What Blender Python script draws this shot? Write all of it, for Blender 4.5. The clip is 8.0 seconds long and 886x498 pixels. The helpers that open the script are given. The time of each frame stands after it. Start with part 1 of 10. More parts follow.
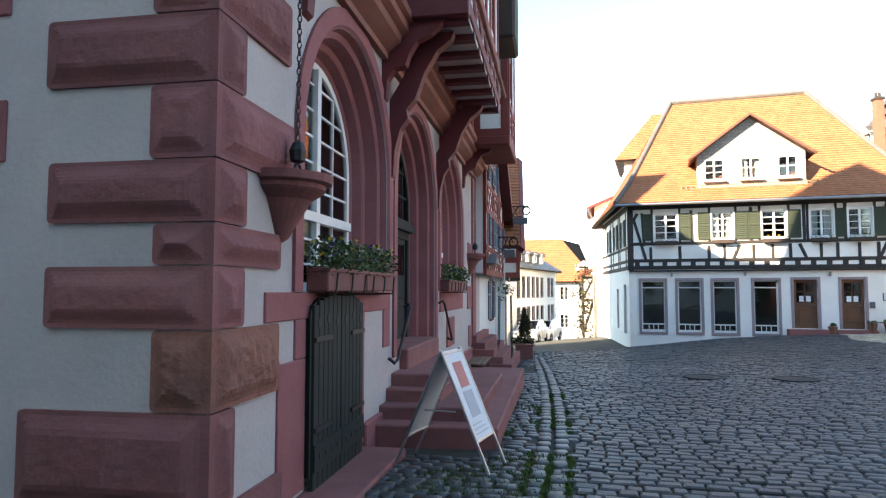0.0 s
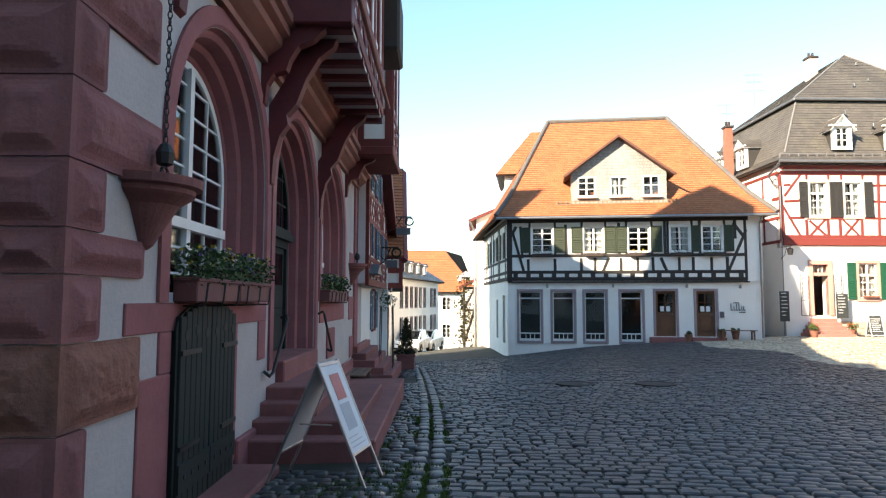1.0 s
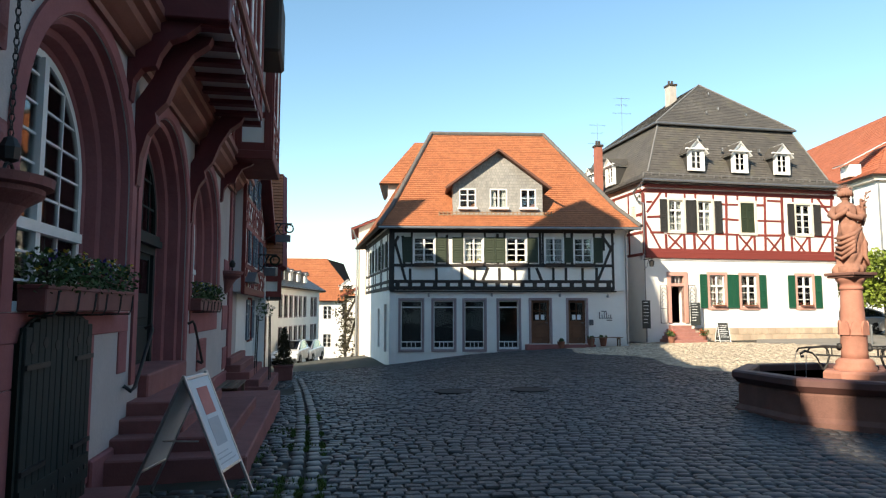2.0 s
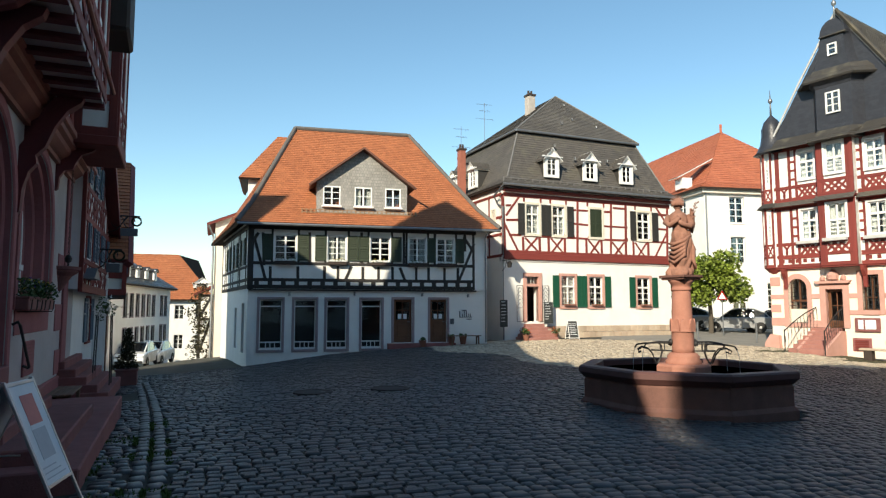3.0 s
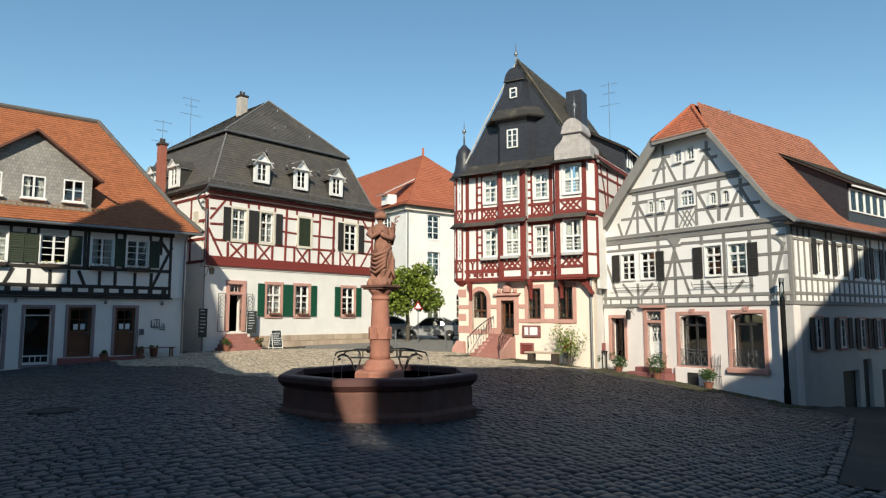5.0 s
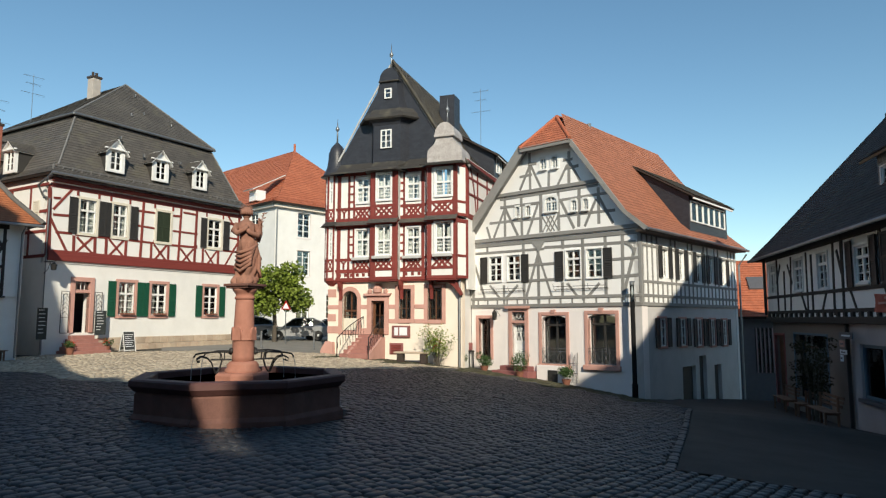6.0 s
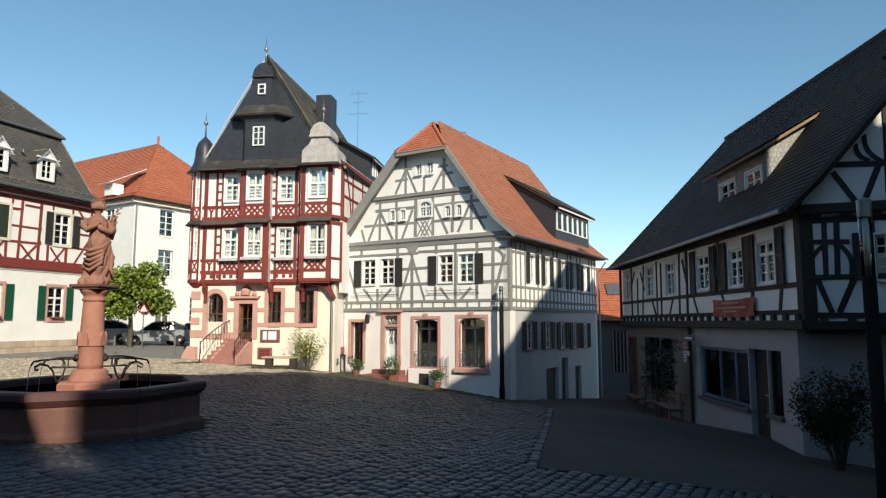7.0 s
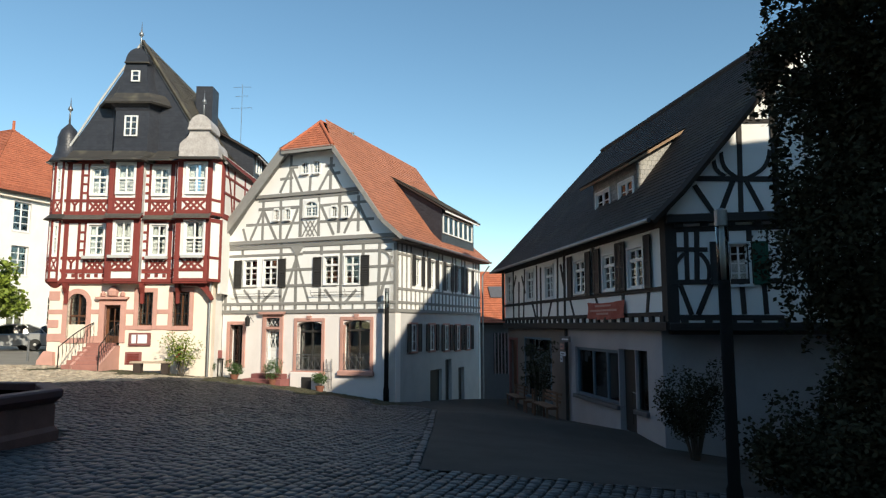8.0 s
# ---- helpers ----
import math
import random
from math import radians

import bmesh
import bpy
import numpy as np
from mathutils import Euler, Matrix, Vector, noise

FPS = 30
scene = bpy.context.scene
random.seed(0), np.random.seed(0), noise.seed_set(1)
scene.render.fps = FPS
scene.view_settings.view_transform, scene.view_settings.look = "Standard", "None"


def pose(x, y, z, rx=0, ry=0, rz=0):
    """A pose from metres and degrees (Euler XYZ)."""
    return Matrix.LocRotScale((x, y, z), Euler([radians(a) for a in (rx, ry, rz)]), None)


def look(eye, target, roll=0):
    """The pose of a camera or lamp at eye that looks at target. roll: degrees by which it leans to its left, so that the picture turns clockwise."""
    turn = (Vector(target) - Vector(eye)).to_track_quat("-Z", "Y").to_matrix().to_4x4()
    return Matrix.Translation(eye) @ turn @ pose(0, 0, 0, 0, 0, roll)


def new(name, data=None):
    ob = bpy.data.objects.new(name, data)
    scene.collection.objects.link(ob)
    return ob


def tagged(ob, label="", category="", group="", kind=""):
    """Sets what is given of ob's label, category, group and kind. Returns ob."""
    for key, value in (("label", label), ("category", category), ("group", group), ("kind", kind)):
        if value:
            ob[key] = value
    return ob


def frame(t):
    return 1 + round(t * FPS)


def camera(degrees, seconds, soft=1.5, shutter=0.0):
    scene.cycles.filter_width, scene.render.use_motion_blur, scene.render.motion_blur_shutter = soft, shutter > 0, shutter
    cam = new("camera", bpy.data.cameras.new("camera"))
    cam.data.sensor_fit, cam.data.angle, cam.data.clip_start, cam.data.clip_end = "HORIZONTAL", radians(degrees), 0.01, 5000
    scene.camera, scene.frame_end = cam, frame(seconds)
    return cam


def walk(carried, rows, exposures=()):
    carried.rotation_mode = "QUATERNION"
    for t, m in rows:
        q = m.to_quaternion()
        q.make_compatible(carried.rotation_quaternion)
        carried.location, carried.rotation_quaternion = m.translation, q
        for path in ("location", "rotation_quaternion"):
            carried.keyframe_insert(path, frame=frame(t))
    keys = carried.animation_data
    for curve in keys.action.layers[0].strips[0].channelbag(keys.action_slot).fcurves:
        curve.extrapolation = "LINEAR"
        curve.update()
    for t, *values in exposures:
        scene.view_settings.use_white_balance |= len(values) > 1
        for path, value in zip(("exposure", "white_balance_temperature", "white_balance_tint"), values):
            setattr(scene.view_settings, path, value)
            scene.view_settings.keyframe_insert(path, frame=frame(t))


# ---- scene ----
# ---- camera: a hand-held pan to the right, with a small drift ----
cam = camera(68.2, 8.0, 1.25)
ROWS = [
    (0, -0.019, -0.008, 1.652, 93.60, 5.86, .03),
    (0.5, 0.001, -0.001, 1.657, 94.03, 0.99, .11),
    (1, 0.029, 0.001, 1.660, 94.49, -4.26, .11),
    (1.5, 0.055, 0.001, 1.659, 95.00, -9.13, .06),
    (3, 0.103, 0.012, 1.656, 95.22, -26.37, 0),
    (3.5, 0.141, 0.028, 1.651, 95.19, -32.36, .01),
    (4, 0.192, 0.050, 1.645, 95.61, -38.82, -.02),
    (4.5, 0.234, 0.064, 1.642, 95.86, -45.39, -.06),
    (6, 0.315, 0.087, 1.632, 96.05, -62.76, -.06),
    (6.5, 0.344, 0.078, 1.634, 95.97, -68.24, -.03),
    (7, 0.376, 0.064, 1.634, 96.36, -73.71, -.03),
    (7.5, 0.418, 0.072, 1.628, 96.37, -78.82, -.06),
    (8.0, 0.436, 0.056, 1.620, 96.57, -83.64, -.11),
]
# the clip's camera darkens its picture as it turns to the sunlit houses
EXPOSURES = [(0.0, 2.55, 7050, 7), (0.5, 2.32, 6950, 6), (1.0, 1.95, 6780, 4), (1.5, 1.52, 6580, 2), (3.0, .66, 6180, -2), (3.5, .52, 6090, -2), (4.5, .34, 6000, -2), (6.0, .18, 5960, -2), (8.0, .42, 6030, -2)]
walk(cam, [(t, pose(x, y, z, tilt, 0, turn) @ Matrix.Rotation(radians(roll), 4, "Z")) for t, x, y, z, tilt, turn, roll in ROWS], EXPOSURES)

# ---- world and sun ----
SUN_AZ, SUN_EL = radians(232), radians(28.5)
world = bpy.data.worlds.new("sky")
scene.world = world
world.use_nodes = True
wn = world.node_tree.nodes
sky = wn.new("ShaderNodeTexSky")
sky.sky_type = "NISHITA"
sky.sun_disc = False
sky.sun_elevation, sky.sun_rotation = SUN_EL, SUN_AZ
sky.air_density, sky.dust_density, sky.ozone_density = 1.0, 0.1, 0.3
wn["Background"].inputs["Strength"].default_value = 0.113
tone = wn.new("ShaderNodeHueSaturation")
tone.inputs["Hue"].default_value, tone.inputs["Saturation"].default_value = 0.496, 1.08
world.node_tree.links.new(sky.outputs["Color"], tone.inputs["Color"])
world.node_tree.links.new(tone.outputs["Color"], wn["Background"].inputs["Color"])
SUN_WAY = Vector((math.sin(SUN_AZ) * math.cos(SUN_EL), math.cos(SUN_AZ) * math.cos(SUN_EL), math.sin(SUN_EL)))
lamp = bpy.data.lights.new("sun", "SUN")
lamp.energy, lamp.angle, lamp.color = 5.0, radians(0.5), (1.0, 0.81, 0.64)
sun = new("sun", lamp)
sun.matrix_world = look(SUN_WAY * 200, (0, 0, 0))

# ---- building blocks ----
def az_pose(x, y, az, z=0.0):
    # a frame at (x, y): local x runs along azimuth az (clockwise from +y), local y lies to its left, z up
    return pose(x, y, z, 0, 0, 90 - az)


def thing(name, m, label, category, group="", kind=""):
    ob = new(name)
    ob.matrix_world = m
    ob.empty_display_size = 0.3
    return tagged(ob, label, category, group, kind)


def mesh_of(name, bm, mat, smooth=False):
    me = bpy.data.meshes.new(name)
    if name.endswith("wall"):
        bmesh.ops.remove_doubles(bm, verts=bm.verts, dist=0.0005)
    bmesh.ops.recalc_face_normals(bm, faces=bm.faces)
    bm.to_mesh(me)
    bm.free()
    for m in (mat if isinstance(mat, (list, tuple)) else [mat]):
        me.materials.append(m)
    if smooth:
        me.polygons.foreach_set("use_smooth", [True] * len(me.polygons))
    return me


def place(name, me, parent, m=None, label=""):
    # parent: an object, or an object and a turn of its own for all that is placed on it
    if isinstance(parent, tuple):
        parent, side = parent
        m = side @ m if m is not None else side
    ob = new(name, me)
    ob.parent = parent
    if m is not None:
        ob.matrix_basis = m
    return tagged(ob, label)


def part(name, bm, mat, parent, label="", m=None, smooth=False):
    return place(name, mesh_of(name, bm, mat, smooth), parent, m, label)


def solid(name, bm, mat, m, label, category, group="", kind="", smooth=False):
    ob = new(name, mesh_of(name, bm, mat, smooth))
    ob.matrix_world = m
    return tagged(ob, label, category, group, kind)


def box(bm, x0, x1, y0, y1, z0, z1, bev=0.0, mi=0):
    v = [bm.verts.new(c) for c in ((x0, y0, z0), (x1, y0, z0), (x1, y1, z0), (x0, y1, z0), (x0, y0, z1), (x1, y0, z1), (x1, y1, z1), (x0, y1, z1))]
    fs = [bm.faces.new([v[i] for i in q]) for q in ((0, 3, 2, 1), (4, 5, 6, 7), (0, 1, 5, 4), (1, 2, 6, 5), (2, 3, 7, 6), (3, 0, 4, 7))]
    for f in fs:
        f.material_index = mi
    if bev:
        r = bmesh.ops.bevel(bm, geom=list({e for f in fs for e in f.edges}), offset=bev, segments=1, affect="EDGES", profile=0.5)
        for f in r["faces"]:
            f.material_index = mi
    return bm


def prism(bm, pts, y0, y1, mi=0):
    # pts in x, z; from y0 to y1
    a = [bm.verts.new((x, y0, z)) for x, z in pts]
    b = [bm.verts.new((x, y1, z)) for x, z in pts]
    n = len(pts)
    fs = [bm.faces.new(a), bm.faces.new(b[::-1])] + [bm.faces.new((a[i], a[(i + 1) % n], b[(i + 1) % n], b[i])) for i in range(n)]
    for f in fs:
        f.material_index = mi
    return bm


def tube(bm, pts, r, n=8, mi=0):
    pts = [Vector(p) for p in pts]
    rings = []
    up = Vector((0, 0, 1))
    for i, p in enumerate(pts):
        d = (pts[min(i + 1, len(pts) - 1)] - pts[max(i - 1, 0)]).normalized()
        a = d.cross(up)
        a = a.normalized() if a.length > 0.05 else d.cross(Vector((0, 1, 0))).normalized()
        b = d.cross(a)
        rr = r[i] if isinstance(r, (list, tuple)) else r
        rings.append([bm.verts.new(p + (a * math.cos(k * math.tau / n) + b * math.sin(k * math.tau / n)) * rr) for k in range(n)])
    for s, q in zip(rings, rings[1:]):
        for k in range(n):
            bm.faces.new((s[k], s[(k + 1) % n], q[(k + 1) % n], q[k])).material_index = mi
    for cap in (rings[0][::-1], rings[-1]):
        bm.faces.new(cap).material_index = mi
    return bm


def lathe(bm, profile, n=24, cx=0.0, cy=0.0, turn=0.0, mi=0, sq=1.0):
    rings = [[bm.verts.new((cx + r * math.cos(turn + k * math.tau / n), cy + sq * r * math.sin(turn + k * math.tau / n), z)) for k in range(n)] for r, z in profile]
    for s, q in zip(rings, rings[1:]):
        for k in range(n):
            bm.faces.new((s[k], s[(k + 1) % n], q[(k + 1) % n], q[k])).material_index = mi
    bm.faces.new(rings[0][::-1]).material_index = mi
    bm.faces.new(rings[-1]).material_index = mi
    return bm


def wall_bm(u0, u1, z0, z1, holes=(), th=0.4, y=0.0, clips=()):
    # a wall from y to y + th with rectangular holes (u0, z0, u1, z1); clips: (point, normal) in x, z, cut off on the normal's side
    bm = bmesh.new()
    us = sorted({u0, u1, *(h[0] for h in holes), *(h[2] for h in holes)})
    zs = sorted({z0, z1, *(h[1] for h in holes), *(h[3] for h in holes)})
    us = [u for u in us if u0 - 1e-6 <= u <= u1 + 1e-6]
    zs = [z for z in zs if z0 - 1e-6 <= z <= z1 + 1e-6]
    vs = {(u, z): bm.verts.new((u, y, z)) for u in us for z in zs}
    for a, b in zip(us, us[1:]):
        for c, d in zip(zs, zs[1:]):
            m, n = (a + b) / 2, (c + d) / 2
            if any(h[0] < m < h[2] and h[1] < n < h[3] for h in holes):
                continue
            bm.faces.new((vs[a, c], vs[b, c], vs[b, d], vs[a, d]))
    for p, nrm in clips:
        bmesh.ops.bisect_plane(bm, geom=bm.verts[:] + bm.edges[:] + bm.faces[:], plane_co=(p[0], y, p[1]), plane_no=(nrm[0], 0, nrm[1]), clear_outer=True)
    for v in [v for v in bm.verts if not v.link_faces]:
        bm.verts.remove(v)
    r = bmesh.ops.extrude_face_region(bm, geom=bm.faces[:], use_keep_orig=True)
    bmesh.ops.translate(bm, verts=[g for g in r["geom"] if isinstance(g, bmesh.types.BMVert)], vec=(0, th, 0))
    return bm


def arch_top(bm, u0, u1, zs, rise, ztop, y0, y1, n=14, mi=0):
    # fills the two corners between an arch (springing at zs, rising by rise) and a lintel at ztop
    c, a = (u0 + u1) / 2, (u1 - u0) / 2
    pts = [(c - a * math.cos(math.pi * k / n), zs + rise * math.sin(math.pi * k / n)) for k in range(n + 1)]
    h = n // 2
    prism(bm, pts[:h + 1] + [(c, ztop), (u0, ztop)], y0, y1, mi)
    prism(bm, pts[h:] + [(u1, ztop), (c, ztop)], y0, y1, mi)
    return bm


def cut2(poly, axis, value, keep_above):
    out = []
    for i, p in enumerate(poly):
        q = poly[(i + 1) % len(poly)]
        a, b = p[axis] - value, q[axis] - value
        if not keep_above:
            a, b = -a, -b
        if a >= 0:
            out.append(p)
        if (a > 0 > b) or (a < 0 < b):
            k = a / (a - b)
            out.append((p[0] + (q[0] - p[0]) * k, p[1] + (q[1] - p[1]) * k))
    return out


def roof_face(bm, uv, pts, course=0.16, lift=0.022, slab=0.14, mi=0, under=1):
    # a flat convex roof face whose first edge is the eave: courses that overlap like tiles, on a slab
    P = [Vector(p) for p in pts]
    o, e = P[0], (P[1] - P[0]).normalized()
    n = e.cross(P[-1] - P[0]).normalized()
    s = n.cross(e)
    flat = [((p - o).dot(e), (p - o).dot(s)) for p in P]
    lo, hi = min(f[1] for f in flat), max(f[1] for f in flat)
    k = lo
    while k < hi - 1e-4:
        strip = cut2(cut2(flat, 1, k, True), 1, min(k + course, hi), False)
        if len(strip) >= 3:
            vs = [bm.verts.new(o + e * a + s * b + n * (lift * (1 - (b - k) / course))) for a, b in strip]
            f = bm.faces.new(vs)
            f.material_index = mi
            for l, (a, b) in zip(f.loops, strip):
                l[uv].uv = (a, b)
            low = sorted([q for q in strip if abs(q[1] - k) < 1e-5])
            if len(low) >= 2:
                a, b = low[0], low[-1]
                f = bm.faces.new([bm.verts.new(o + e * q[0] + s * q[1] + n * h) for q, h in ((a, 0), (b, 0), (b, lift), (a, lift))])
                f.material_index = mi
                for l, (q, h) in zip(f.loops, ((a, 0), (b, 0), (b, 1), (a, 1))):
                    l[uv].uv = (q[0], q[1] + h * 0.01)
        k += course
    top = [bm.verts.new(p - n * 0.025) for p in P]
    low = [bm.verts.new(p - n * slab) for p in P]
    bm.faces.new(low[::-1]).material_index = under
    for i in range(len(P)):
        j = (i + 1) % len(P)
        bm.faces.new((top[i], top[j], low[j], low[i])).material_index = under


def roof(name, parent, faces, mats, course=0.16, lift=0.014, slab=0.14, label=""):
    # each slope is a part of its own
    for f in faces:
        bm = bmesh.new()
        uv = bm.loops.layers.uv.new("uv")
        roof_face(bm, uv, f, course, lift, slab)
        bmesh.ops.remove_doubles(bm, verts=bm.verts, dist=0.0005)
        me = bpy.data.meshes.new(name)
        bm.to_mesh(me)
        bm.free()
        for m in mats:
            me.materials.append(m)
        slope = place(name, me, parent, None, label)
    return slope


CACHE = {}


def beam_mesh(mat):
    key = ("beam", mat.name)
    if key not in CACHE:
        bm = bmesh.new()
        c = 0.09
        sec = [(-.5 + c, -.5), (.5 - c, -.5), (.5, -.5 + c), (.5, .5), (-.5, .5), (-.5, -.5 + c)]
        a = [bm.verts.new((0, y, z)) for z, y in sec]
        b = [bm.verts.new((1, y, z)) for z, y in sec]
        bm.faces.new(a), bm.faces.new(b[::-1])
        for i in range(6):
            bm.faces.new((a[i], b[i], b[(i + 1) % 6], a[(i + 1) % 6]))
        CACHE[key] = mesh_of("beam", bm, mat)
    return CACHE[key]


def beam(parent, x0, z0, x1, z1, w, mat, y=0.0, d=0.09, proud=0.03, name="beam"):
    # a timber in the wall's face from (x0, z0) to (x1, z1), standing proud of the plaster
    L, a = math.hypot(x1 - x0, z1 - z0), math.atan2(z1 - z0, x1 - x0)
    proud += random.uniform(-0.006, 0.006)
    m = Matrix.Translation((x0, y - proud + d / 2, z0)) @ Matrix.Rotation(-a, 4, "Y") @ Matrix.Diagonal((L, d, w, 1))
    return place(name, beam_mesh(mat), parent, m)


def curved(parent, x0, z0, x1, z1, bow, w, mat, y=0.0, proud=0.03, n=7, name="brace"):
    # a bowed timber
    bm = bmesh.new()
    dx, dz = x1 - x0, z1 - z0
    L = math.hypot(dx, dz)
    nx, nz = -dz / L, dx / L
    mid = [(x0 + dx * k / n + nx * bow * math.sin(math.pi * k / n), z0 + dz * k / n + nz * bow * math.sin(math.pi * k / n)) for k in range(n + 1)]
    pts = [(x + nx * w / 2, z + nz * w / 2) for x, z in mid] + [(x - nx * w / 2, z - nz * w / 2) for x, z in mid[::-1]]
    prism(bm, pts, y - proud, y + 0.05)
    return part(name, bm, mat, parent)


def window(parent, u0, z0, u1, z1, frame_mat, cols=2, rows=3, y=0.10, transom=0.0, inside=None, sill=None, bar=0.028, rim=0.055, light_rows=0, name="window"):
    # a casement: rim, middle post, glazing bars, one pane; a cross bar at the height transom (0 to 1)
    w, h = u1 - u0, z1 - z0
    key = ("win", round(w, 2), round(h, 2), cols, rows, transom, frame_mat.name, light_rows, rim)
    if key not in CACHE:
        bm = bmesh.new()
        ring = [[bm.verts.new((x, d, z)) for x, z in ((i, i), (w - i, i), (w - i, h - i), (i, h - i))] for i, d in ((0, 0), (rim, 0), (rim, .07), (0, .07))]
        for p, q in zip(ring, ring[1:] + ring[:1]):
            for i in range(4):
                bm.faces.new((p[i], p[(i + 1) % 4], q[(i + 1) % 4], q[i]))
        CACHE[key] = mesh_of("window", bm, frame_mat)
        bars = []
        if cols > 1:
            bars.append(("mullion", w / 2 - min(.04, w * .045), w / 2 + min(.04, w * .045), -.012, .05, rim, h - rim))
        zt = h
        if transom:
            zt = h * transom
            bars.append(("transom", rim, w - rim, -.02, .06, zt - .045, zt + .045))
        for k in range(1, rows):
            z = rim + (zt - rim) * k / rows
            bars.append(("glazing_bar", rim, w - rim, .012, .045, z - bar / 2, z + bar / 2))
        if cols == 4:
            for f in (.25, .75):
                bars.append(("glazing_bar", w * f - bar / 2, w * f + bar / 2, .013, .044, rim, h - rim))
        if light_rows:
            for k in range(1, light_rows):
                z = zt + (h - rim - zt) * k / light_rows
                bars.append(("glazing_bar", rim, w - rim, .012, .045, z - bar / 2, z + bar / 2))
        CACHE[key + ("bars",)] = [(n, mesh_of(n, box(bmesh.new(), *q), frame_mat)) for n, *q in bars]
        g = box(bmesh.new(), .01, w - .01, .03, .036, .01, h - .01)
        CACHE[key + ("pane",)] = mesh_of("pane", g, GLASS)
    win = place(name, CACHE[key], parent, Matrix.Translation((u0, y, z0)))
    pane = place("pane", CACHE[key + ("pane",)], win)
    pane.visible_shadow = False
    for n, me in CACHE[key + ("bars",)]:
        place(n, me, win)
    if inside is not None:
        k2 = ("in", round(w, 2), round(h, 2), inside.name)
        if k2 not in CACHE:
            bm = bmesh.new()
            n = 14
            for s in (0, 1):
                a, b = (.03, w * .36) if s == 0 else (w * .64, w - .03)
                top = [bm.verts.new((a + (b - a) * i / n, .16 + .025 * math.sin(i * 2.1), h - .03)) for i in range(n + 1)]
                bot = [bm.verts.new((a + (b - a) * i / n, .16 + .035 * math.sin(i * 2.1 + .4), .03)) for i in range(n + 1)]
                for i in range(n):
                    bm.faces.new((bot[i], bot[i + 1], top[i + 1], top[i]))
            CACHE[k2] = mesh_of("curtain", bm, inside, True)
        place("curtain", CACHE[k2], win)
    if sill is not None:
        k3 = ("sill", round(w, 2), sill.name)
        if k3 not in CACHE:
            CACHE[k3] = mesh_of("sill", box(bmesh.new(), -.06, w + .06, -.17, .05, -.08, 0, .012), sill)
        place("sill", CACHE[k3], win)
    return win


def surround(parent, u0, z0, u1, z1, w, mat, y=-0.03, d=0.2, name="surround", bottom=True, extra=0.0):
    # a stone or board frame round an opening
    bm = bmesh.new()
    box(bm, u0 - w, u0, y, y + d, z0 - (w if bottom else 0), z1 + w + extra, .008)
    box(bm, u1, u1 + w, y, y + d, z0 - (w if bottom else 0), z1 + w + extra, .008)
    box(bm, u0, u1, y, y + d, z1, z1 + w + extra, .008)
    if bottom:
        box(bm, u0, u1, y - .03, y + d, z0 - w, z0, .008)
    return part(name, bm, mat, parent)


def shutter(parent, u0, z0, u1, z1, mat, y=-0.06):
    # a framed shutter leaf with sloping slats
    w, h = u1 - u0, z1 - z0
    r = min(.06, w * .2)
    key = ("shutter", round(w, 2), round(h, 2), mat.name)
    if key not in CACHE:
        bm = bmesh.new()
        box(bm, 0, r, 0, .04, 0, h), box(bm, w - r, w, 0, .04, 0, h)
        for z in (0, h * .5 - r / 2, h - r):
            box(bm, r, w - r, 0, .04, z, z + r)
        half = h * .5 - 1.5 * r
        n = max(3, int(half / .07))
        d = half / n
        slat = mesh_of("slat", prism(bmesh.new(), [(.002, 0), (.009, -.006), (.038, d - .004), (.031, d + .002)], -(w - r) + .001, -r - .001), mat)
        slat.transform(Matrix.Rotation(math.pi / 2, 4, "Z"))
        CACHE[key] = mesh_of("shutter", bm, mat), slat, [a + d * k for a in (r, h * .5 + r / 2) for k in range(n)]
    frame_mesh, slat, heights = CACHE[key]
    leaf = place("shutter", frame_mesh, parent, Matrix.Translation((u0, y, z0)) @ Matrix.Rotation(random.uniform(-.04, .0), 4, "Z"))
    for z in heights:
        place("slat", slat, leaf, Matrix.Translation((0, 0, z)))
    return leaf


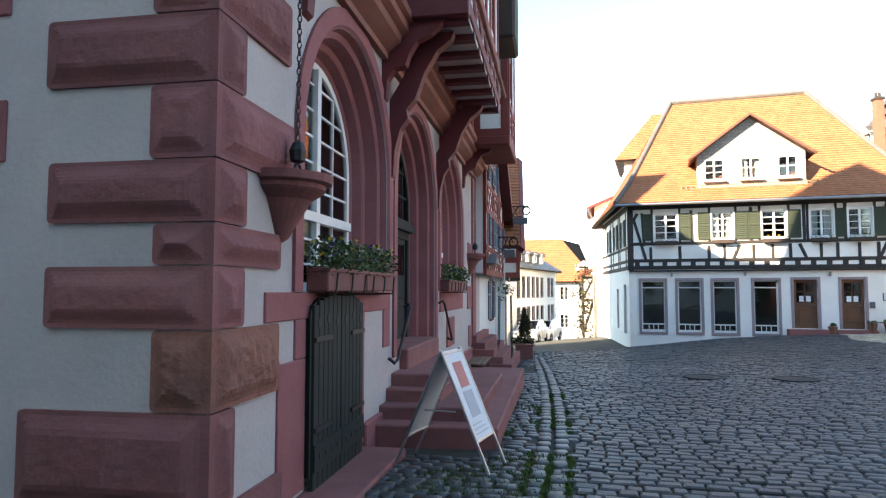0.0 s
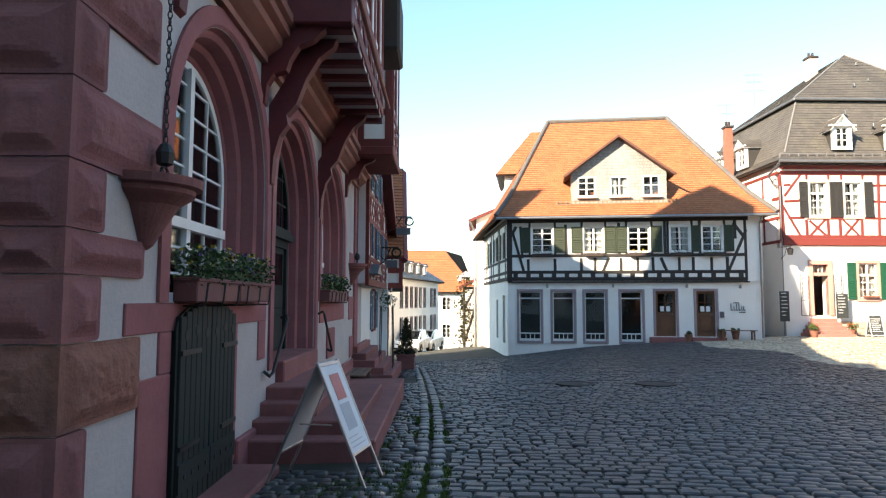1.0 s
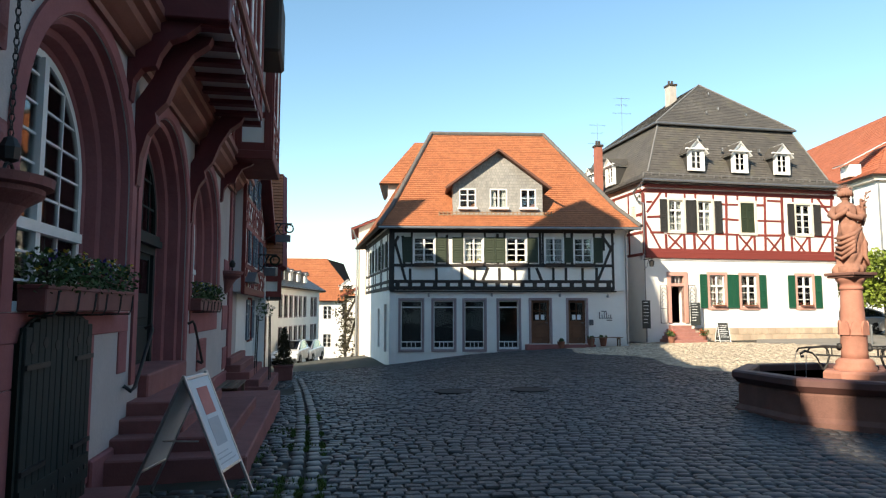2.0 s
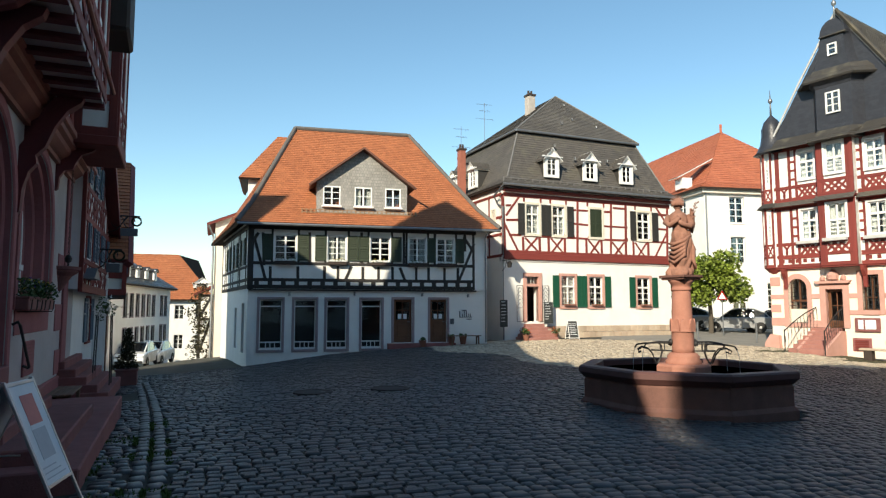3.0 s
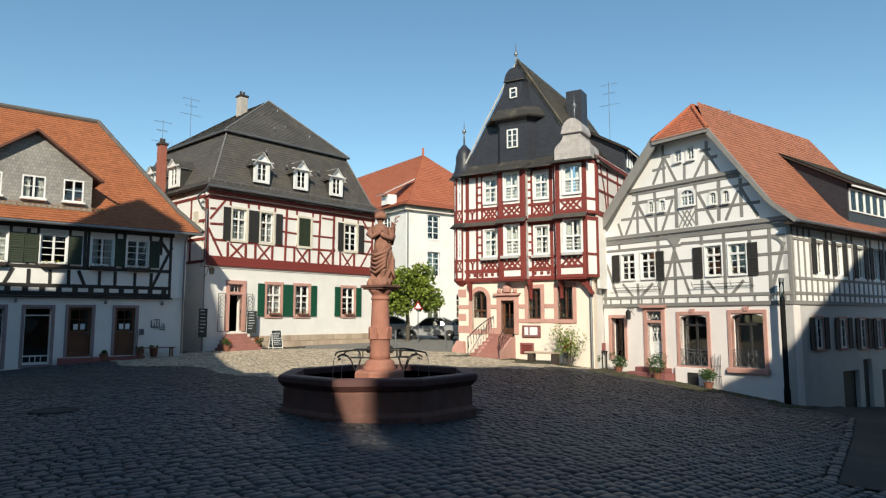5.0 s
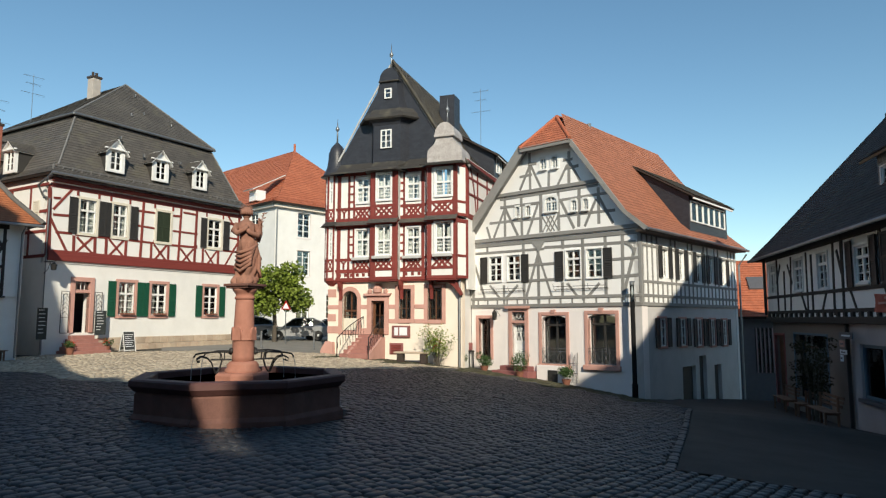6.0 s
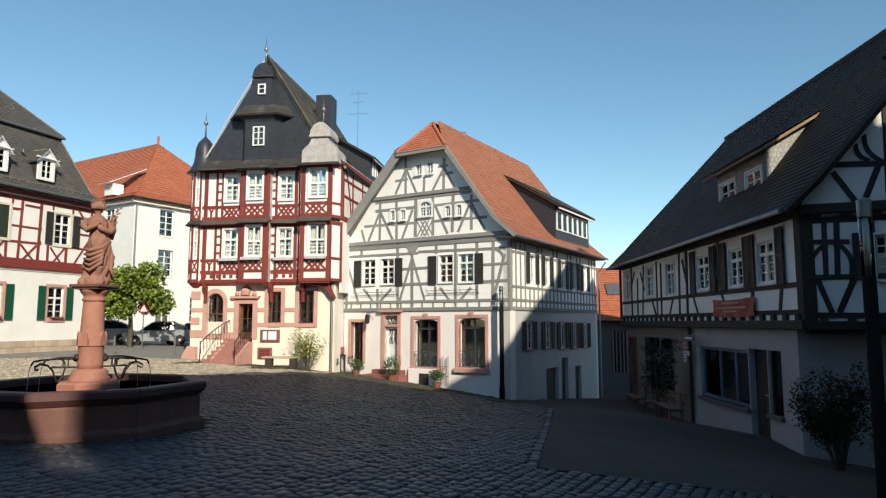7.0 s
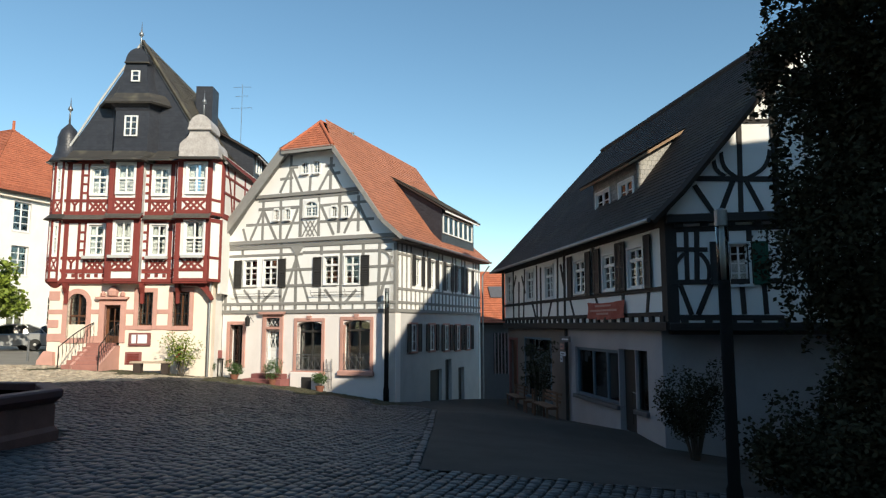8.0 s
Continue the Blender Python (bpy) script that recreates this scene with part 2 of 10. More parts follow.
# ---- materials ----
def material(name, col, col2=None, rough=0.8, scale=3.0, fine=60.0, bump=0.25, metal=0.0, stain=None, stain_amount=0.5, spec=0.4, coat=0.0, island=0.0, rand=0.0, dist=0.01):
    # colour mixed by a broad and a fine noise, with fine relief
    m = bpy.data.materials.new(name)
    m.use_nodes = True
    nt = m.node_tree
    N, Lk = nt.nodes, nt.links
    p = N["Principled BSDF"]
    co = N.new("ShaderNodeTexCoord")
    n1, n2 = N.new("ShaderNodeTexNoise"), N.new("ShaderNodeTexNoise")
    for n, s, d in ((n1, scale, 6), (n2, fine, 4)):
        n.inputs["Scale"].default_value, n.inputs["Detail"].default_value = s, d
        n.inputs["Roughness"].default_value = 0.62
        Lk.new(co.outputs["Object"], n.inputs["Vector"])
    col2 = col2 or tuple(c * 0.75 for c in col)
    add = N.new("ShaderNodeMath")
    add.operation = "MULTIPLY_ADD"
    Lk.new(n2.outputs["Fac"], add.inputs[0])
    add.inputs[1].default_value = 0.45
    Lk.new(n1.outputs["Fac"], add.inputs[2])
    ramp = N.new("ShaderNodeMapRange")
    ramp.inputs["From Min"].default_value, ramp.inputs["From Max"].default_value = 0.48, 0.98
    Lk.new(add.outputs[0], ramp.inputs["Value"])
    mix = N.new("ShaderNodeMix")
    mix.data_type = "RGBA"
    mix.inputs["A"].default_value, mix.inputs["B"].default_value = (*col, 1), (*col2, 1)
    Lk.new(ramp.outputs[0], mix.inputs["Factor"])
    out = mix.outputs["Result"]
    if stain:
        n3 = N.new("ShaderNodeTexNoise")
        n3.inputs["Scale"].default_value, n3.inputs["Detail"].default_value = scale * 0.45, 8
        n3.inputs["Roughness"].default_value = 0.7
        mp = N.new("ShaderNodeMapping")
        mp.inputs["Location"].default_value, mp.inputs["Scale"].default_value = (3.1, 7.7, 1.3), (1, 1, 0.55)
        Lk.new(co.outputs["Object"], mp.inputs["Vector"])
        Lk.new(mp.outputs[0], n3.inputs["Vector"])
        r3 = N.new("ShaderNodeMapRange")
        r3.inputs["From Min"].default_value, r3.inputs["From Max"].default_value = 0.55, 0.75
        r3.inputs["To Max"].default_value = stain_amount
        Lk.new(n3.outputs["Fac"], r3.inputs["Value"])
        m3 = N.new("ShaderNodeMix")
        m3.data_type = "RGBA"
        m3.inputs["B"].default_value = (*stain, 1)
        Lk.new(out, m3.inputs["A"])
        Lk.new(r3.outputs[0], m3.inputs["Factor"])
        out = m3.outputs["Result"]
    if island or rand:
        src = N.new("ShaderNodeNewGeometry").outputs["Random Per Island"] if island else N.new("ShaderNodeObjectInfo").outputs["Random"]
        r4 = N.new("ShaderNodeMapRange")
        a = island or rand
        r4.inputs["To Min"].default_value, r4.inputs["To Max"].default_value = 1 - a, 1 + a
        Lk.new(src, r4.inputs["Value"])
        hsv = N.new("ShaderNodeHueSaturation")
        Lk.new(r4.outputs[0], hsv.inputs["Value"])
        Lk.new(out, hsv.inputs["Color"])
        out = hsv.outputs["Color"]
    Lk.new(out, p.inputs["Base Color"])
    rr = N.new("ShaderNodeMapRange")
    rr.inputs["To Min"].default_value, rr.inputs["To Max"].default_value = max(0.02, rough - 0.1), min(1, rough + 0.1)
    Lk.new(n1.outputs["Fac"], rr.inputs["Value"])
    Lk.new(rr.outputs[0], p.inputs["Roughness"])
    p.inputs["Metallic"].default_value = metal
    p.inputs["Specular IOR Level"].default_value = spec
    p.inputs["Coat Weight"].default_value = coat
    if bump:
        b = N.new("ShaderNodeBump")
        b.inputs["Strength"].default_value, b.inputs["Distance"].default_value = bump, dist
        Lk.new(add.outputs[0], b.inputs["Height"])
        Lk.new(b.outputs[0], p.inputs["Normal"])
    return m


def tiles(name, col, col2, mortar, width, course, rough=0.75, moss=None, wall=False):
    # roof tiles or slates, in the roof's own uv (metres): joints between the tiles of a course, a tint for each tile
    m = material(name, col, col2, rough, 0.7, 14, 0.0)
    nt = m.node_tree
    N, Lk = nt.nodes, nt.links
    p = N["Principled BSDF"]
    uv = N.new("ShaderNodeUVMap")
    br = N.new("ShaderNodeTexBrick")
    br.offset, br.squash = 0.5, 1.0
    for k, v in (("Scale", 1.0), ("Brick Width", width), ("Row Height", course), ("Mortar Size", 0.006), ("Mortar Smooth", 0.3), ("Bias", 0.0)):
        br.inputs[k].default_value = v
    br.inputs["Color1"].default_value, br.inputs["Color2"].default_value = (0.84, 0.84, 0.84, 1), (1.12, 1.10, 1.07, 1)
    br.inputs["Mortar"].default_value = (*mortar, 1)
    if wall:
        oc, sp, sm, cb = N.new("ShaderNodeTexCoord"), N.new("ShaderNodeSeparateXYZ"), N.new("ShaderNodeMath"), N.new("ShaderNodeCombineXYZ")
        Lk.new(oc.outputs["Object"], sp.inputs[0])
        Lk.new(sp.outputs[0], sm.inputs[0]), Lk.new(sp.outputs[1], sm.inputs[1])
        Lk.new(sm.outputs[0], cb.inputs[0]), Lk.new(sp.outputs[2], cb.inputs[1])
        Lk.new(cb.outputs[0], br.inputs["Vector"])
    else:
        Lk.new(uv.outputs[0], br.inputs["Vector"])
    old = p.inputs["Base Color"].links[0].from_socket
    mul = N.new("ShaderNodeMix")
    mul.data_type, mul.blend_type = "RGBA", "MULTIPLY"
    mul.inputs["Factor"].default_value = 1.0
    Lk.new(old, mul.inputs["A"])
    Lk.new(br.outputs["Color"], mul.inputs["B"])
    out = mul.outputs["Result"]
    if moss:
        n3 = N.new("ShaderNodeTexNoise")
        n3.inputs["Scale"].default_value, n3.inputs["Detail"].default_value = 1.3, 9
        r3 = N.new("ShaderNodeMapRange")
        r3.inputs["From Min"].default_value, r3.inputs["From Max"].default_value, r3.inputs["To Max"].default_value = 0.55, 0.72, 0.6
        co = N.new("ShaderNodeTexCoord")
        Lk.new(co.outputs["Object"], n3.inputs["Vector"])
        Lk.new(n3.outputs["Fac"], r3.inputs["Value"])
        m3 = N.new("ShaderNodeMix")
        m3.data_type = "RGBA"
        m3.inputs["B"].default_value = (*moss, 1)
        Lk.new(out, m3.inputs["A"])
        Lk.new(r3.outputs[0], m3.inputs["Factor"])
        out = m3.outputs["Result"]
    Lk.new(out, p.inputs["Base Color"])
    b = N.new("ShaderNodeBump")
    b.inputs["Strength"].default_value, b.inputs["Distance"].default_value = 0.6, 0.012
    Lk.new(br.outputs["Fac"], b.inputs["Height"])
    b.invert = True
    Lk.new(b.outputs[0], p.inputs["Normal"])
    return m


def glass_material():
    m = bpy.data.materials.new("glass")
    m.use_nodes = True
    nt = m.node_tree
    N, Lk = nt.nodes, nt.links
    N.remove(N["Principled BSDF"])
    a, g, f, mx = N.new("ShaderNodeBsdfTransparent"), N.new("ShaderNodeBsdfGlossy"), N.new("ShaderNodeFresnel"), N.new("ShaderNodeMixShader")
    a.inputs["Color"].default_value = (0.82, 0.86, 0.86, 1)
    g.inputs["Roughness"].default_value = 0.02
    f.inputs["IOR"].default_value = 1.7
    no, b, co = N.new("ShaderNodeTexNoise"), N.new("ShaderNodeBump"), N.new("ShaderNodeTexCoord")
    no.inputs["Scale"].default_value = 2.2
    b.inputs["Strength"].default_value, b.inputs["Distance"].default_value = 0.05, 0.05
    Lk.new(co.outputs["Object"], no.inputs["Vector"])
    Lk.new(no.outputs["Fac"], b.inputs["Height"])
    Lk.new(b.outputs[0], g.inputs["Normal"])
    Lk.new(f.outputs[0], mx.inputs[0])
    Lk.new(a.outputs[0], mx.inputs[1])
    Lk.new(g.outputs[0], mx.inputs[2])
    Lk.new(mx.outputs[0], N["Material Output"].inputs["Surface"])
    return m


GLASS = glass_material()
PLASTER = material("white plaster", (0.80, 0.79, 0.76), (0.70, 0.69, 0.66), 0.9, 0.9, 35, 0.15, stain=(0.55, 0.52, 0.47), stain_amount=0.35)
PLASTER_FRESH = material("fresh white plaster", (0.87, 0.86, 0.84), (0.80, 0.79, 0.77), 0.9, 0.9, 35, 0.15, stain=(0.66, 0.63, 0.58), stain_amount=0.25)
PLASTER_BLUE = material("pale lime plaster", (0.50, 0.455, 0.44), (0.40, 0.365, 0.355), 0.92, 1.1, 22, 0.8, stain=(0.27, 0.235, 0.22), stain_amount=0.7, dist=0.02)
PLASTER_CREAM = material("cream plaster", (0.83, 0.74, 0.63), (0.74, 0.65, 0.55), 0.9, 0.9, 35, 0.15, stain=(0.6, 0.52, 0.44), stain_amount=0.4)
PLASTER_PINK = material("pale pink plaster", (0.82, 0.765, 0.74), (0.75, 0.70, 0.675), 0.9, 0.9, 35, 0.15, stain=(0.55, 0.48, 0.46), stain_amount=0.4)
SANDSTONE = material("red sandstone", (0.27, 0.105, 0.10), (0.19, 0.075, 0.07), 0.85, 2.4, 45, 0.5, stain=(0.13, 0.06, 0.055), stain_amount=0.6, rand=0.12, dist=0.02)
SANDSTONE_PALE = material("pale red sandstone", (0.54, 0.31, 0.26), (0.44, 0.25, 0.205), 0.85, 2.0, 45, 0.3, stain=(0.30, 0.16, 0.13), stain_amount=0.5)
TIMBER_DARK = material("black-brown timber", (0.022, 0.020, 0.019), (0.038, 0.033, 0.03), 0.75, 4, 70, 0.4, rand=0.2)
TIMBER_RED = material("ox-blood red timber", (0.205, 0.038, 0.030), (0.15, 0.029, 0.024), 0.7, 3, 60, 0.3, rand=0.15)
TIMBER_GREY = material("grey painted timber", (0.27, 0.265, 0.25), (0.20, 0.195, 0.185), 0.75, 3, 60, 0.3, rand=0.12)
WHITE_PAINT = material("white window paint", (0.80, 0.80, 0.78), (0.70, 0.70, 0.68), 0.45, 5, 80, 0.05)
SHUTTER_DARK = material("brown-black shutter paint", (0.026, 0.025, 0.024), (0.036, 0.034, 0.032), 0.6, 5, 60, 0.1)
SHUTTER_OLIVE = material("dark green shutter paint", (0.032, 0.044, 0.024), (0.024, 0.034, 0.018), 0.6, 5, 60, 0.1)
SHUTTER_BLUE = material("blue-grey shutter paint", (0.10, 0.15, 0.20), (0.08, 0.12, 0.16), 0.6, 5, 60, 0.1)
SHUTTER_GREEN = material("green shutter paint", (0.012, 0.085, 0.045), (0.010, 0.06, 0.032), 0.55, 5, 60, 0.1)
WOOD = material("brown door wood", (0.15, 0.065, 0.03), (0.10, 0.042, 0.02), 0.5, 3, 50, 0.2)
DARK_WOOD = material("dark soffit boards", (0.035, 0.026, 0.022), (0.055, 0.04, 0.033), 0.8, 3, 50, 0.3)
IRON = material("black wrought iron", (0.018, 0.018, 0.019), (0.03, 0.028, 0.027), 0.55, 8, 90, 0.15, metal=0.15)
ZINC = material("weathered zinc", (0.30, 0.31, 0.32), (0.22, 0.23, 0.24), 0.45, 3, 50, 0.1, metal=0.8)
BRICK = material("red brick", (0.33, 0.12, 0.08), (0.25, 0.09, 0.06), 0.9, 6, 50, 0.4)
TILE_ORANGE = tiles("orange clay tiles", (0.40, 0.150, 0.064), (0.31, 0.108, 0.046), (0.6, 0.55, 0.52), 0.17, 0.16)
TILE_RED = tiles("red clay tiles", (0.44, 0.15, 0.078), (0.36, 0.115, 0.06), (0.6, 0.55, 0.52), 0.2, 0.2)
TILE_RUST = tiles("rust-brown clay tiles", (0.38, 0.155, 0.088), (0.29, 0.115, 0.066), (0.6, 0.55, 0.52), 0.2, 0.2)
TILE_BROWN = tiles("dark brown old tiles", (0.046, 0.030, 0.023), (0.030, 0.021, 0.017), (0.4, 0.4, 0.4), 0.18, 0.16, moss=(0.07, 0.06, 0.035))
SLATE = tiles("dark slate", (0.052, 0.055, 0.064), (0.035, 0.038, 0.045), (0.4, 0.4, 0.4), 0.22, 0.16, 0.38)
SLATE_MOSS = tiles("mossy grey slate", (0.118, 0.108, 0.096), (0.078, 0.072, 0.066), (0.4, 0.4, 0.4), 0.22, 0.16, 0.65, moss=(0.13, 0.12, 0.085))
SLATE_HIP = material("grey hip slates", (0.20, 0.195, 0.185), (0.14, 0.135, 0.13), 0.6, 4, 30, 0.3)
CHIMNEY_PLASTER = material("grey rendered chimney", (0.46, 0.42, 0.38), (0.34, 0.31, 0.28), 0.9, 3, 30, 0.3, stain=(0.2, 0.18, 0.16), stain_amount=0.5)
# white plaster with the lane wall's shade put into its colour
PLASTER_SHADED = material("white plaster greyed for shade", (0.56, 0.54, 0.53), (0.46, 0.45, 0.44), 0.9, 0.9, 35, 0.15, stain=(0.33, 0.31, 0.30), stain_amount=0.5)
BOX_WINE = material("wine-red flower box", (0.21, 0.082, 0.075), (0.15, 0.058, 0.054), 0.7, 4, 40, 0.2)
CURTAIN = material("white curtain", (0.75, 0.74, 0.71), (0.66, 0.65, 0.62), 0.9, 5, 50, 0.05)
# near-black: the darkness of unlit rooms is put into this colour
UNLIT_INSIDE = material("unlit inside black", (0.03, 0.028, 0.026), (0.05, 0.045, 0.04), 0.9, 2, 20, 0.0)


# ---- ground ----
def ground_z(x, y):
    x, y = np.clip(x, -22, 44) / 20, np.clip(y, -22, 64) / 20
    z = -.0606 * y - .4541 * y**2 + .0353 * y**3 - .5324 * x + 2.3407 * x * y - .4572 * x * y**2 - 1.0525 * x**2 + .0278 * x**2 * y + .1654 * x**3
    rise = np.interp(x * 20, [16, 17.8, 19.3, 25, 29, 33], [0, .12, .4, .42, .68, .95]) * np.interp(y * 20, [.5, 5], [1, 0])
    return z + rise - .3 * np.exp(-((x * 20 - 4)**2 + (y * 20 - 30)**2) / 18)


def ground_sheet():
    n = 150
    c = np.sinh(np.linspace(-4.6, 4.6, n)) / np.sinh(4.6)
    X, Y = np.meshgrid(10 + c * 900, 12 + c * 900, indexing="ij")
    Z = ground_z(X, Y) - 0.03
    verts = np.stack([X, Y, Z], -1).reshape(-1, 3)
    i = np.arange(n * n).reshape(n, n)
    quads = np.stack([i[:-1, :-1], i[1:, :-1], i[1:, 1:], i[:-1, 1:]], -1).reshape(-1, 4)
    me = bpy.data.meshes.new("ground")
    me.from_pydata(verts.tolist(), [], quads.tolist())
    me.polygons.foreach_set("use_smooth", [True] * len(me.polygons))
    me.materials.append(GROUND)
    return tagged(new("ground", me), "dark stone ground of the sloping market square", "ground", kind="structure")


GRASS = material("joint grass", (0.075, 0.12, 0.022), (0.045, 0.08, 0.016), 0.8, 6, 40, 0.0)
GROUND = material("joint earth", (0.055, 0.052, 0.046), (0.035, 0.036, 0.026), 0.95, 1.5, 30, 0.5, stain=(0.04, 0.055, 0.02), stain_amount=0.6)
ground_sheet()


# ---- timbers of the walls: from (along, up) to (along, up), in metres ----
G_RAILS = [(0.11, 2.17, 8.83, 2.23), (0.10, 2.55, 8.79, 2.56), (3.16, 3.33, 4.80, 3.34), (7.60, 3.32, 8.80, 3.36), (0.19, 4.77, 4.28, 4.74), (4.28, 4.79, 8.68, 4.71), (3.12, 4.04, 4.80, 4.05), (7.52, 4.05, 8.81, 4.07), (1.85, 6.88, 4.11, 6.86), (5.12, 6.85, 7.49, 6.88), (1.18, 6.19, 4.27, 6.14), (5.06, 6.13, 7.81, 6.11), (3.47, 8.74, 3.94, 8.71), (5.36, 8.62, 5.84, 8.61), (2.99, 8.21, 3.69, 8.23), (5.48, 8.24, 6.13, 8.26)]
G_POSTS = [(1.02, 5.16, 1.03, 4.75), (2.00, 3.18, 2.01, 2.23), (3.14, 5.25, 3.17, 2.22), (5.19, 3.20, 5.19, 2.52), (5.25, 5.17, 5.25, 4.66), (6.24, 5.16, 6.23, 2.38), (7.31, 5.16, 7.29, 2.49), (8.10, 5.23, 8.05, 2.36), (0.18, 5.21, 0.14, 2.25), (8.82, 5.23, 8.83, 2.21), (2.11, 7.40, 2.10, 5.37), (3.06, 7.39, 3.08, 5.44), (4.14, 7.34, 4.12, 5.50), (5.06, 7.37, 5.07, 5.49), (6.13, 7.34, 6.07, 5.57), (7.05, 7.17, 7.04, 5.60), (3.56, 9.27, 3.57, 7.53), (4.60, 8.21, 4.57, 7.50), (5.66, 8.99, 5.63, 7.50), (3.94, 4.86, 3.95, 2.29)]
G_BRACES = [(3.97, 4.60, 3.23, 2.48), (3.94, 4.60, 4.65, 2.53), (0.24, 4.24, 0.90, 2.46), (1.16, 3.20, 1.74, 2.58), (2.81, 3.16, 2.14, 2.57), (5.43, 3.14, 5.98, 2.51), (7.00, 3.10, 6.40, 2.50), (8.63, 4.48, 8.08, 2.59), (2.08, 6.78, 1.43, 5.47), (2.15, 6.77, 2.85, 5.45), (3.96, 6.77, 3.37, 5.42), (5.18, 6.84, 5.84, 5.51), (6.93, 6.68, 6.36, 5.55), (7.04, 6.80, 7.70, 5.55), (3.56, 8.65, 2.99, 7.58), (3.63, 8.64, 4.17, 7.52), (5.57, 8.41, 5.03, 7.51), (5.69, 8.47, 6.22, 7.51), (1.01, 6.04, 1.22, 5.42)]
C_RAILS = [(0.32, 6.97, 0.63, 7.00), (0.34, 6.22, 1.04, 6.26), (4.44, 6.24, 5.46, 6.20), (4.43, 6.98, 5.45, 6.99), (0.48, 5.46, 1.22, 5.47), (3.94, 5.46, 5.47, 5.45), (6.52, 6.20, 8.08, 6.20), (6.51, 7.00, 7.04, 7.02), (7.12, 7.26, 7.99, 7.25), (10.19, 7.06, 10.98, 7.06), (10.19, 6.23, 10.98, 6.22), (6.29, 5.44, 8.09, 5.47), (1.39, 5.45, 3.94, 5.46), (9.52, 5.47, 10.98, 5.46)]
C_POSTS = [(0.15, 7.43, 0.26, 4.51), (1.32, 5.39, 1.34, 4.61), (2.32, 5.46, 2.34, 4.58), (2.88, 5.44, 2.89, 4.55), (3.90, 5.58, 3.89, 4.52), (4.76, 7.58, 4.69, 4.50), (5.28, 5.47, 5.29, 4.47), (6.29, 5.44, 6.30, 4.46), (6.99, 7.61, 6.90, 4.43), (7.99, 7.55, 7.93, 4.38), (8.47, 5.43, 8.48, 4.34), (9.52, 5.43, 9.52, 4.32), (10.98, 7.69, 10.88, 4.29)]
C_BRACES = [(1.46, 5.34, 2.24, 4.63), (2.22, 5.40, 1.47, 4.64), (3.02, 5.39, 3.81, 4.60), (3.80, 5.45, 3.03, 4.59), (5.43, 5.38, 6.22, 4.55), (6.21, 5.44, 5.45, 4.54), (7.01, 5.33, 7.85, 4.47), (7.84, 5.36, 7.02, 4.46), (8.60, 5.37, 9.43, 4.39), (9.43, 5.40, 8.61, 4.38), (1.11, 7.46, 0.33, 6.45), (0.25, 6.02, 1.02, 4.64), (10.05, 7.59, 10.98, 6.47), (10.98, 6.12, 9.84, 4.34)]
W_POSTS = [(0.57, 4.98, 0.65, 3.55), (0.91, 3.50, 0.92, 2.96), (2.09, 3.52, 2.10, 2.98), (3.24, 3.54, 3.25, 2.96), (3.84, 3.55, 3.84, 2.97), (4.44, 3.56, 4.19, 2.97), (4.95, 3.54, 4.95, 2.98), (5.66, 3.55, 5.67, 2.99), (6.31, 3.56, 6.32, 2.97), (6.65, 3.54, 6.89, 2.95), (7.42, 3.56, 7.42, 2.98), (8.00, 3.56, 8.00, 2.99), (8.76, 3.55, 8.76, 2.97), (9.41, 3.56, 9.41, 2.98), (8.30, 5.15, 8.30, 3.62), (9.75, 5.14, 9.75, 4.34), (2.57, 5.04, 2.60, 3.58), (4.88, 5.10, 4.89, 3.62), (6.83, 5.16, 6.84, 3.65), (10.17, 5.26, 10.18, 2.54)]
W_BRACES = [(0.22, 4.72, 0.71, 2.96), (10.22, 4.72, 9.47, 2.98), (9.69, 5.03, 10.16, 4.35), (0.38, 4.97, 0.13, 4.52)]
B_POSTS = [(-14.29, 4.15, -14.31, 1.75), (-13.36, 3.51, -13.45, 1.74), (-12.44, 4.00, -12.73, 1.74), (-10.71, 4.00, -10.75, 1.78), (-8.11, 4.07, -8.25, 1.72), (-7.36, 4.16, -7.46, 1.68), (-4.71, 4.06, -4.76, 2.61), (-2.57, 2.51, -2.63, 1.78), (-1.01, 2.51, -1.16, 1.85), (-16.30, 4.26, -16.29, 1.76), (-10.18, 3.88, -10.22, 1.84)]
B_BRACES = [(-6.99, 2.61, -6.48, 1.81), (-4.67, 2.60, -4.26, 1.88), (-13.82, 3.80, -14.44, 3.06), (-12.90, 3.73, -12.40, 2.96), (-7.81, 3.79, -7.49, 3.04), (-11.42, 2.56, -10.90, 1.85), (-8.85, 2.54, -9.36, 1.84)]
BG_BEAMS = [(0.03, 1.78, 2.60, 1.76), (0.06, 2.64, 2.60, 2.64), (0.07, 3.46, 0.95, 3.43), (0.75, 5.22, 2.60, 5.12), (1.70, 6.62, 2.60, 6.58), (0.47, 3.90, 0.45, 2.66), (0.72, 3.90, 0.68, 2.66), (1.77, 4.30, 1.83, 6.60), (0.72, 5.05, 1.14, 4.32), (1.63, 5.15, 1.30, 4.33), (1.92, 5.12, 2.25, 4.35), (0.28, 2.58, 0.52, 1.84), (0.99, 2.58, 0.67, 1.84), (1.70, 2.58, 1.72, 1.84), (1.22, 2.60, 1.22, 1.84), (2.20, 2.58, 2.22, 1.84), (1.40, 3.9, 1.40, 2.66), (1.92, 3.9, 1.92, 2.66), (2.15, 7.3, 2.15, 6.6)]


def gz(x, y):
    return float(ground_z(np.float64(x), np.float64(y)))


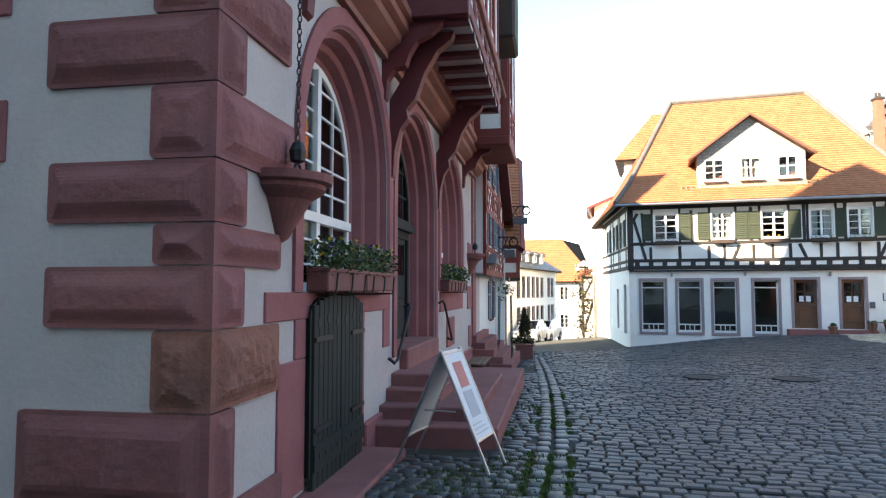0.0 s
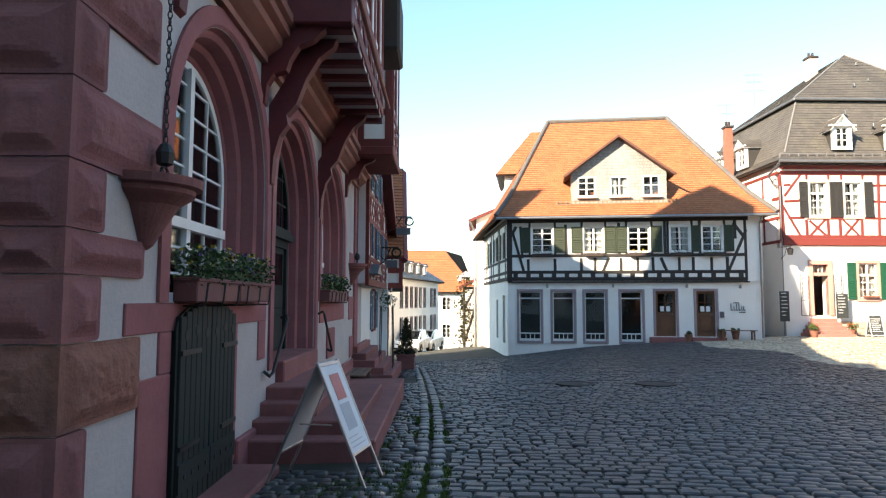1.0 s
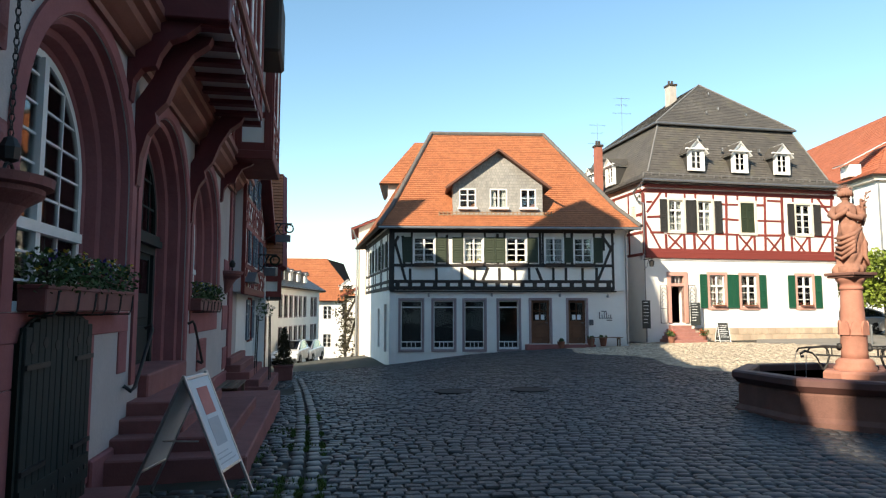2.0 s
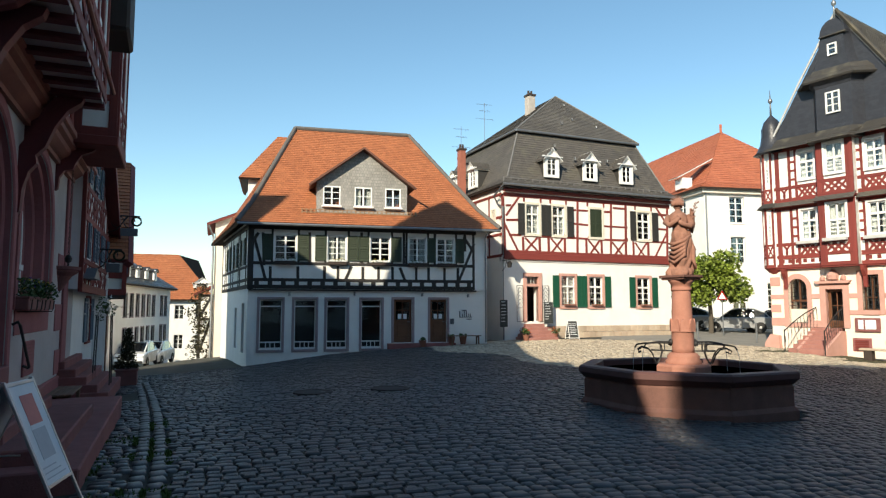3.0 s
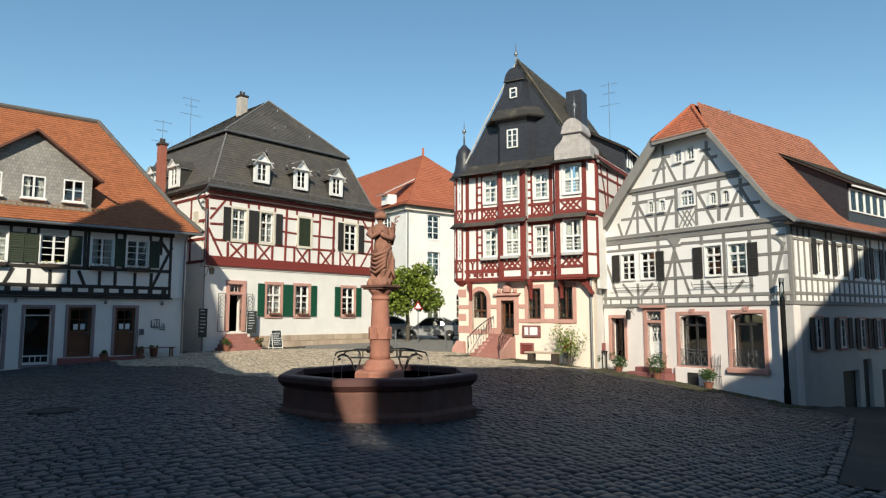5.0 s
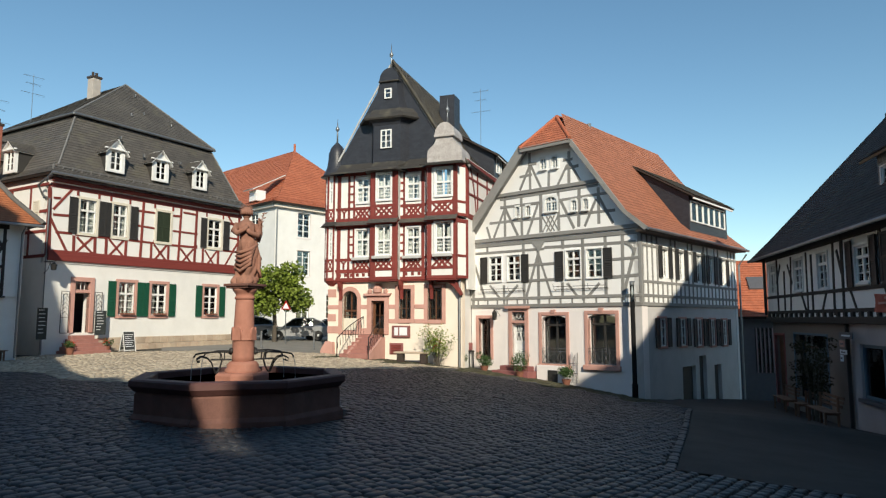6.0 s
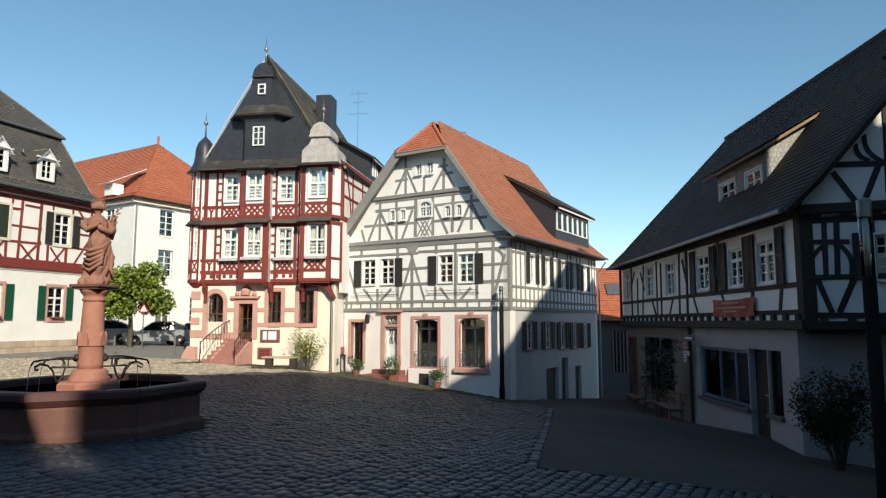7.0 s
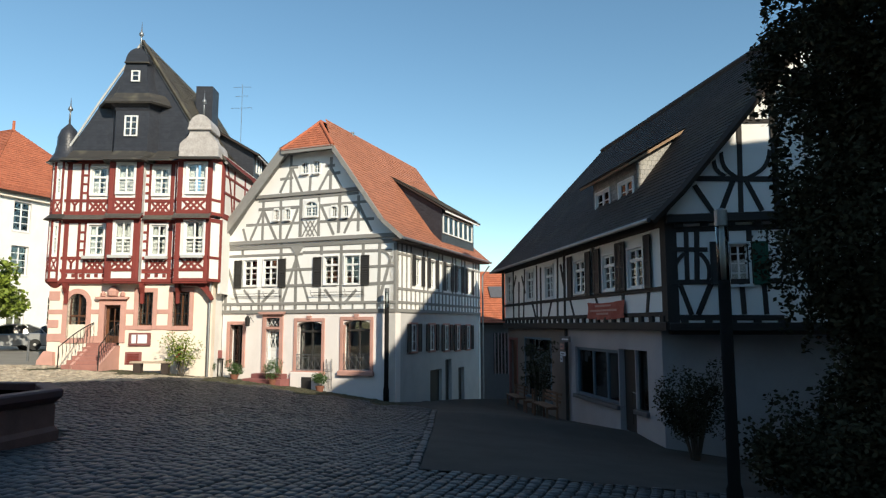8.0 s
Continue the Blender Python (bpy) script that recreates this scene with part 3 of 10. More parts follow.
# ---- smaller pieces that several houses share ----
def beams(parent, rows, w, mat, y=0.0, proud=0.03, name="beam"):
    for x0, z0, x1, z1 in rows:
        beam(parent, x0, z0, x1, z1, w * random.uniform(.9, 1.1), mat, y, .09, proud, name)


def gutter(parent, pts, r=.06, name="gutter"):
    return part(name, tube(bmesh.new(), pts, r, 8), ZINC, parent)


def leaf_clump(bm, c, r, n, size, rng, mi=0, flat=1.0):
    # many small bent leaves scattered in a ball
    for _ in range(n):
        d = Vector((rng.gauss(0, 1), rng.gauss(0, 1), rng.gauss(0, 1) * flat))
        d = d.normalized() * r * rng.uniform(.35, 1) ** .6 if d.length else d
        p = Vector(c) + d
        a = Vector((rng.gauss(0, 1), rng.gauss(0, 1), rng.gauss(0, .7))).normalized()
        b = a.cross(Vector((rng.gauss(0, 1), rng.gauss(0, 1), rng.gauss(0, 1)))).normalized()
        s = size * rng.uniform(.6, 1.3)
        q = [p - a * s * .5, p + b * s * .3 + a * s * .05, p + a * s * .5, p - b * s * .3 + a * s * .05]
        bm.faces.new([bm.verts.new(v) for v in q]).material_index = mi


def planter(m, label, w=.8, flowers=(), box_mat=None, rng=None, category="flower box", leaves=90, h=.15, r=.13, group=""):
    rng = rng or random.Random(5)
    t = thing("flower_box", m, label, category, group)
    part("box", box(bmesh.new(), 0, w, -.2, 0, 0, h, .01), box_mat or SANDSTONE, t)
    if box_mat is BOX_WINE:
        part("rim", box(bmesh.new(), -.012, w + .012, -.215, .0, h - .03, h + .006, .006), box_mat, t)
        for x in (.12, w / 2, w - .15):
            part("strap", tube(bmesh.new(), [(x, -.04, -.03), (x + .02, -.2, -.03), (x + .04, -.216, .02), (x + .06, -.222, h - .04)], .009, 5), IRON, t)
    bm = bmesh.new()
    k = max(2, int(w / .16))
    for i in range(k):
        leaf_clump(bm, (w * (i + .5) / k, -.1, h + r * .55), r, leaves // k, .05, rng)
    part("leaves", bm, LEAF, t)
    for i, fm in enumerate(flowers):
        bm = bmesh.new()
        for j in range(int(w * 16)):
            leaf_clump(bm, (rng.uniform(.02, w - .02), rng.uniform(-.22, 0), h + rng.uniform(r * .6, r * 1.5)), .018, 5, .035, rng)
        part("blossoms", bm, fm, t)
    return t


def dormer_window(parent, u, z, w, h, apex, y, depth, wall, roofs, frame_mat, name="dormer", cols=2, rows=3, eave=.12):
    # a small gabled dormer with its window, cheeks and roof
    bm = wall_bm(u - w / 2, u + w / 2, z, apex, [(u - w * .32, z + .1, u + w * .32, z + h)], .12, y,
                 [((u + w / 2, z + h + .05), (apex - z - h - .05, w / 2)), ((u - w / 2, z + h + .05), (-(apex - z - h - .05), w / 2))])
    d = part(name, bm, wall, parent)
    for x in (u - w / 2 + .005, u + w / 2 - .065):
        part("cheek", box(bmesh.new(), x, x + .06, y + .121, y + depth * .75, z, z + h + .05), roofs[0], d)
    window(parent, u - w * .32, z + .1, u + w * .32, z + h, frame_mat, cols, rows, y + .03)
    e = w / 2 + eave
    ze = z + h + .05 - eave * (apex - z - h - .05) / (w / 2)
    roof("roof", d, [[(u - e, y + depth, ze), (u - e, y - .14, ze), (u, y - .14, apex + .04), (u, y + depth, apex + .04)],
                     [(u + e, y - .14, ze), (u + e, y + depth, ze), (u, y + depth, apex + .04), (u, y - .14, apex + .04)]], roofs, .14, .015, .05)
    part("pediment_ledge", box(bmesh.new(), u - e + .03, u + e - .03, y - .12, y + .0, z + h + .02, z + h + .09, .01), wall, d)
    return d


def chimney(parent, x, y, z0, z1, w, d, mat, cap=True):
    bm = box(bmesh.new(), x - w / 2, x + w / 2, y - d / 2, y + d / 2, z0, z1, .01)
    c = part("chimney", bm, mat, parent)
    if cap:
        bm = box(bmesh.new(), x - w / 2 - .05, x + w / 2 + .05, y - d / 2 - .05, y + d / 2 + .05, z1 - .12, z1, .01)
        for k in (-1, 1):
            tube(bm, [(x + k * w * .22, y, z1), (x + k * w * .22, y, z1 + .25)], .07, 8)
        part("cap", bm, DARK_WOOD, c)
    return c


def antenna(parent, x, y, z, h):
    bm = tube(bmesh.new(), [(x, y, z), (x, y, z + h)], .014, 6)
    for k, L in ((.95, .5), (.8, .35), (.6, .6)):
        tube(bm, [(x - L, y, z + h * k), (x + L, y, z + h * k + .05)], .008, 5)
        for j in range(-3, 4):
            tube(bm, [(x + j * L / 3.2, y - .12, z + h * k), (x + j * L / 3.2, y + .12, z + h * k)], .006, 4)
    return part("antenna", bm, ZINC, parent)


def finial(parent, x, y, z, h):
    return part("finial", lathe(bmesh.new(), [(.05, z), (.035, z + h * .45), (.03, z + h * .5), (.10, z + h * .56), (.10, z + h * .62), (.03, z + h * .7), (.006, z + h)], 10, x, y), ZINC, parent, "", None, True)


def panel_door(parent, u0, z0, u1, z1, mat, y=.12, glazed=.45, papers=0):
    w, h = u1 - u0, z1 - z0
    bm = bmesh.new()
    s = .11
    zg = h * (1 - glazed)
    box(bm, 0, s, 0, .06, 0, h), box(bm, w - s, w, 0, .06, 0, h)
    for a, b in ((0, .18), (zg - .06, zg + .06), (h - s, h)):
        box(bm, s, w - s, 0, .06, a, b)
    box(bm, s, w - s, .025, .05, .18, zg - .06)
    box(bm, s + .08, w - s - .08, .008, .05, .26, zg - .14, .012)
    if glazed:
        box(bm, w / 2 - .015, w / 2 + .015, .01, .05, zg + .06, h - s)
        zc = (zg + h) / 2
        box(bm, s, w - s, .01, .05, zc - .015, zc + .015)
    d = part("door", bm, mat, parent, "", Matrix.Translation((u0, y, z0)))
    if glazed:
        part("pane", box(bmesh.new(), s, w - s, .03, .036, zg + .06, h - s), GLASS, d).visible_shadow = False
    for k in range(papers):
        part("notice", box(bmesh.new(), w * (.25 + .3 * k), w * (.25 + .3 * k) + .16, .005, .008, zg + .1, zg + .32), PAPER, d)
    part("handle", tube(bmesh.new(), [(w - .08, -.05, h * .48), (w - .2, -.05, h * .48)], .012, 6), ZINC, d)
    return d


CORNICE_BOARD = material("red-brown verge board", (0.16, 0.07, 0.045), (0.10, 0.045, 0.03), 0.7, 3, 40, 0.2)
LEAF = material("green leaves", (0.055, 0.10, 0.022), (0.03, 0.06, 0.015), 0.6, 6, 40, 0.0, island=0.35)
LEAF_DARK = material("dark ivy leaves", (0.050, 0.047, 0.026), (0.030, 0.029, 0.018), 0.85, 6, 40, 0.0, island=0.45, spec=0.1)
LEAF_BRIGHT = material("sunlit maple leaves", (0.19, 0.24, 0.03), (0.12, 0.17, 0.022), 0.6, 4, 40, 0.0, island=0.35)
BARK = material("grey bark", (0.10, 0.085, 0.065), (0.065, 0.055, 0.045), 0.9, 9, 60, 0.5)
PAPER = material("white paper", (0.75, 0.76, 0.78), (0.68, 0.69, 0.71), 0.8, 4, 40, 0.0)
TERRACOTTA = material("dull terracotta", (0.24, 0.10, 0.062), (0.17, 0.072, 0.048), 0.85, 8, 60, 0.2)
BLACKBOARD = material("slate board", (0.025, 0.03, 0.03), (0.04, 0.045, 0.045), 0.7, 4, 40, 0.05)
YELLOW_FLOWER = material("yellow blossoms", (0.65, 0.5, 0.05), (0.5, 0.36, 0.03), 0.7, 20, 60, 0.0)
WHITE_FLOWER = material("white blossoms", (0.75, 0.75, 0.72), (0.6, 0.6, 0.6), 0.7, 20, 60, 0.0)
VIOLET_FLOWER = material("violet blossoms", (0.10, 0.045, 0.32), (0.06, 0.03, 0.2), 0.7, 20, 60, 0.0)
RED_FLOWER = material("red blossoms", (0.5, 0.07, 0.03), (0.4, 0.05, 0.03), 0.7, 20, 60, 0.0)
RED_CURTAIN = material("red and white checked curtain", (0.55, 0.10, 0.14), (0.70, 0.45, 0.46), 0.9, 30, 50, 0.0)
RUBBLE = material("sand-coloured rubble stone", (0.50, 0.42, 0.32), (0.36, 0.27, 0.20), 0.9, 1.6, 14, 0.5, stain=(0.30, 0.20, 0.15), stain_amount=0.5, rand=0.15)
FRAME_GREY = material("grey-violet stone frame", (0.30, 0.24, 0.25), (0.24, 0.19, 0.20), 0.8, 3, 40, 0.2)
LEAD_PALE = material("streaked pale lead", (0.50, 0.47, 0.45), (0.30, 0.27, 0.25), 0.55, 3.0, 12, 0.3, stain=(0.62, 0.60, 0.58), stain_amount=0.8)
SLATE_OLIVE = tiles("olive mossy slate", (0.125, 0.108, 0.080), (0.085, 0.074, 0.058), (0.4, 0.4, 0.4), 0.22, 0.16, 0.7, moss=(0.15, 0.13, 0.08))
SLATE_ZINC = material("pale lead sheet", (0.55, 0.55, 0.54), (0.43, 0.43, 0.42), 0.6, 2.5, 25, 0.2)
SLATE_WALL = tiles("hung slate", (0.038, 0.041, 0.052), (0.027, 0.029, 0.037), (0.5, 0.5, 0.5), 0.2, 0.13, 0.45, wall=True)
SHINGLE_WALL = tiles("weathered grey shingles", (0.36, 0.35, 0.33), (0.25, 0.245, 0.23), (0.5, 0.5, 0.5), 0.12, 0.14, 0.8, wall=True)
RIDGE = material("grey-mortared ridge tiles", (0.13, 0.12, 0.11), (0.09, 0.085, 0.08), 0.85, 4, 30, 0.3)
CREAM_FRAME = material("cream window boards", (0.70, 0.66, 0.55), (0.6, 0.56, 0.47), 0.6, 4, 40, 0.1)
SIGN_GREY = material("grey sign metal", (0.11, 0.11, 0.12), (0.09, 0.09, 0.10), 0.5, 5, 40, 0.0)


# ---- house with the black timber storey and hipped orange roof ----
def black_house():
    h = thing("house", az_pose(5.12, 29.09, 102), "white plastered house with black timber storey and orange hipped roof", "house")
    T = TIMBER_DARK
    gw = [(0.5, 1.45), (1.98, 2.90), (3.38, 4.27), (4.93, 5.83)]
    doors = [(6.40, 7.25), (8.10, 8.90)]
    holes = [(a, -.12, b, 2.06) for a, b in gw] + [(a, .12, b, 2.08) for a, b in doors]
    part("wall", wall_bm(0, 10.85, -2.5, 2.5, holes, .4, .08), PLASTER, h)
    uw = [(1.07, 2.01), (3.37, 4.21), (5.29, 6.19), (7.05, 7.88), (8.39, 9.23)]
    part("wall", wall_bm(0, 10.85, 2.5, 5.5, [(a, 3.80, b, 4.92) for a, b in uw], .3, 0), PLASTER, h)
    side = [(-7, 3.6, -6.2, 4.8), (-4.4, 3.6, -3.6, 4.8), (-2, 3.6, -1.2, 4.8)]
    part("wall", wall_bm(-9.5, -.01, -2.5, 5.5, side + [(-4, -.2, -3.3, 1.7), (-1.7, -.3, -.9, 1.9)], .3, 0), PLASTER, h, "", pose(0, 0, 0, 0, 0, -79.4))
    part("wall", box(bmesh.new(), 10.55, 10.85, .48, 9.5, -2.5, 5.5), PLASTER, h)
    part("wall", box(bmesh.new(), -1.75, 10.85, 9.5, 9.8, -2.5, 5.5), PLASTER, h)
    part("floor", box(bmesh.new(), .3, 10.5, .5, 9.4, 2.4, 2.55), UNLIT_INSIDE, h)
    # near-black wall added behind the panes so they look unlit
    part("inner_wall", box(bmesh.new(), .3, 10.5, 1.9, 2.0, -2.5, 5.4), UNLIT_INSIDE, h)
    for i, (a, b) in enumerate(uw):
        window(h, a, 3.80, b, 4.92, WHITE_PAINT, 2, 4, .03, 0, CURTAIN if i in (1, 3) else None, None)
        surround(h, a, 3.80, b, 4.92, .05, WHITE_PAINT, -.05, .1, "window_trim")
    for a, b in ((.57, 1.0), (2.08, 2.55), (2.82, 3.31), (4.28, 4.74), (4.76, 5.22), (6.26, 6.72), (6.50, 6.97), (7.93, 8.34), (9.28, 9.70)):
        if a != 6.50:
            shutter(h, a, 3.78, b, 4.93, SHUTTER_OLIVE)
    sw = (h, pose(0, 0, 0, 0, 0, -79.4))
    beam(h, 0, 2.62, 10.2, 2.60, .17, T), beam(h, 0, 2.92, 10.2, 2.92, .14, T), beam(h, 0, 3.65, 10.2, 3.65, .13, T), beam(h, 0, 5.25, 10.3, 5.25, .24, T)
    beam(h, .08, 2.5, .08, 5.3, .24, T), beam(h, 0, 2.48, 10.3, 2.48, .06, T, 0, .12, .06, "ledge")
    for k in range(18):
        beam(h, .35 + k * .565, 2.66, .35 + k * .565, 2.88, .2, T, 0, .09, .025, "joist_end")
    beams(h, W_POSTS, .12, T), beams(h, W_BRACES, .12, T, 0, .034, "brace")
    for a, b in uw:
        for u in (a - .09, b + .09):
            beam(h, u, 3.65, u, 5.2, .1, T, 0, .09, .026)
    for a, z0, b, z1 in side:
        window(sw, a, z0, b, z1, WHITE_PAINT, 2, 3, .05)
        shutter(sw, a - .42, z0, a - .03, z1, SHUTTER_OLIVE), shutter(sw, b + .03, z0, b + .42, z1, SHUTTER_OLIVE)
    for z, w in ((2.62, .17), (2.92, .14), (3.5, .12), (5.25, .24)):
        beam(sw, -9.5, z, 0, z, w, T)
    for u in (-9.4, -8.2, -7.6, -5.8, -5, -3.1, -2.6, -.7, -.1):
        beam(sw, u, 2.6, u, 5.2, .13, T)
    for a, b in gw:
        surround(h, a, -.12, b, 2.06, .11, FRAME_GREY, .05, .2)
        w = b - a
        win = part("window", box(bmesh.new(), 0, w, .0, .06, 0, .09), WHITE_PAINT, h, "tall shop window with thin white bars", Matrix.Translation((a, .25, -.12)))
        for x in (0, w - .04):
            part("stile", box(bmesh.new(), x, x + .04, 0, .07, .09, 2.18), WHITE_PAINT, win)
        for z in (.30, 1.86, 2.13):
            part("bar", box(bmesh.new(), .04, w - .04, 0, .06, z, z + .05), WHITE_PAINT, win)
        for f in (.3, .5, .7):
            part("post", box(bmesh.new(), w * f - .015, w * f + .015, 0.01, .05, .09, .3), WHITE_PAINT, win)
        part("pane", box(bmesh.new(), .05, w - .05, .03, .036, .05, 2.14), GLASS, win).visible_shadow = False
    for a, b in doors:
        surround(h, a, .12, b, 2.08, .11, FRAME_GREY, .05, .2, "surround", False)
        panel_door(h, a, .12, b, 2.08, WOOD, .22, .5, 2)
        part("step", box(bmesh.new(), a - .3, b + .3, -.42, .1, -.3, .1, .02), SANDSTONE, h)
    for u, z in ((1.75, 2.28), (4.6, 2.3), (7.7, 2.28), (9.9, 2.25)):
        bm = box(bmesh.new(), u - .04, u + .04, .0, .08, z - .04, z + .04)
        tube(bm, [(u, -.07, z - .06), (u, -.07, z + .1)], .05, 8)
        part("wall_lamp", bm, ZINC, h)
    # lettering that names the house, as plain strokes
    bm = bmesh.new()
    for k, (x, w) in enumerate(((9.5, .1), (9.63, .07), (9.73, .07), (9.83, .08), (9.94, .05), (10.02, .08))):
        box(bm, x, x + w * .35, .05, .078, 1.25, 1.25 + (.30 if k in (0, 2, 3) else .18))
        box(bm, x, x + w, .05, .078, 1.25, 1.29)
    box(bm, 9.62, 9.85, .05, .078, 1.56, 1.60), box(bm, 9.85, 10.1, .05, .078, 1.15, 1.19)
    part("lettering", bm, SIGN_GREY, h)
    part("letter_box", box(bmesh.new(), 9.05, 9.22, -.02, .08, .95, 1.2, .01), SIGN_GREY, h)
    e, ov = 5.38, .5
    A, B1, C1, D = (-ov, -ov, e), (10.85 + ov, -ov, e), (10.85 + ov, 10.3, e), (-2.5, 10.3, e)
    R1, R2 = (1.99, 5, 11.07), (8.05, 5, 11.07)
    k = .22

    def mid(p, q, f, drop):
        return tuple(a + (b - a) * f - (drop if i == 2 else 0) for i, (a, b) in enumerate(zip(p, q)))
    M1, M2, M3, M4 = mid(A, R1, k, .22), mid(B1, R2, k, .22), mid(C1, R2, k, .22), mid(D, R1, k, .22)
    roof("roof", h, [[A, B1, M2, M1], [M1, M2, R2, R1], [B1, C1, M3, M2], [M2, M3, R2], [C1, D, M4, M3], [M3, M4, R1, R2], [D, A, M1, M4], [M4, M1, R1]], [TILE_ORANGE, DARK_WOOD])
    for pts in ([R1, R2], [A, M1, R1], [B1, M2, R2]):
        part("ridge", tube(bmesh.new(), [(x, y, z + .03) for x, y, z in pts], .11, 8), RIDGE, h)
    gutter(h, [(-ov, -ov - .05, e - .08), (10.85 + ov, -ov - .05, e - .08)])
    gutter(h, [(10.75, -.5, 5.28), (10.75, -.1, 5.0), (10.75, -.06, 0.1)], .045, "downpipe")
    guard = part("snow_guard", tube(bmesh.new(), [(2.2, .16, 6.1), (7.4, .16, 6.1)], .022, 6), EAVE_BOARD, h)
    part("rail", tube(bmesh.new(), [(2.2, .16, 5.98), (7.4, .16, 5.98)], .022, 6), EAVE_BOARD, guard)
    for j in range(27):
        part("hook", box(bmesh.new(), 2.2 + j * .2, 2.25 + j * .2, .13, .24, 5.86, 6.14), EAVE_BOARD, guard)
    # wide gabled dormer hung with shingles
    wins = [(3.14, 3.92), (4.56, 5.36), (5.97, 6.7)]
    s = (8.9 - 7.42) / 2.08
    d = part("dormer", wall_bm(2.87, 7.0, 6.0, 8.9, [(a, 6.3, b, 7.2) for a, b in wins], .15, .15, [((2.87, 7.42), (-s, 1)), ((7.0, 7.42), (s, 1))]), SHINGLE_WALL, h)
    for i, (a, b) in enumerate(wins):
        window(h, a, 6.3, b, 7.2, WHITE_PAINT, 2, 2 if i else 3, .14, 0, CURTAIN if i == 1 else None, WHITE_PAINT)
    for x in (2.87, 6.88):
        part("cheek", prism(bmesh.new(), [(.3, 6.0), (1.5, 7.45), (.3, 7.45)], 0, .12), SHINGLE_WALL, d, "", Matrix.Translation((x + .12, 0, 0)) @ Matrix.Rotation(math.pi / 2, 4, "Z"))
    ze = 7.42 - .32 * s
    roof("roof", d, [[(2.55, 3, ze), (2.55, -.2, ze), (4.94, -.2, 8.98), (4.94, 3.1, 8.98)], [(7.32, -.2, ze), (7.32, 3, ze), (4.94, 3.1, 8.98), (4.94, -.2, 8.98)]], [TILE_ORANGE, CORNICE_BOARD], .16, .02, .05)
    for x0, x1 in ((2.5, 4.94), (7.37, 4.94)):
        beam(d, x0, ze - .02, x1, 8.97, .09, CORNICE_BOARD, -.2, .05, .02, "bargeboard")
    # rear wing
    part("rear_wing", box(bmesh.new(), -.45, 4, 8.2, 13, -2.5, 9.0), PLASTER, h)
    roof("rear_roof", h, [[(-.95, 7.8, 8.9), (4.5, 7.8, 8.9), (3.5, 10.5, 12.0), (1.1, 10.5, 12.0)], [(-.95, 13.4, 8.9), (-.95, 7.8, 8.9), (1.1, 10.5, 12.0)], [(4.5, 7.8, 8.9), (4.5, 13.4, 8.9), (3.5, 10.5, 12.0)]], [TILE_ORANGE, DARK_WOOD])
    return h


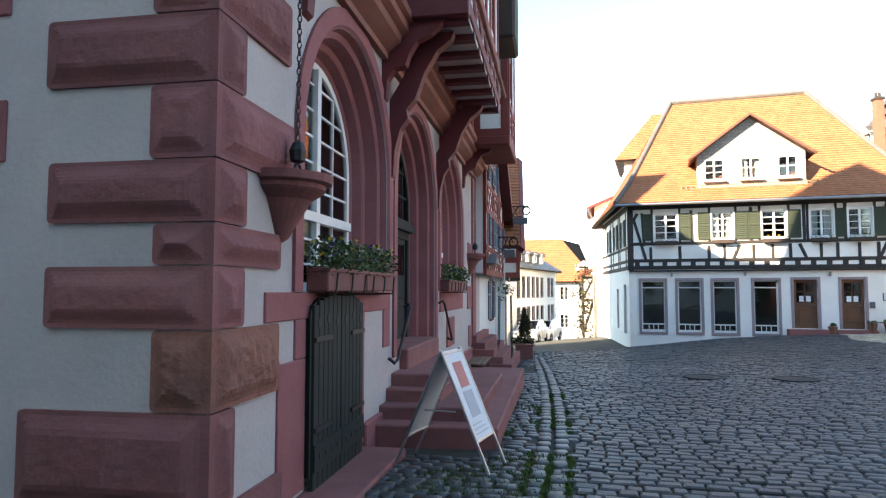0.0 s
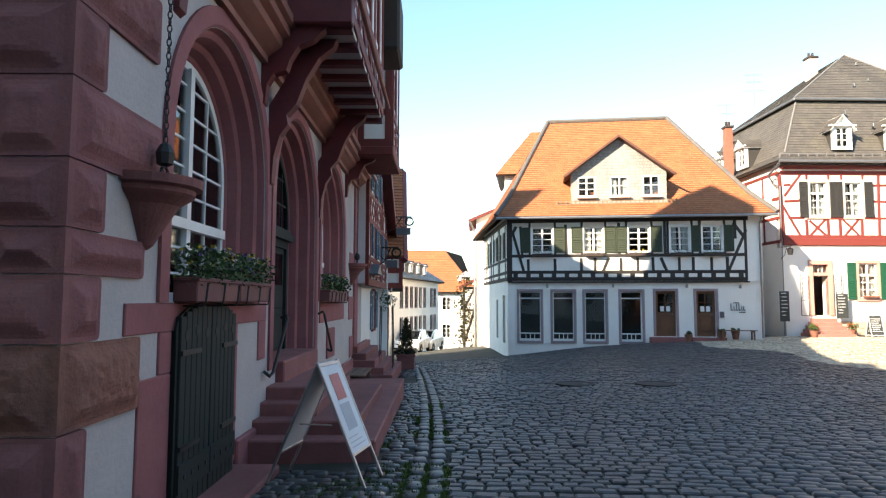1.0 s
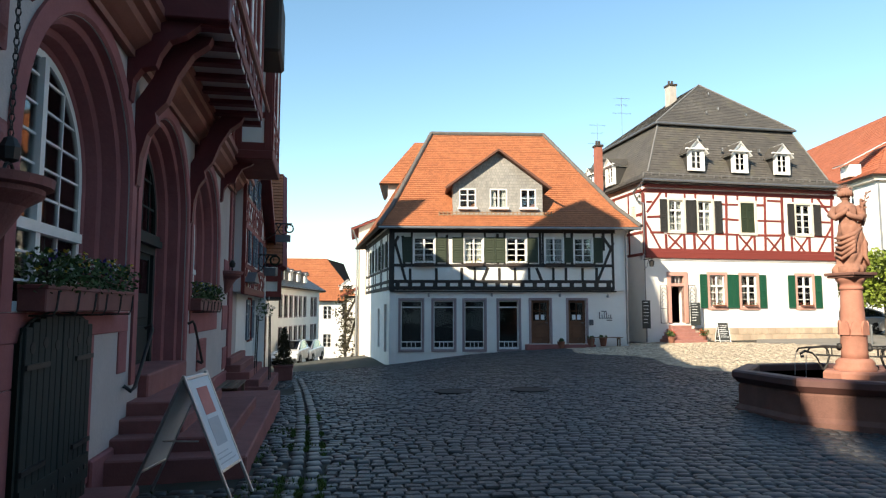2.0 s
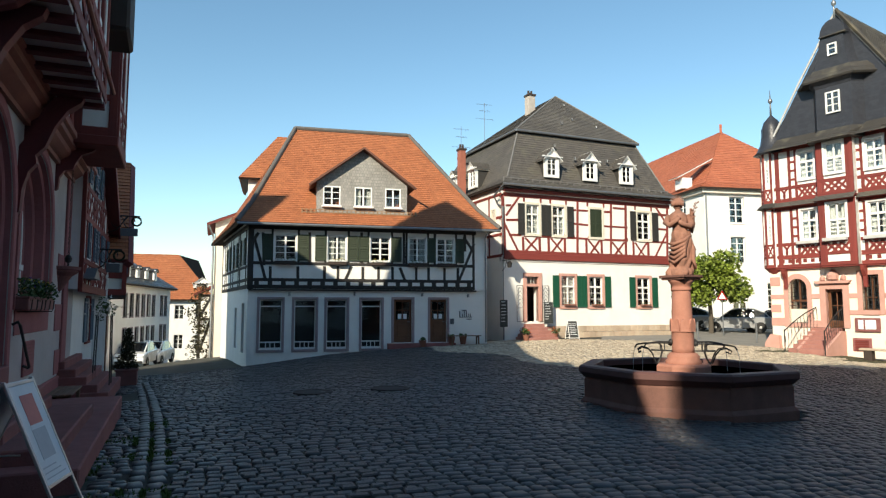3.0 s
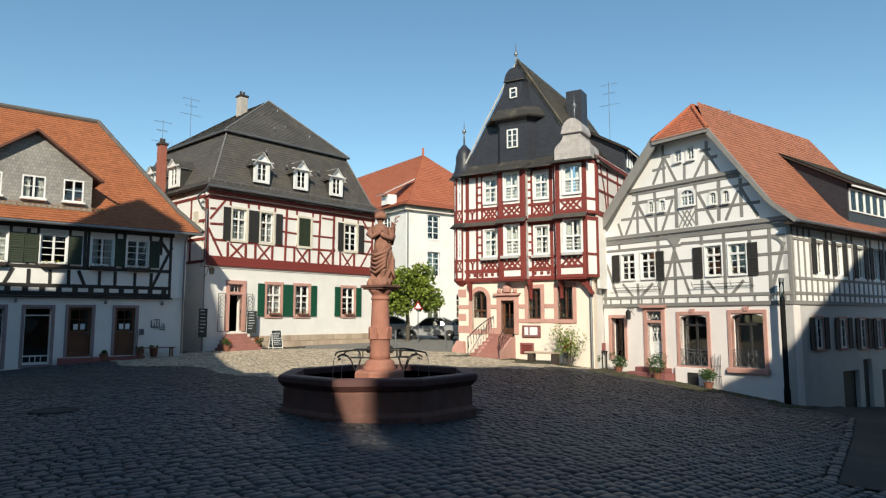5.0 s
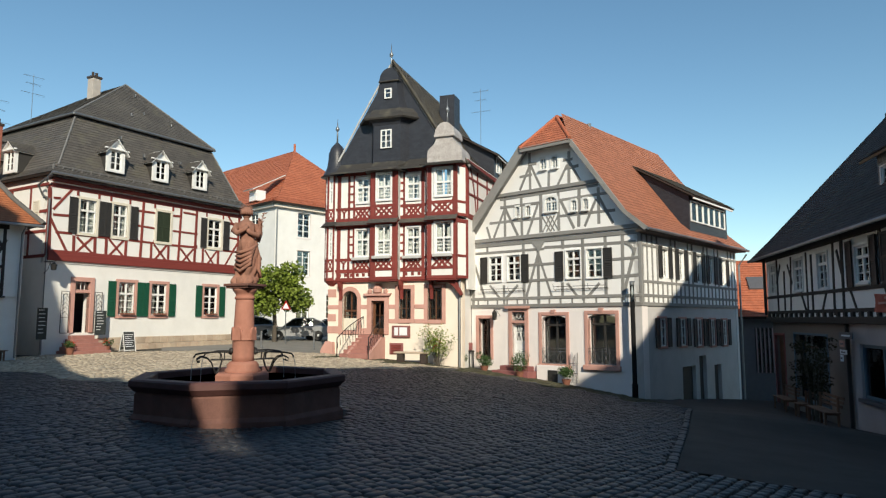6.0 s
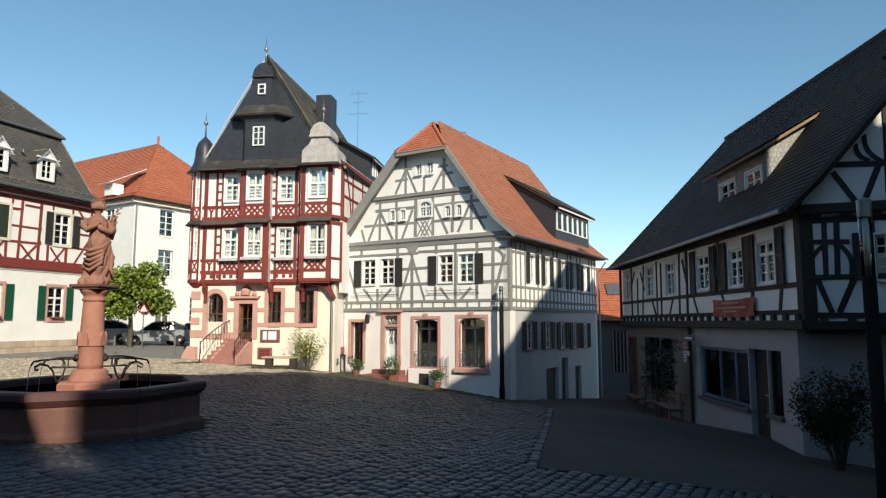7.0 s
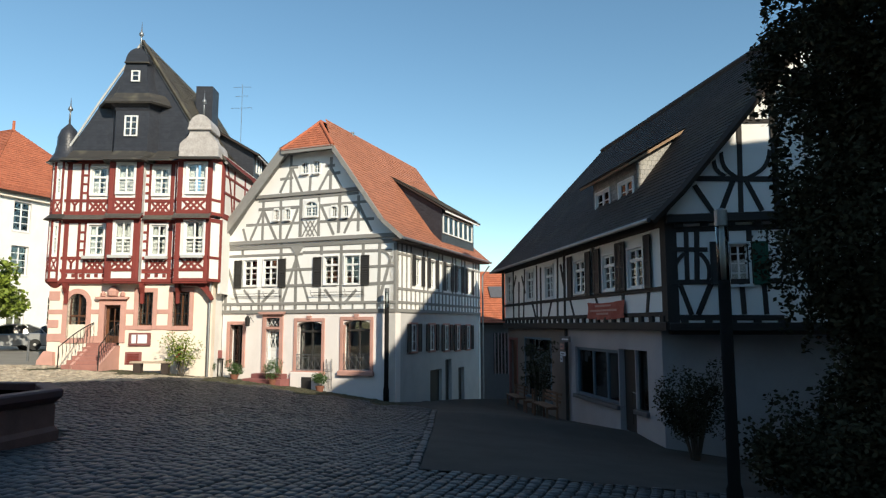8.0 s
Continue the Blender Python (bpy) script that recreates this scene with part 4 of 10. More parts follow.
# ---- house with the red timber storey and slate mansard roof ----
def red_house():
    h = thing("house", az_pose(17.53, 28.55, 93), "white house with red timber storey and grey slate mansard roof", "house")
    T = TIMBER_RED
    gw = [(3.67, 4.53), (5.45, 6.32), (8.70, 9.58)]
    holes = [(a, 1.80, b, 3.38) for a, b in gw] + [(1.53, 1.0, 2.24, 2.80), (1.53, 2.95, 2.24, 3.32)]
    part("wall", wall_bm(.2, 11.12, -1, 4.1, holes, .45, .05), PLASTER, h)
    uw = [(1.54, 2.31), (3.16, 3.90), (5.55, 6.34), (8.79, 9.67)]
    part("wall", wall_bm(.2, 11.12, 4.1, 8, [(a, 5.56, b, 7.10) for a, b in uw], .3, 0), PLASTER, h)
    for u0, u1, y0, y1 in ((.2, .5, .5, 10), (10.82, 11.12, .5, 10), (.2, 11.12, 10, 10.3)):
        part("wall", box(bmesh.new(), u0, u1, y0, y1, -1, 8), PLASTER, h)
    part("floor", box(bmesh.new(), .5, 10.8, .5, 10, 4.0, 4.15), UNLIT_INSIDE, h)
    for a, b in gw:
        window(h, a, 1.80, b, 3.38, WHITE_PAINT, 2, 3, .10, .66, CURTAIN)
        surround(h, a, 1.80, b, 3.38, .15, SANDSTONE_PALE, .0, .2)
        planter(h.matrix_world @ Matrix.Translation((a + .1, .02, 1.82)), "small pots of geraniums on a window sill", (b - a) * .8, [RED_FLOWER], TERRACOTTA, random.Random(int(a * 9)), "flower box", 40, .08, .09, "flower boxes of the red house")
    for a, b in ((3.12, 3.51), (4.64, 4.96), (4.97, 5.28), (6.48, 6.86), (8.14, 8.54), (9.74, 10.12)):
        shutter(h, a, 1.74, b, 3.42, SHUTTER_GREEN, -.02)
    for i, (a, b) in enumerate(uw):
        if i == 2:
            shutter(h, a, 5.58, (a + b) / 2, 7.08, SHUTTER_OLIVE, .0), shutter(h, (a + b) / 2, 5.58, b, 7.08, SHUTTER_OLIVE, .0)
        else:
            window(h, a, 5.56, b, 7.10, WHITE_PAINT, 2, 3, .05, .68, RED_CURTAIN if i == 3 else CURTAIN)
        surround(h, a, 5.56, b, 7.10, .13, CREAM_FRAME, -.045, .15)
    for a, b in ((1.02, 1.40), (2.46, 2.74), (2.75, 3.02), (4.06, 4.44), (8.26, 8.65), (9.82, 10.22)):
        shutter(h, a, 5.5, b, 7.14, SHUTTER_DARK, -.08)
    beam(h, .2, 4.36, 11.15, 4.36, .34, T, 0, .16, .10, "fascia"), beam(h, .2, 4.6, 11.15, 4.6, .14, T, 0, .1, .05)
    beam(h, .2, 7.55, 11.15, 7.55, .2, T), beam(h, .2, 7.8, 11.15, 7.8, .16, T, 0, .3, .2, "fascia")
    beams(h, C_RAILS, .11, T), beams(h, C_POSTS, .14, T), beams(h, C_BRACES, .11, T, 0, .026, "brace")
    for u in (1.4, 2.42, 3.02, 4.02, 5.4, 6.48, 8.65, 9.8):
        beam(h, u, 7.24, u, 7.5, .1, T)
    for u in (.5, 1.25, 2.4, 2.95, 3.98, 4.5, 5.42, 6.42, 8.05, 9.65):
        beam(h, u, 5.5, u, 5.6, .05, T)
    # door with steps, iron gates and boards
    surround(h, 1.53, 1.0, 2.24, 3.32, .2, SANDSTONE_PALE, -.02, .3, "surround", False)
    beam(h, 1.53, 2.88, 2.24, 2.88, .15, SANDSTONE_PALE, 0, .2, .0, "transom")
    door = panel_door(h, 0, 0, .62, 1.78, WOOD, 0, .5)
    door.matrix_basis = pose(1.56, .4, 1.0, 0, 0, 62)
    part("fanlight", box(bmesh.new(), 1.53, 2.24, .2, .21, 2.95, 3.32), GLASS, h)
    bm = bmesh.new()
    for x in (1.7, 1.885, 2.07):
        box(bm, x - .012, x + .012, .18, .2, 2.95, 3.32)
    part("fanlight_bars", bm, WHITE_PAINT, h)
    for k in range(6):
        part("step", box(bmesh.new(), .75 + .12 * k, 2.62 - .04 * k, -1.55 + .26 * k, .3, -.4, .06 + .165 * k, .015), STEP_STONE, h)
    for u in (.88, 2.42):
        bm = bmesh.new()
        for x in (0, .35):
            tube(bm, [(u + x, -.1, 1.0), (u + x, -.1, 2.85)], .018, 6)
        for z in (1.0, 1.7, 2.85):
            tube(bm, [(u, -.1, z), (u + .35, -.1, z)], .014, 6)
        for k in range(5):
            z = 1.75 + k * .2
            tube(bm, [(u, -.1, z), (u + .18, -.1, z + .22), (u + .35, -.1, z)], .010, 5)
        part("gate_leaf", bm, IRON, h)
    for m, lab, w, hh in ((h.matrix_world @ pose(2.36, -.3, .9, 0, 0, 0), "slate menu board leaning at the house door", .52, 1.1),
                         (h.matrix_world @ pose(-.25, -.35, .75, 0, 0, 0), "slate menu board with chalk lines beside the door", .42, 1.35)):
        b = thing("menu_board", m, lab, "menu board", "menu boards of the tavern")
        part("board", box(bmesh.new(), 0, w, -.03, 0, 0, hh), BLACKBOARD, b)
        rng = random.Random(3)
        bm = bmesh.new()
        for k in range(7):
            box(bm, .06, .06 + rng.uniform(.2, w - .1), -.034, -.028, hh * .92 - k * hh * .12, hh * .92 - k * hh * .12 + .025)
        part("chalk_lines", bm, PAPER, b)
    for k in range(int(8.4 / .42)):
        for j, (z0, z1) in enumerate(((-.3, .1), (.11, .42), (.43, .75))):
            u = 2.7 + k * .42 + (.2 if j == 1 else 0)
            part("stone", box(bmesh.new(), u, min(u + .41, 11.12), .0, .1, z0, z1, .012), RUBBLE, h)
    # roof: steep lower slopes, flat upper ones
    ov, e, zb = .5, 8.05, 11.45
    o = [(-.12, -ov, e), (11.35, -ov, e), (11.35, 10.8, e), (-.12, 10.8, e)]
    q = [(1.95, 1.5, zb), (9.98, 1.5, zb), (9.98, 8.8, zb), (1.95, 8.8, zb)]
    m = [tuple(a + (b - a) * .3 - (.55 if i == 2 else 0) for i, (a, b) in enumerate(zip(x, y))) for x, y in zip(o, q)]
    q2 = [(1.74, 1.3, zb + .05), (10.15, 1.3, zb + .05), (10.15, 9, zb + .05), (1.74, 9, zb + .05)]
    r1, r2 = (6.14, 4.1, 14.74), (6.14, 6.2, 14.74)
    f = []
    for i in range(4):
        j = (i + 1) % 4
        f += [[o[i], o[j], m[j], m[i]], [m[i], m[j], q[j], q[i]]]
    roof("roof", h, f + [[q2[0], q2[1], r1], [q2[1], q2[2], r2, r1], [q2[2], q2[3], r2], [q2[3], q2[0], r1, r2]], [SLATE_MOSS, DARK_WOOD])
    part("roof_moulding", tube(bmesh.new(), [(1.74, 1.3, zb), (10.15, 1.3, zb)], .065, 8), ZINC, h)
    part("roof_moulding", tube(bmesh.new(), [(1.74, 1.3, zb), (1.74, 9, zb)], .065, 8), ZINC, h)
    for a, b in ((q2[0], r1), (q2[1], r1), (m[0], q[0]), (m[1], q[1])):
        part("hip", tube(bmesh.new(), [(a[0], a[1], a[2] + .01), (b[0], b[1], b[2] + .01)], .045, 6), SLATE_HIP, h)
    for u in (3.16, 5.65, 8.12):
        dormer_window(h, u, 8.66, .92, 1.06, 10.26, -.02, 1.5, WHITE_PAINT, [SLATE_MOSS, WHITE_PAINT], WHITE_PAINT, "dormer", 2, 3, .2)
    gutter(h, [(-.12, -ov - .05, e - .06), (11.35, -ov - .05, e - .06)])
    gutter(h, [(-.1, -.5, 7.9), (-.15, .4, 7.5), (.12, .5, 7.1), (.12, -.06, 6.9), (.12, -.06, .1)], .05, "downpipe")
    guard = part("snow_guard", tube(bmesh.new(), [(.1, -.2, 8.4), (10.9, -.2, 8.4)], .02, 6), SLATE_HIP, h)
    part("rail", tube(bmesh.new(), [(.1, -.2, 8.28), (10.9, -.2, 8.28)], .016, 6), SLATE_HIP, guard)
    for j in range(26):
        part("hook", box(bmesh.new(), .1 + j * .43, .14 + j * .43, -.22, -.12, 8.16, 8.44), SLATE_HIP, guard)
    for u, y, z in ((3.9, .95, 10.6), (5.0, .6, 9.9), (7.2, .62, 9.95), (8.9, .55, 9.8), (6.1, 2.4, 12.7), (5.1, 2.0, 12.3), (7.6, 2.1, 12.35), (6.2, 3.4, 13.9)):
        part("roof_hook", box(bmesh.new(), u, u + .035, y - .14, y + .05, z, z + .16, .006), ZINC, h)
    chimney(h, 4.87, 5, 12, 14.95, .46, .5, CHIMNEY_PLASTER)
    antenna(h, 2.2, 6, 11.8, 2.6), antenna(h, .6, 6, 9.5, 3.2)
    rot = (h, pose(0, 0, 0, 0, 0, -90))
    for u in (-3.6, -6.2):
        dormer_window(rot, u, 8.45, 1.05, 1.05, 9.95, .15, 1.6, WHITE_PAINT, [SLATE_MOSS, WHITE_PAINT], WHITE_PAINT)
    for z in (4.4, 5.5, 6.4, 7.6):
        beam(rot, -9.8, z, -.2, z, .14, T, .2)
    for u in (-9.7, -8, -6.4, -4.8, -3.2, -1.6, -.12):
        beam(rot, u, 4.4, u, 7.6, .14, T, .2)
    shutter(rot, -1.3, 5.9, -.8, 6.9, CREAM_FRAME, .14)
    chimney(h, -.22, 4.2, 4, 10.85, .36, .4, BRICK)
    bm = bmesh.new()
    for y in (4.05, 4.35):
        tube(bm, [(.0, y, 10.0), (1.9, y, 9.95)], .025, 6)
    for k in range(9):
        tube(bm, [(.1 + k * .2, 4.05, 10.0), (.1 + k * .2, 4.35, 10.0)], .018, 5)
    part("chimney_ladder", bm, IRON, h)
    # wrought sign bracket at the corner
    bm = tube(bmesh.new(), [(.1, 0, 4.1), (.1, -.9, 4.1)], .02, 6)
    tube(bm, [(.1, -.0, 3.6), (.1, -.3, 3.75), (.1, -.45, 4.05), (.1, -.6, 3.85)], .015, 6)
    lathe(bm, [(.02, 3.7), (.1, 3.72), (.14, 3.95), (.02, 4.05)], 8, .1, -.75)
    part("sign_bracket", bm, IRON, h)
    return h


# ---- tall house with oriels, red timber and a slate gable ----
def lattice(parent, u0, u1, z0, z1, n, mat, y, w=.055):
    # crossed slats in n fields
    s = (u1 - u0) / n
    for k in range(n):
        a, b = u0 + k * s, u0 + (k + 1) * s
        beam(parent, a, z0, b, z1, w, mat, y, .06, .022, "slat"), beam(parent, a, z1, b, z0, w, mat, y, .06, .018, "slat")


def oriel_house():
    h = thing("house", az_pose(27.17, 20.44, 172), "tall house with red timber oriels and dark slate gable", "house")
    T, S = TIMBER_RED, SANDSTONE_PALE
    holes = [(.80, 1.04, 1.63, 3.0), (2.42, .64, 3.11, 2.49), (3.87, 1.6, 4.5, 3.05), (5.37, 1.57, 6.09, 3.08)]
    bm = wall_bm(0, 7.1, -1.5, 3.5, holes, .45, 0)
    arch_top(bm, .80, 1.63, 2.55, .45, 3.0, 0, .45)
    part("wall", bm, PLASTER_CREAM, h)
    part("wall", box(bmesh.new(), 0, .3, .45, 10, -1.5, 9), PLASTER_CREAM, h)
    part("wall", box(bmesh.new(), 0, 7.1, 10, 10.3, -1.5, 9), PLASTER, h)
    part("wall", box(bmesh.new(), 6.8, 7.1, .45, 10, -1.5, 9.3), PLASTER, h)
    part("floor", box(bmesh.new(), .3, 6.8, .45, 10, 3.35, 3.5), UNLIT_INSIDE, h)
    # ground floor dressings
    bm = bmesh.new()
    n = 16
    c, a = 1.215, .415
    for r0, r1 in ((a, a + .2),):
        arc = [(c - r0 * math.cos(math.pi * k / n), 2.55 + (.45 / .415) * r0 * math.sin(math.pi * k / n)) for k in range(n + 1)]
        out = [(c - r1 * math.cos(math.pi * k / n), 2.55 + (.45 / .415) * r1 * math.sin(math.pi * k / n)) for k in range(n + 1)]
        for k in range(n):
            prism(bm, [arc[k], arc[k + 1], out[k + 1], out[k]], -.04, .1)
    box(bm, .6, .8, -.04, .1, .85, 2.55), box(bm, 1.63, 1.83, -.04, .1, .85, 2.55), box(bm, .8, 1.63, -.06, .1, .85, 1.04)
    part("surround", bm, S, h)
    for a, z0, b, z1 in holes[2:]:
        surround(h, a, z0, b, z1, .19, S, -.04, .2)
        bm = bmesh.new()
        for k in range(5):
            x = a + (b - a) * (k + .5) / 5
            tube(bm, [(x, .05, z0), (x, .05, z1)], .013, 5)
        for k in range(9):
            z = z0 + (z1 - z0) * (k + .5) / 9
            tube(bm, [(a, .05, z), (b, .05, z)], .011, 5)
        part("window_grille", bm, IRON, h)
        window(h, a, z0, b, z1, WOOD, 2, 3, .2)
    window(h, .80, 1.04, 1.63, 2.99, WOOD, 2, 4, .2, .5, None, None)
    bm = bmesh.new()
    for k in range(5):
        tube(bm, [(.88 + k * .17, .1, 1.7), (.88 + k * .17, .1, 2.9)], .01, 5)
    for k in range(6):
        tube(bm, [(.8, .1, 1.8 + k * .2), (1.63, .1, 1.8 + k * .2)], .009, 5)
    part("window_grille", bm, IRON, h)
    part("window_panel", box(bmesh.new(), .83, 1.6, .12, .16, 1.06, 1.65), CREAM_FRAME, h)
    surround(h, 2.42, .85, 3.11, 2.49, .24, S, -.06, .3, "door_surround", False)
    panel_door(h, 2.42, .85, 3.11, 2.49, WOOD, .2, .85)
    bm = prism(bmesh.new(), [(2.1, 2.74), (3.43, 2.74), (3.5, 2.85), (2.03, 2.85)], -.2, 0)
    lathe(bm, [(.02, 2.85), (.22, 2.9), (.24, 3.1), (.1, 3.3), (.02, 3.34)], 10, 2.77, -.08)
    lathe(bm, [(.02, 2.85), (.1, 2.88), (.12, 3.0), (.02, 3.1)], 8, 2.35, -.08), lathe(bm, [(.02, 2.85), (.1, 2.88), (.12, 3.0), (.02, 3.1)], 8, 3.2, -.08)
    part("door_crest", bm, S, h)
    for u0, u1, z0, z1 in ((0, .6, 2.1, 2.3), (0, .45, 1.5, 1.85), (0, .6, .9, 1.25), (0, .45, 2.7, 3.1), (1.83, 2.18, 2.1, 2.3), (1.83, 2.18, .85, 1.15), (3.35, 3.68, 2.1, 2.3), (4.7, 5.18, 2.1, 2.3), (4.7, 5.18, 1.4, 1.6), (3.35, 3.68, 1.4, 1.6)):
        part("stone_block", box(bmesh.new(), u0 - (.02 if u0 == 0 else 0), u1, -.03, .1, z0, z1, .01), S, h)
    part("corner_stone", prism(bmesh.new(), [(-.35, -.6), (.45, -.6), (.4, .45), (0, .5), (-.25, .1)], -.25, .3), S, h)
    # a straight flight to the door between two scrolled iron rails
    for k in range(5):
        part("step", box(bmesh.new(), 1.6 + k * .06, 3.08 - k * .03, -1.75 + k * .29, .05, -.6, .0 + k * .17, .012), STEP_STONE, h)
    part("landing", box(bmesh.new(), 1.85, 3.0, -.34, .05, -.6, .845, .012), STEP_STONE, h)
    for x0, x1 in ((1.5, 2.0), (3.13, 3.1)):
        part("stair_cheek", prism(bmesh.new(), [(-1.75, -.5), (.02, -.5), (.02, .72), (-.35, .72), (-1.75, -.02)], -.06, .06), S, h, "", Matrix.Translation((x1, 0, 0)) @ Matrix.Rotation(math.pi / 2, 4, "Z"))
        top = [(x0 + (x1 - x0) * f, -1.8 + 1.75 * f, .72 + 1.0 * f + .10 * math.sin(math.pi * f)) for f in [k / 10 for k in range(11)]]
        rail = part("stair_rail", tube(bmesh.new(), top, .022, 6), IRON, h)
        for x, y, z in top:
            bm = tube(bmesh.new(), [(x, y, z), (x + .02, y + .02, z - .4), (x, y, z - .84)], .011, 5)
            tube(bm, [(x, y, z - .18), (x, y + .07, z - .24), (x, y + .09, z - .42), (x, y + .02, z - .52)], .008, 5)
            part("baluster", bm, IRON, rail)
        x, y, z = top[0]
        part("newel", tube(bmesh.new(), [(x, y, z - .95), (x, y, z + .06)], .026, 6), IRON, rail)
    # notice case, vent
    bm = box(bmesh.new(), 3.55, 4.5, -.1, -.04, .72, 1.28, .01)
    nb = part("notice_case", bm, SANDSTONE, h)
    for u in (3.68, 3.95, 4.15):
        part("notice", box(bmesh.new(), u, u + .2, -.108, -.1, .82, 1.2), PAPER, nb)
    vent = part("vent", box(bmesh.new(), 3.4, 4.12, -.02, .06, -.1, .45), SANDSTONE, h)
    for k in range(6):
        part("slat", box(bmesh.new(), 3.5, 4.02, -.06, -.02, -.05 + k * .075, -.01 + k * .075), TIMBER_RED, vent)
    part("downspout", tube(bmesh.new(), [(7.05, -.1, 5.0), (7.05, -.12, 4.6), (7.0, -.1, 4.3), (7.0, -.1, -.8)], .06, 8), ZINC, h)
    lathe_bm = lathe(bmesh.new(), [(.06, 4.4), (.14, 4.55), (.16, 4.8), (.16, 4.85)], 8, 7.05, -.12)
    part("rain_hopper", lathe_bm, ZINC, h)
    # two timbered storeys: a jetty with a middle bay and a right bay
    J, M, R = -.15, -.55, -.62
    floors = ((3.5, 4.0, 4.55, 4.70, 6.02, 6.3), (6.45, 6.58, 7.12, 7.42, 8.62, 9.0))
    for z0, za, zb, w0, w1, z1 in floors:
        flank = [(1.61, 2.26), (4.34, 5.0)]
        part("wall", wall_bm(0, 5.6, z0, z1, [(a, w0, b, w1) for a, b in flank], .3, J), PLASTER, h)
        part("wall", wall_bm(2.55, 4.0, z0, z1, [(2.93, w0, 3.64, w1 + .08)], .3, M), PLASTER, h)
        part("wall", wall_bm(5.55, 7.0, z0, z1, [(6.0, w0, 6.79, w1 + .1)], .3, R), PLASTER, h)
        for x in (2.55, 3.9):
            part("wall", box(bmesh.new(), x, x + .1, M + .02, J + .02, z0, z1), PLASTER, h)
        part("wall", box(bmesh.new(), 5.55, 5.65, R + .02, J + .02, z0, z1), PLASTER, h)
        part("wall", wall_bm(0, .78, z0, z1, (), .12, 0), PLASTER, h, "", Matrix.Translation((7.0, R, 0)) @ Matrix.Rotation(radians(62), 4, "Z"))
        part("bay_floor", prism(bmesh.new(), [(5.55, z0 - .08), (7.0, z0 - .08), (7.0, z0), (5.55, z0)], R, .1), T, h)
        part("bay_floor", box(bmesh.new(), 2.55, 4.0, M, .1, z0 - .08, z0), T, h)
        part("bay_floor", box(bmesh.new(), -.05, 5.5, J, .1, z0 - .07, z0 - .004), T, h)
        for a, b in flank:
            window(h, a, w0, b, w1, WHITE_PAINT, 2, 3, J + .02, .64, CURTAIN, None)
            surround(h, a, w0, b, w1, .09, WHITE_PAINT, J - .06, .1, "window_trim")
        for a, b, y, d in ((2.93, 3.64, M, .08), (6.0, 6.79, R, .10)):
            window(h, a, w0, b, w1 + d, WHITE_PAINT, 2, 4, y + .02, .5, CURTAIN, None)
            surround(h, a, w0, b, w1 + d, .09, WHITE_PAINT, y - .06, .1, "window_trim")
        for x0, x1, y in ((.45, 2.55, J), (2.55, 4.0, M), (4.0, 5.55, J), (5.55, 7.0, R)):
            for z, w in ((z0 + .06, .16), (za, .13), (zb, .14), (z1 - .1, .2)):
                beam(h, x0, z, x1, z, w, T, y)
        for x, y, w in ((.62, J, .2), (1.18, J, .12), (1.47, J, .12), (2.45, J, .18), (2.65, M, .2), (2.8, M, .1), (3.78, M, .1), (3.92, M, .17), (4.2, J, .13), (5.18, J, .16), (5.4, J, .18), (5.68, R, .22), (6.92, R, .16)):
            beam(h, x, z0, x, z1, w, T, y)
        for z in (zb + .35, zb + .75, zb + 1.15):
            beam(h, 4.0, z, 4.2, z, .11, T, J), beam(h, 1.18, z, 1.47, z, .1, T, J)
        for a, b, y in ((1.5, 2.38, J), (2.74, 3.84, M), (4.24, 5.12, J), (5.78, 6.86, R)):
            lattice(h, a, b, za, zb, 2, T, y, .1)
            lattice(h, a + (b - a) / 4, b - (b - a) / 4, za, zb, 1, T, y - .004, .1)
        curved(h, .74, zb - .02, .9, za + .02, .1, .08, T, J), curved(h, 1.1, zb - .02, .92, za + .02, -.1, .08, T, J)
        tw = (h, Matrix.Translation((7.0, R, 0)) @ Matrix.Rotation(radians(62), 4, "Z"))
        for z, w in ((z0 + .06, .14), (zb, .12), (z1 - .1, .18)):
            beam(tw, 0, z, .76, z, w, T)
        beam(tw, .72, z0, .72, z1, .14, T), beam(tw, .05, z0, .05, z1, .1, T)
        if z0 < 4:
            for k in range(6):
                beam(h, .7 + k * .33, z0 + .2, .7 + k * .33, z0 + .36, .16, T, J, .09, .02, "joist_end")
            for k in range(4):
                beam(h, 4.3 + k * .34, z0 + .2, 4.3 + k * .34, z0 + .36, .15, T, J, .09, .02, "joist_end")
            beam(h, .5, z0 + .42, 5.5, z0 + .42, .08, T, J)
    # skirt between the storeys
    for x0, x1, y in ((.3, 2.55, J), (2.47, 4.08, M), (4.0, 5.55, J), (5.47, 7.1, R)):
        roof("skirt_roof", h, [[(x0, y - .3, 6.24), (x1, y - .3, 6.24), (x1, y + .02, 6.52), (x0, y + .02, 6.52)]], [SLATE_MOSS, T], .1, .01, .04)
    # side wall over the neighbour's roof
    side = (h, Matrix.Translation((7.3, .1, 0)) @ Matrix.Rotation(radians(88), 4, "Z"))
    part("side_wall", wall_bm(0, 9.5, 3, 9.3, (), .1, -.06), PLASTER, side)
    for z, w in ((6.5, .25), (7.6, .12), (8.4, .12), (9.15, .22)):
        beam(side, 0, z, 9.4, z, w, T, -.06)
    for u in (.1, 1.5, 3.1, 4.6, 6.2, 7.8, 9.3):
        beam(side, u, 6.5, u, 9.2, .15, T, -.06)
    curved(side, .3, 9.1, 1.3, 6.6, .15, .12, T, -.06), curved(side, 4.4, 9.1, 3.3, 6.6, -.15, .12, T, -.06)
    # eight-sided corner oriel with a window in each outer face
    ox, oy, orr = .2, .22, .46
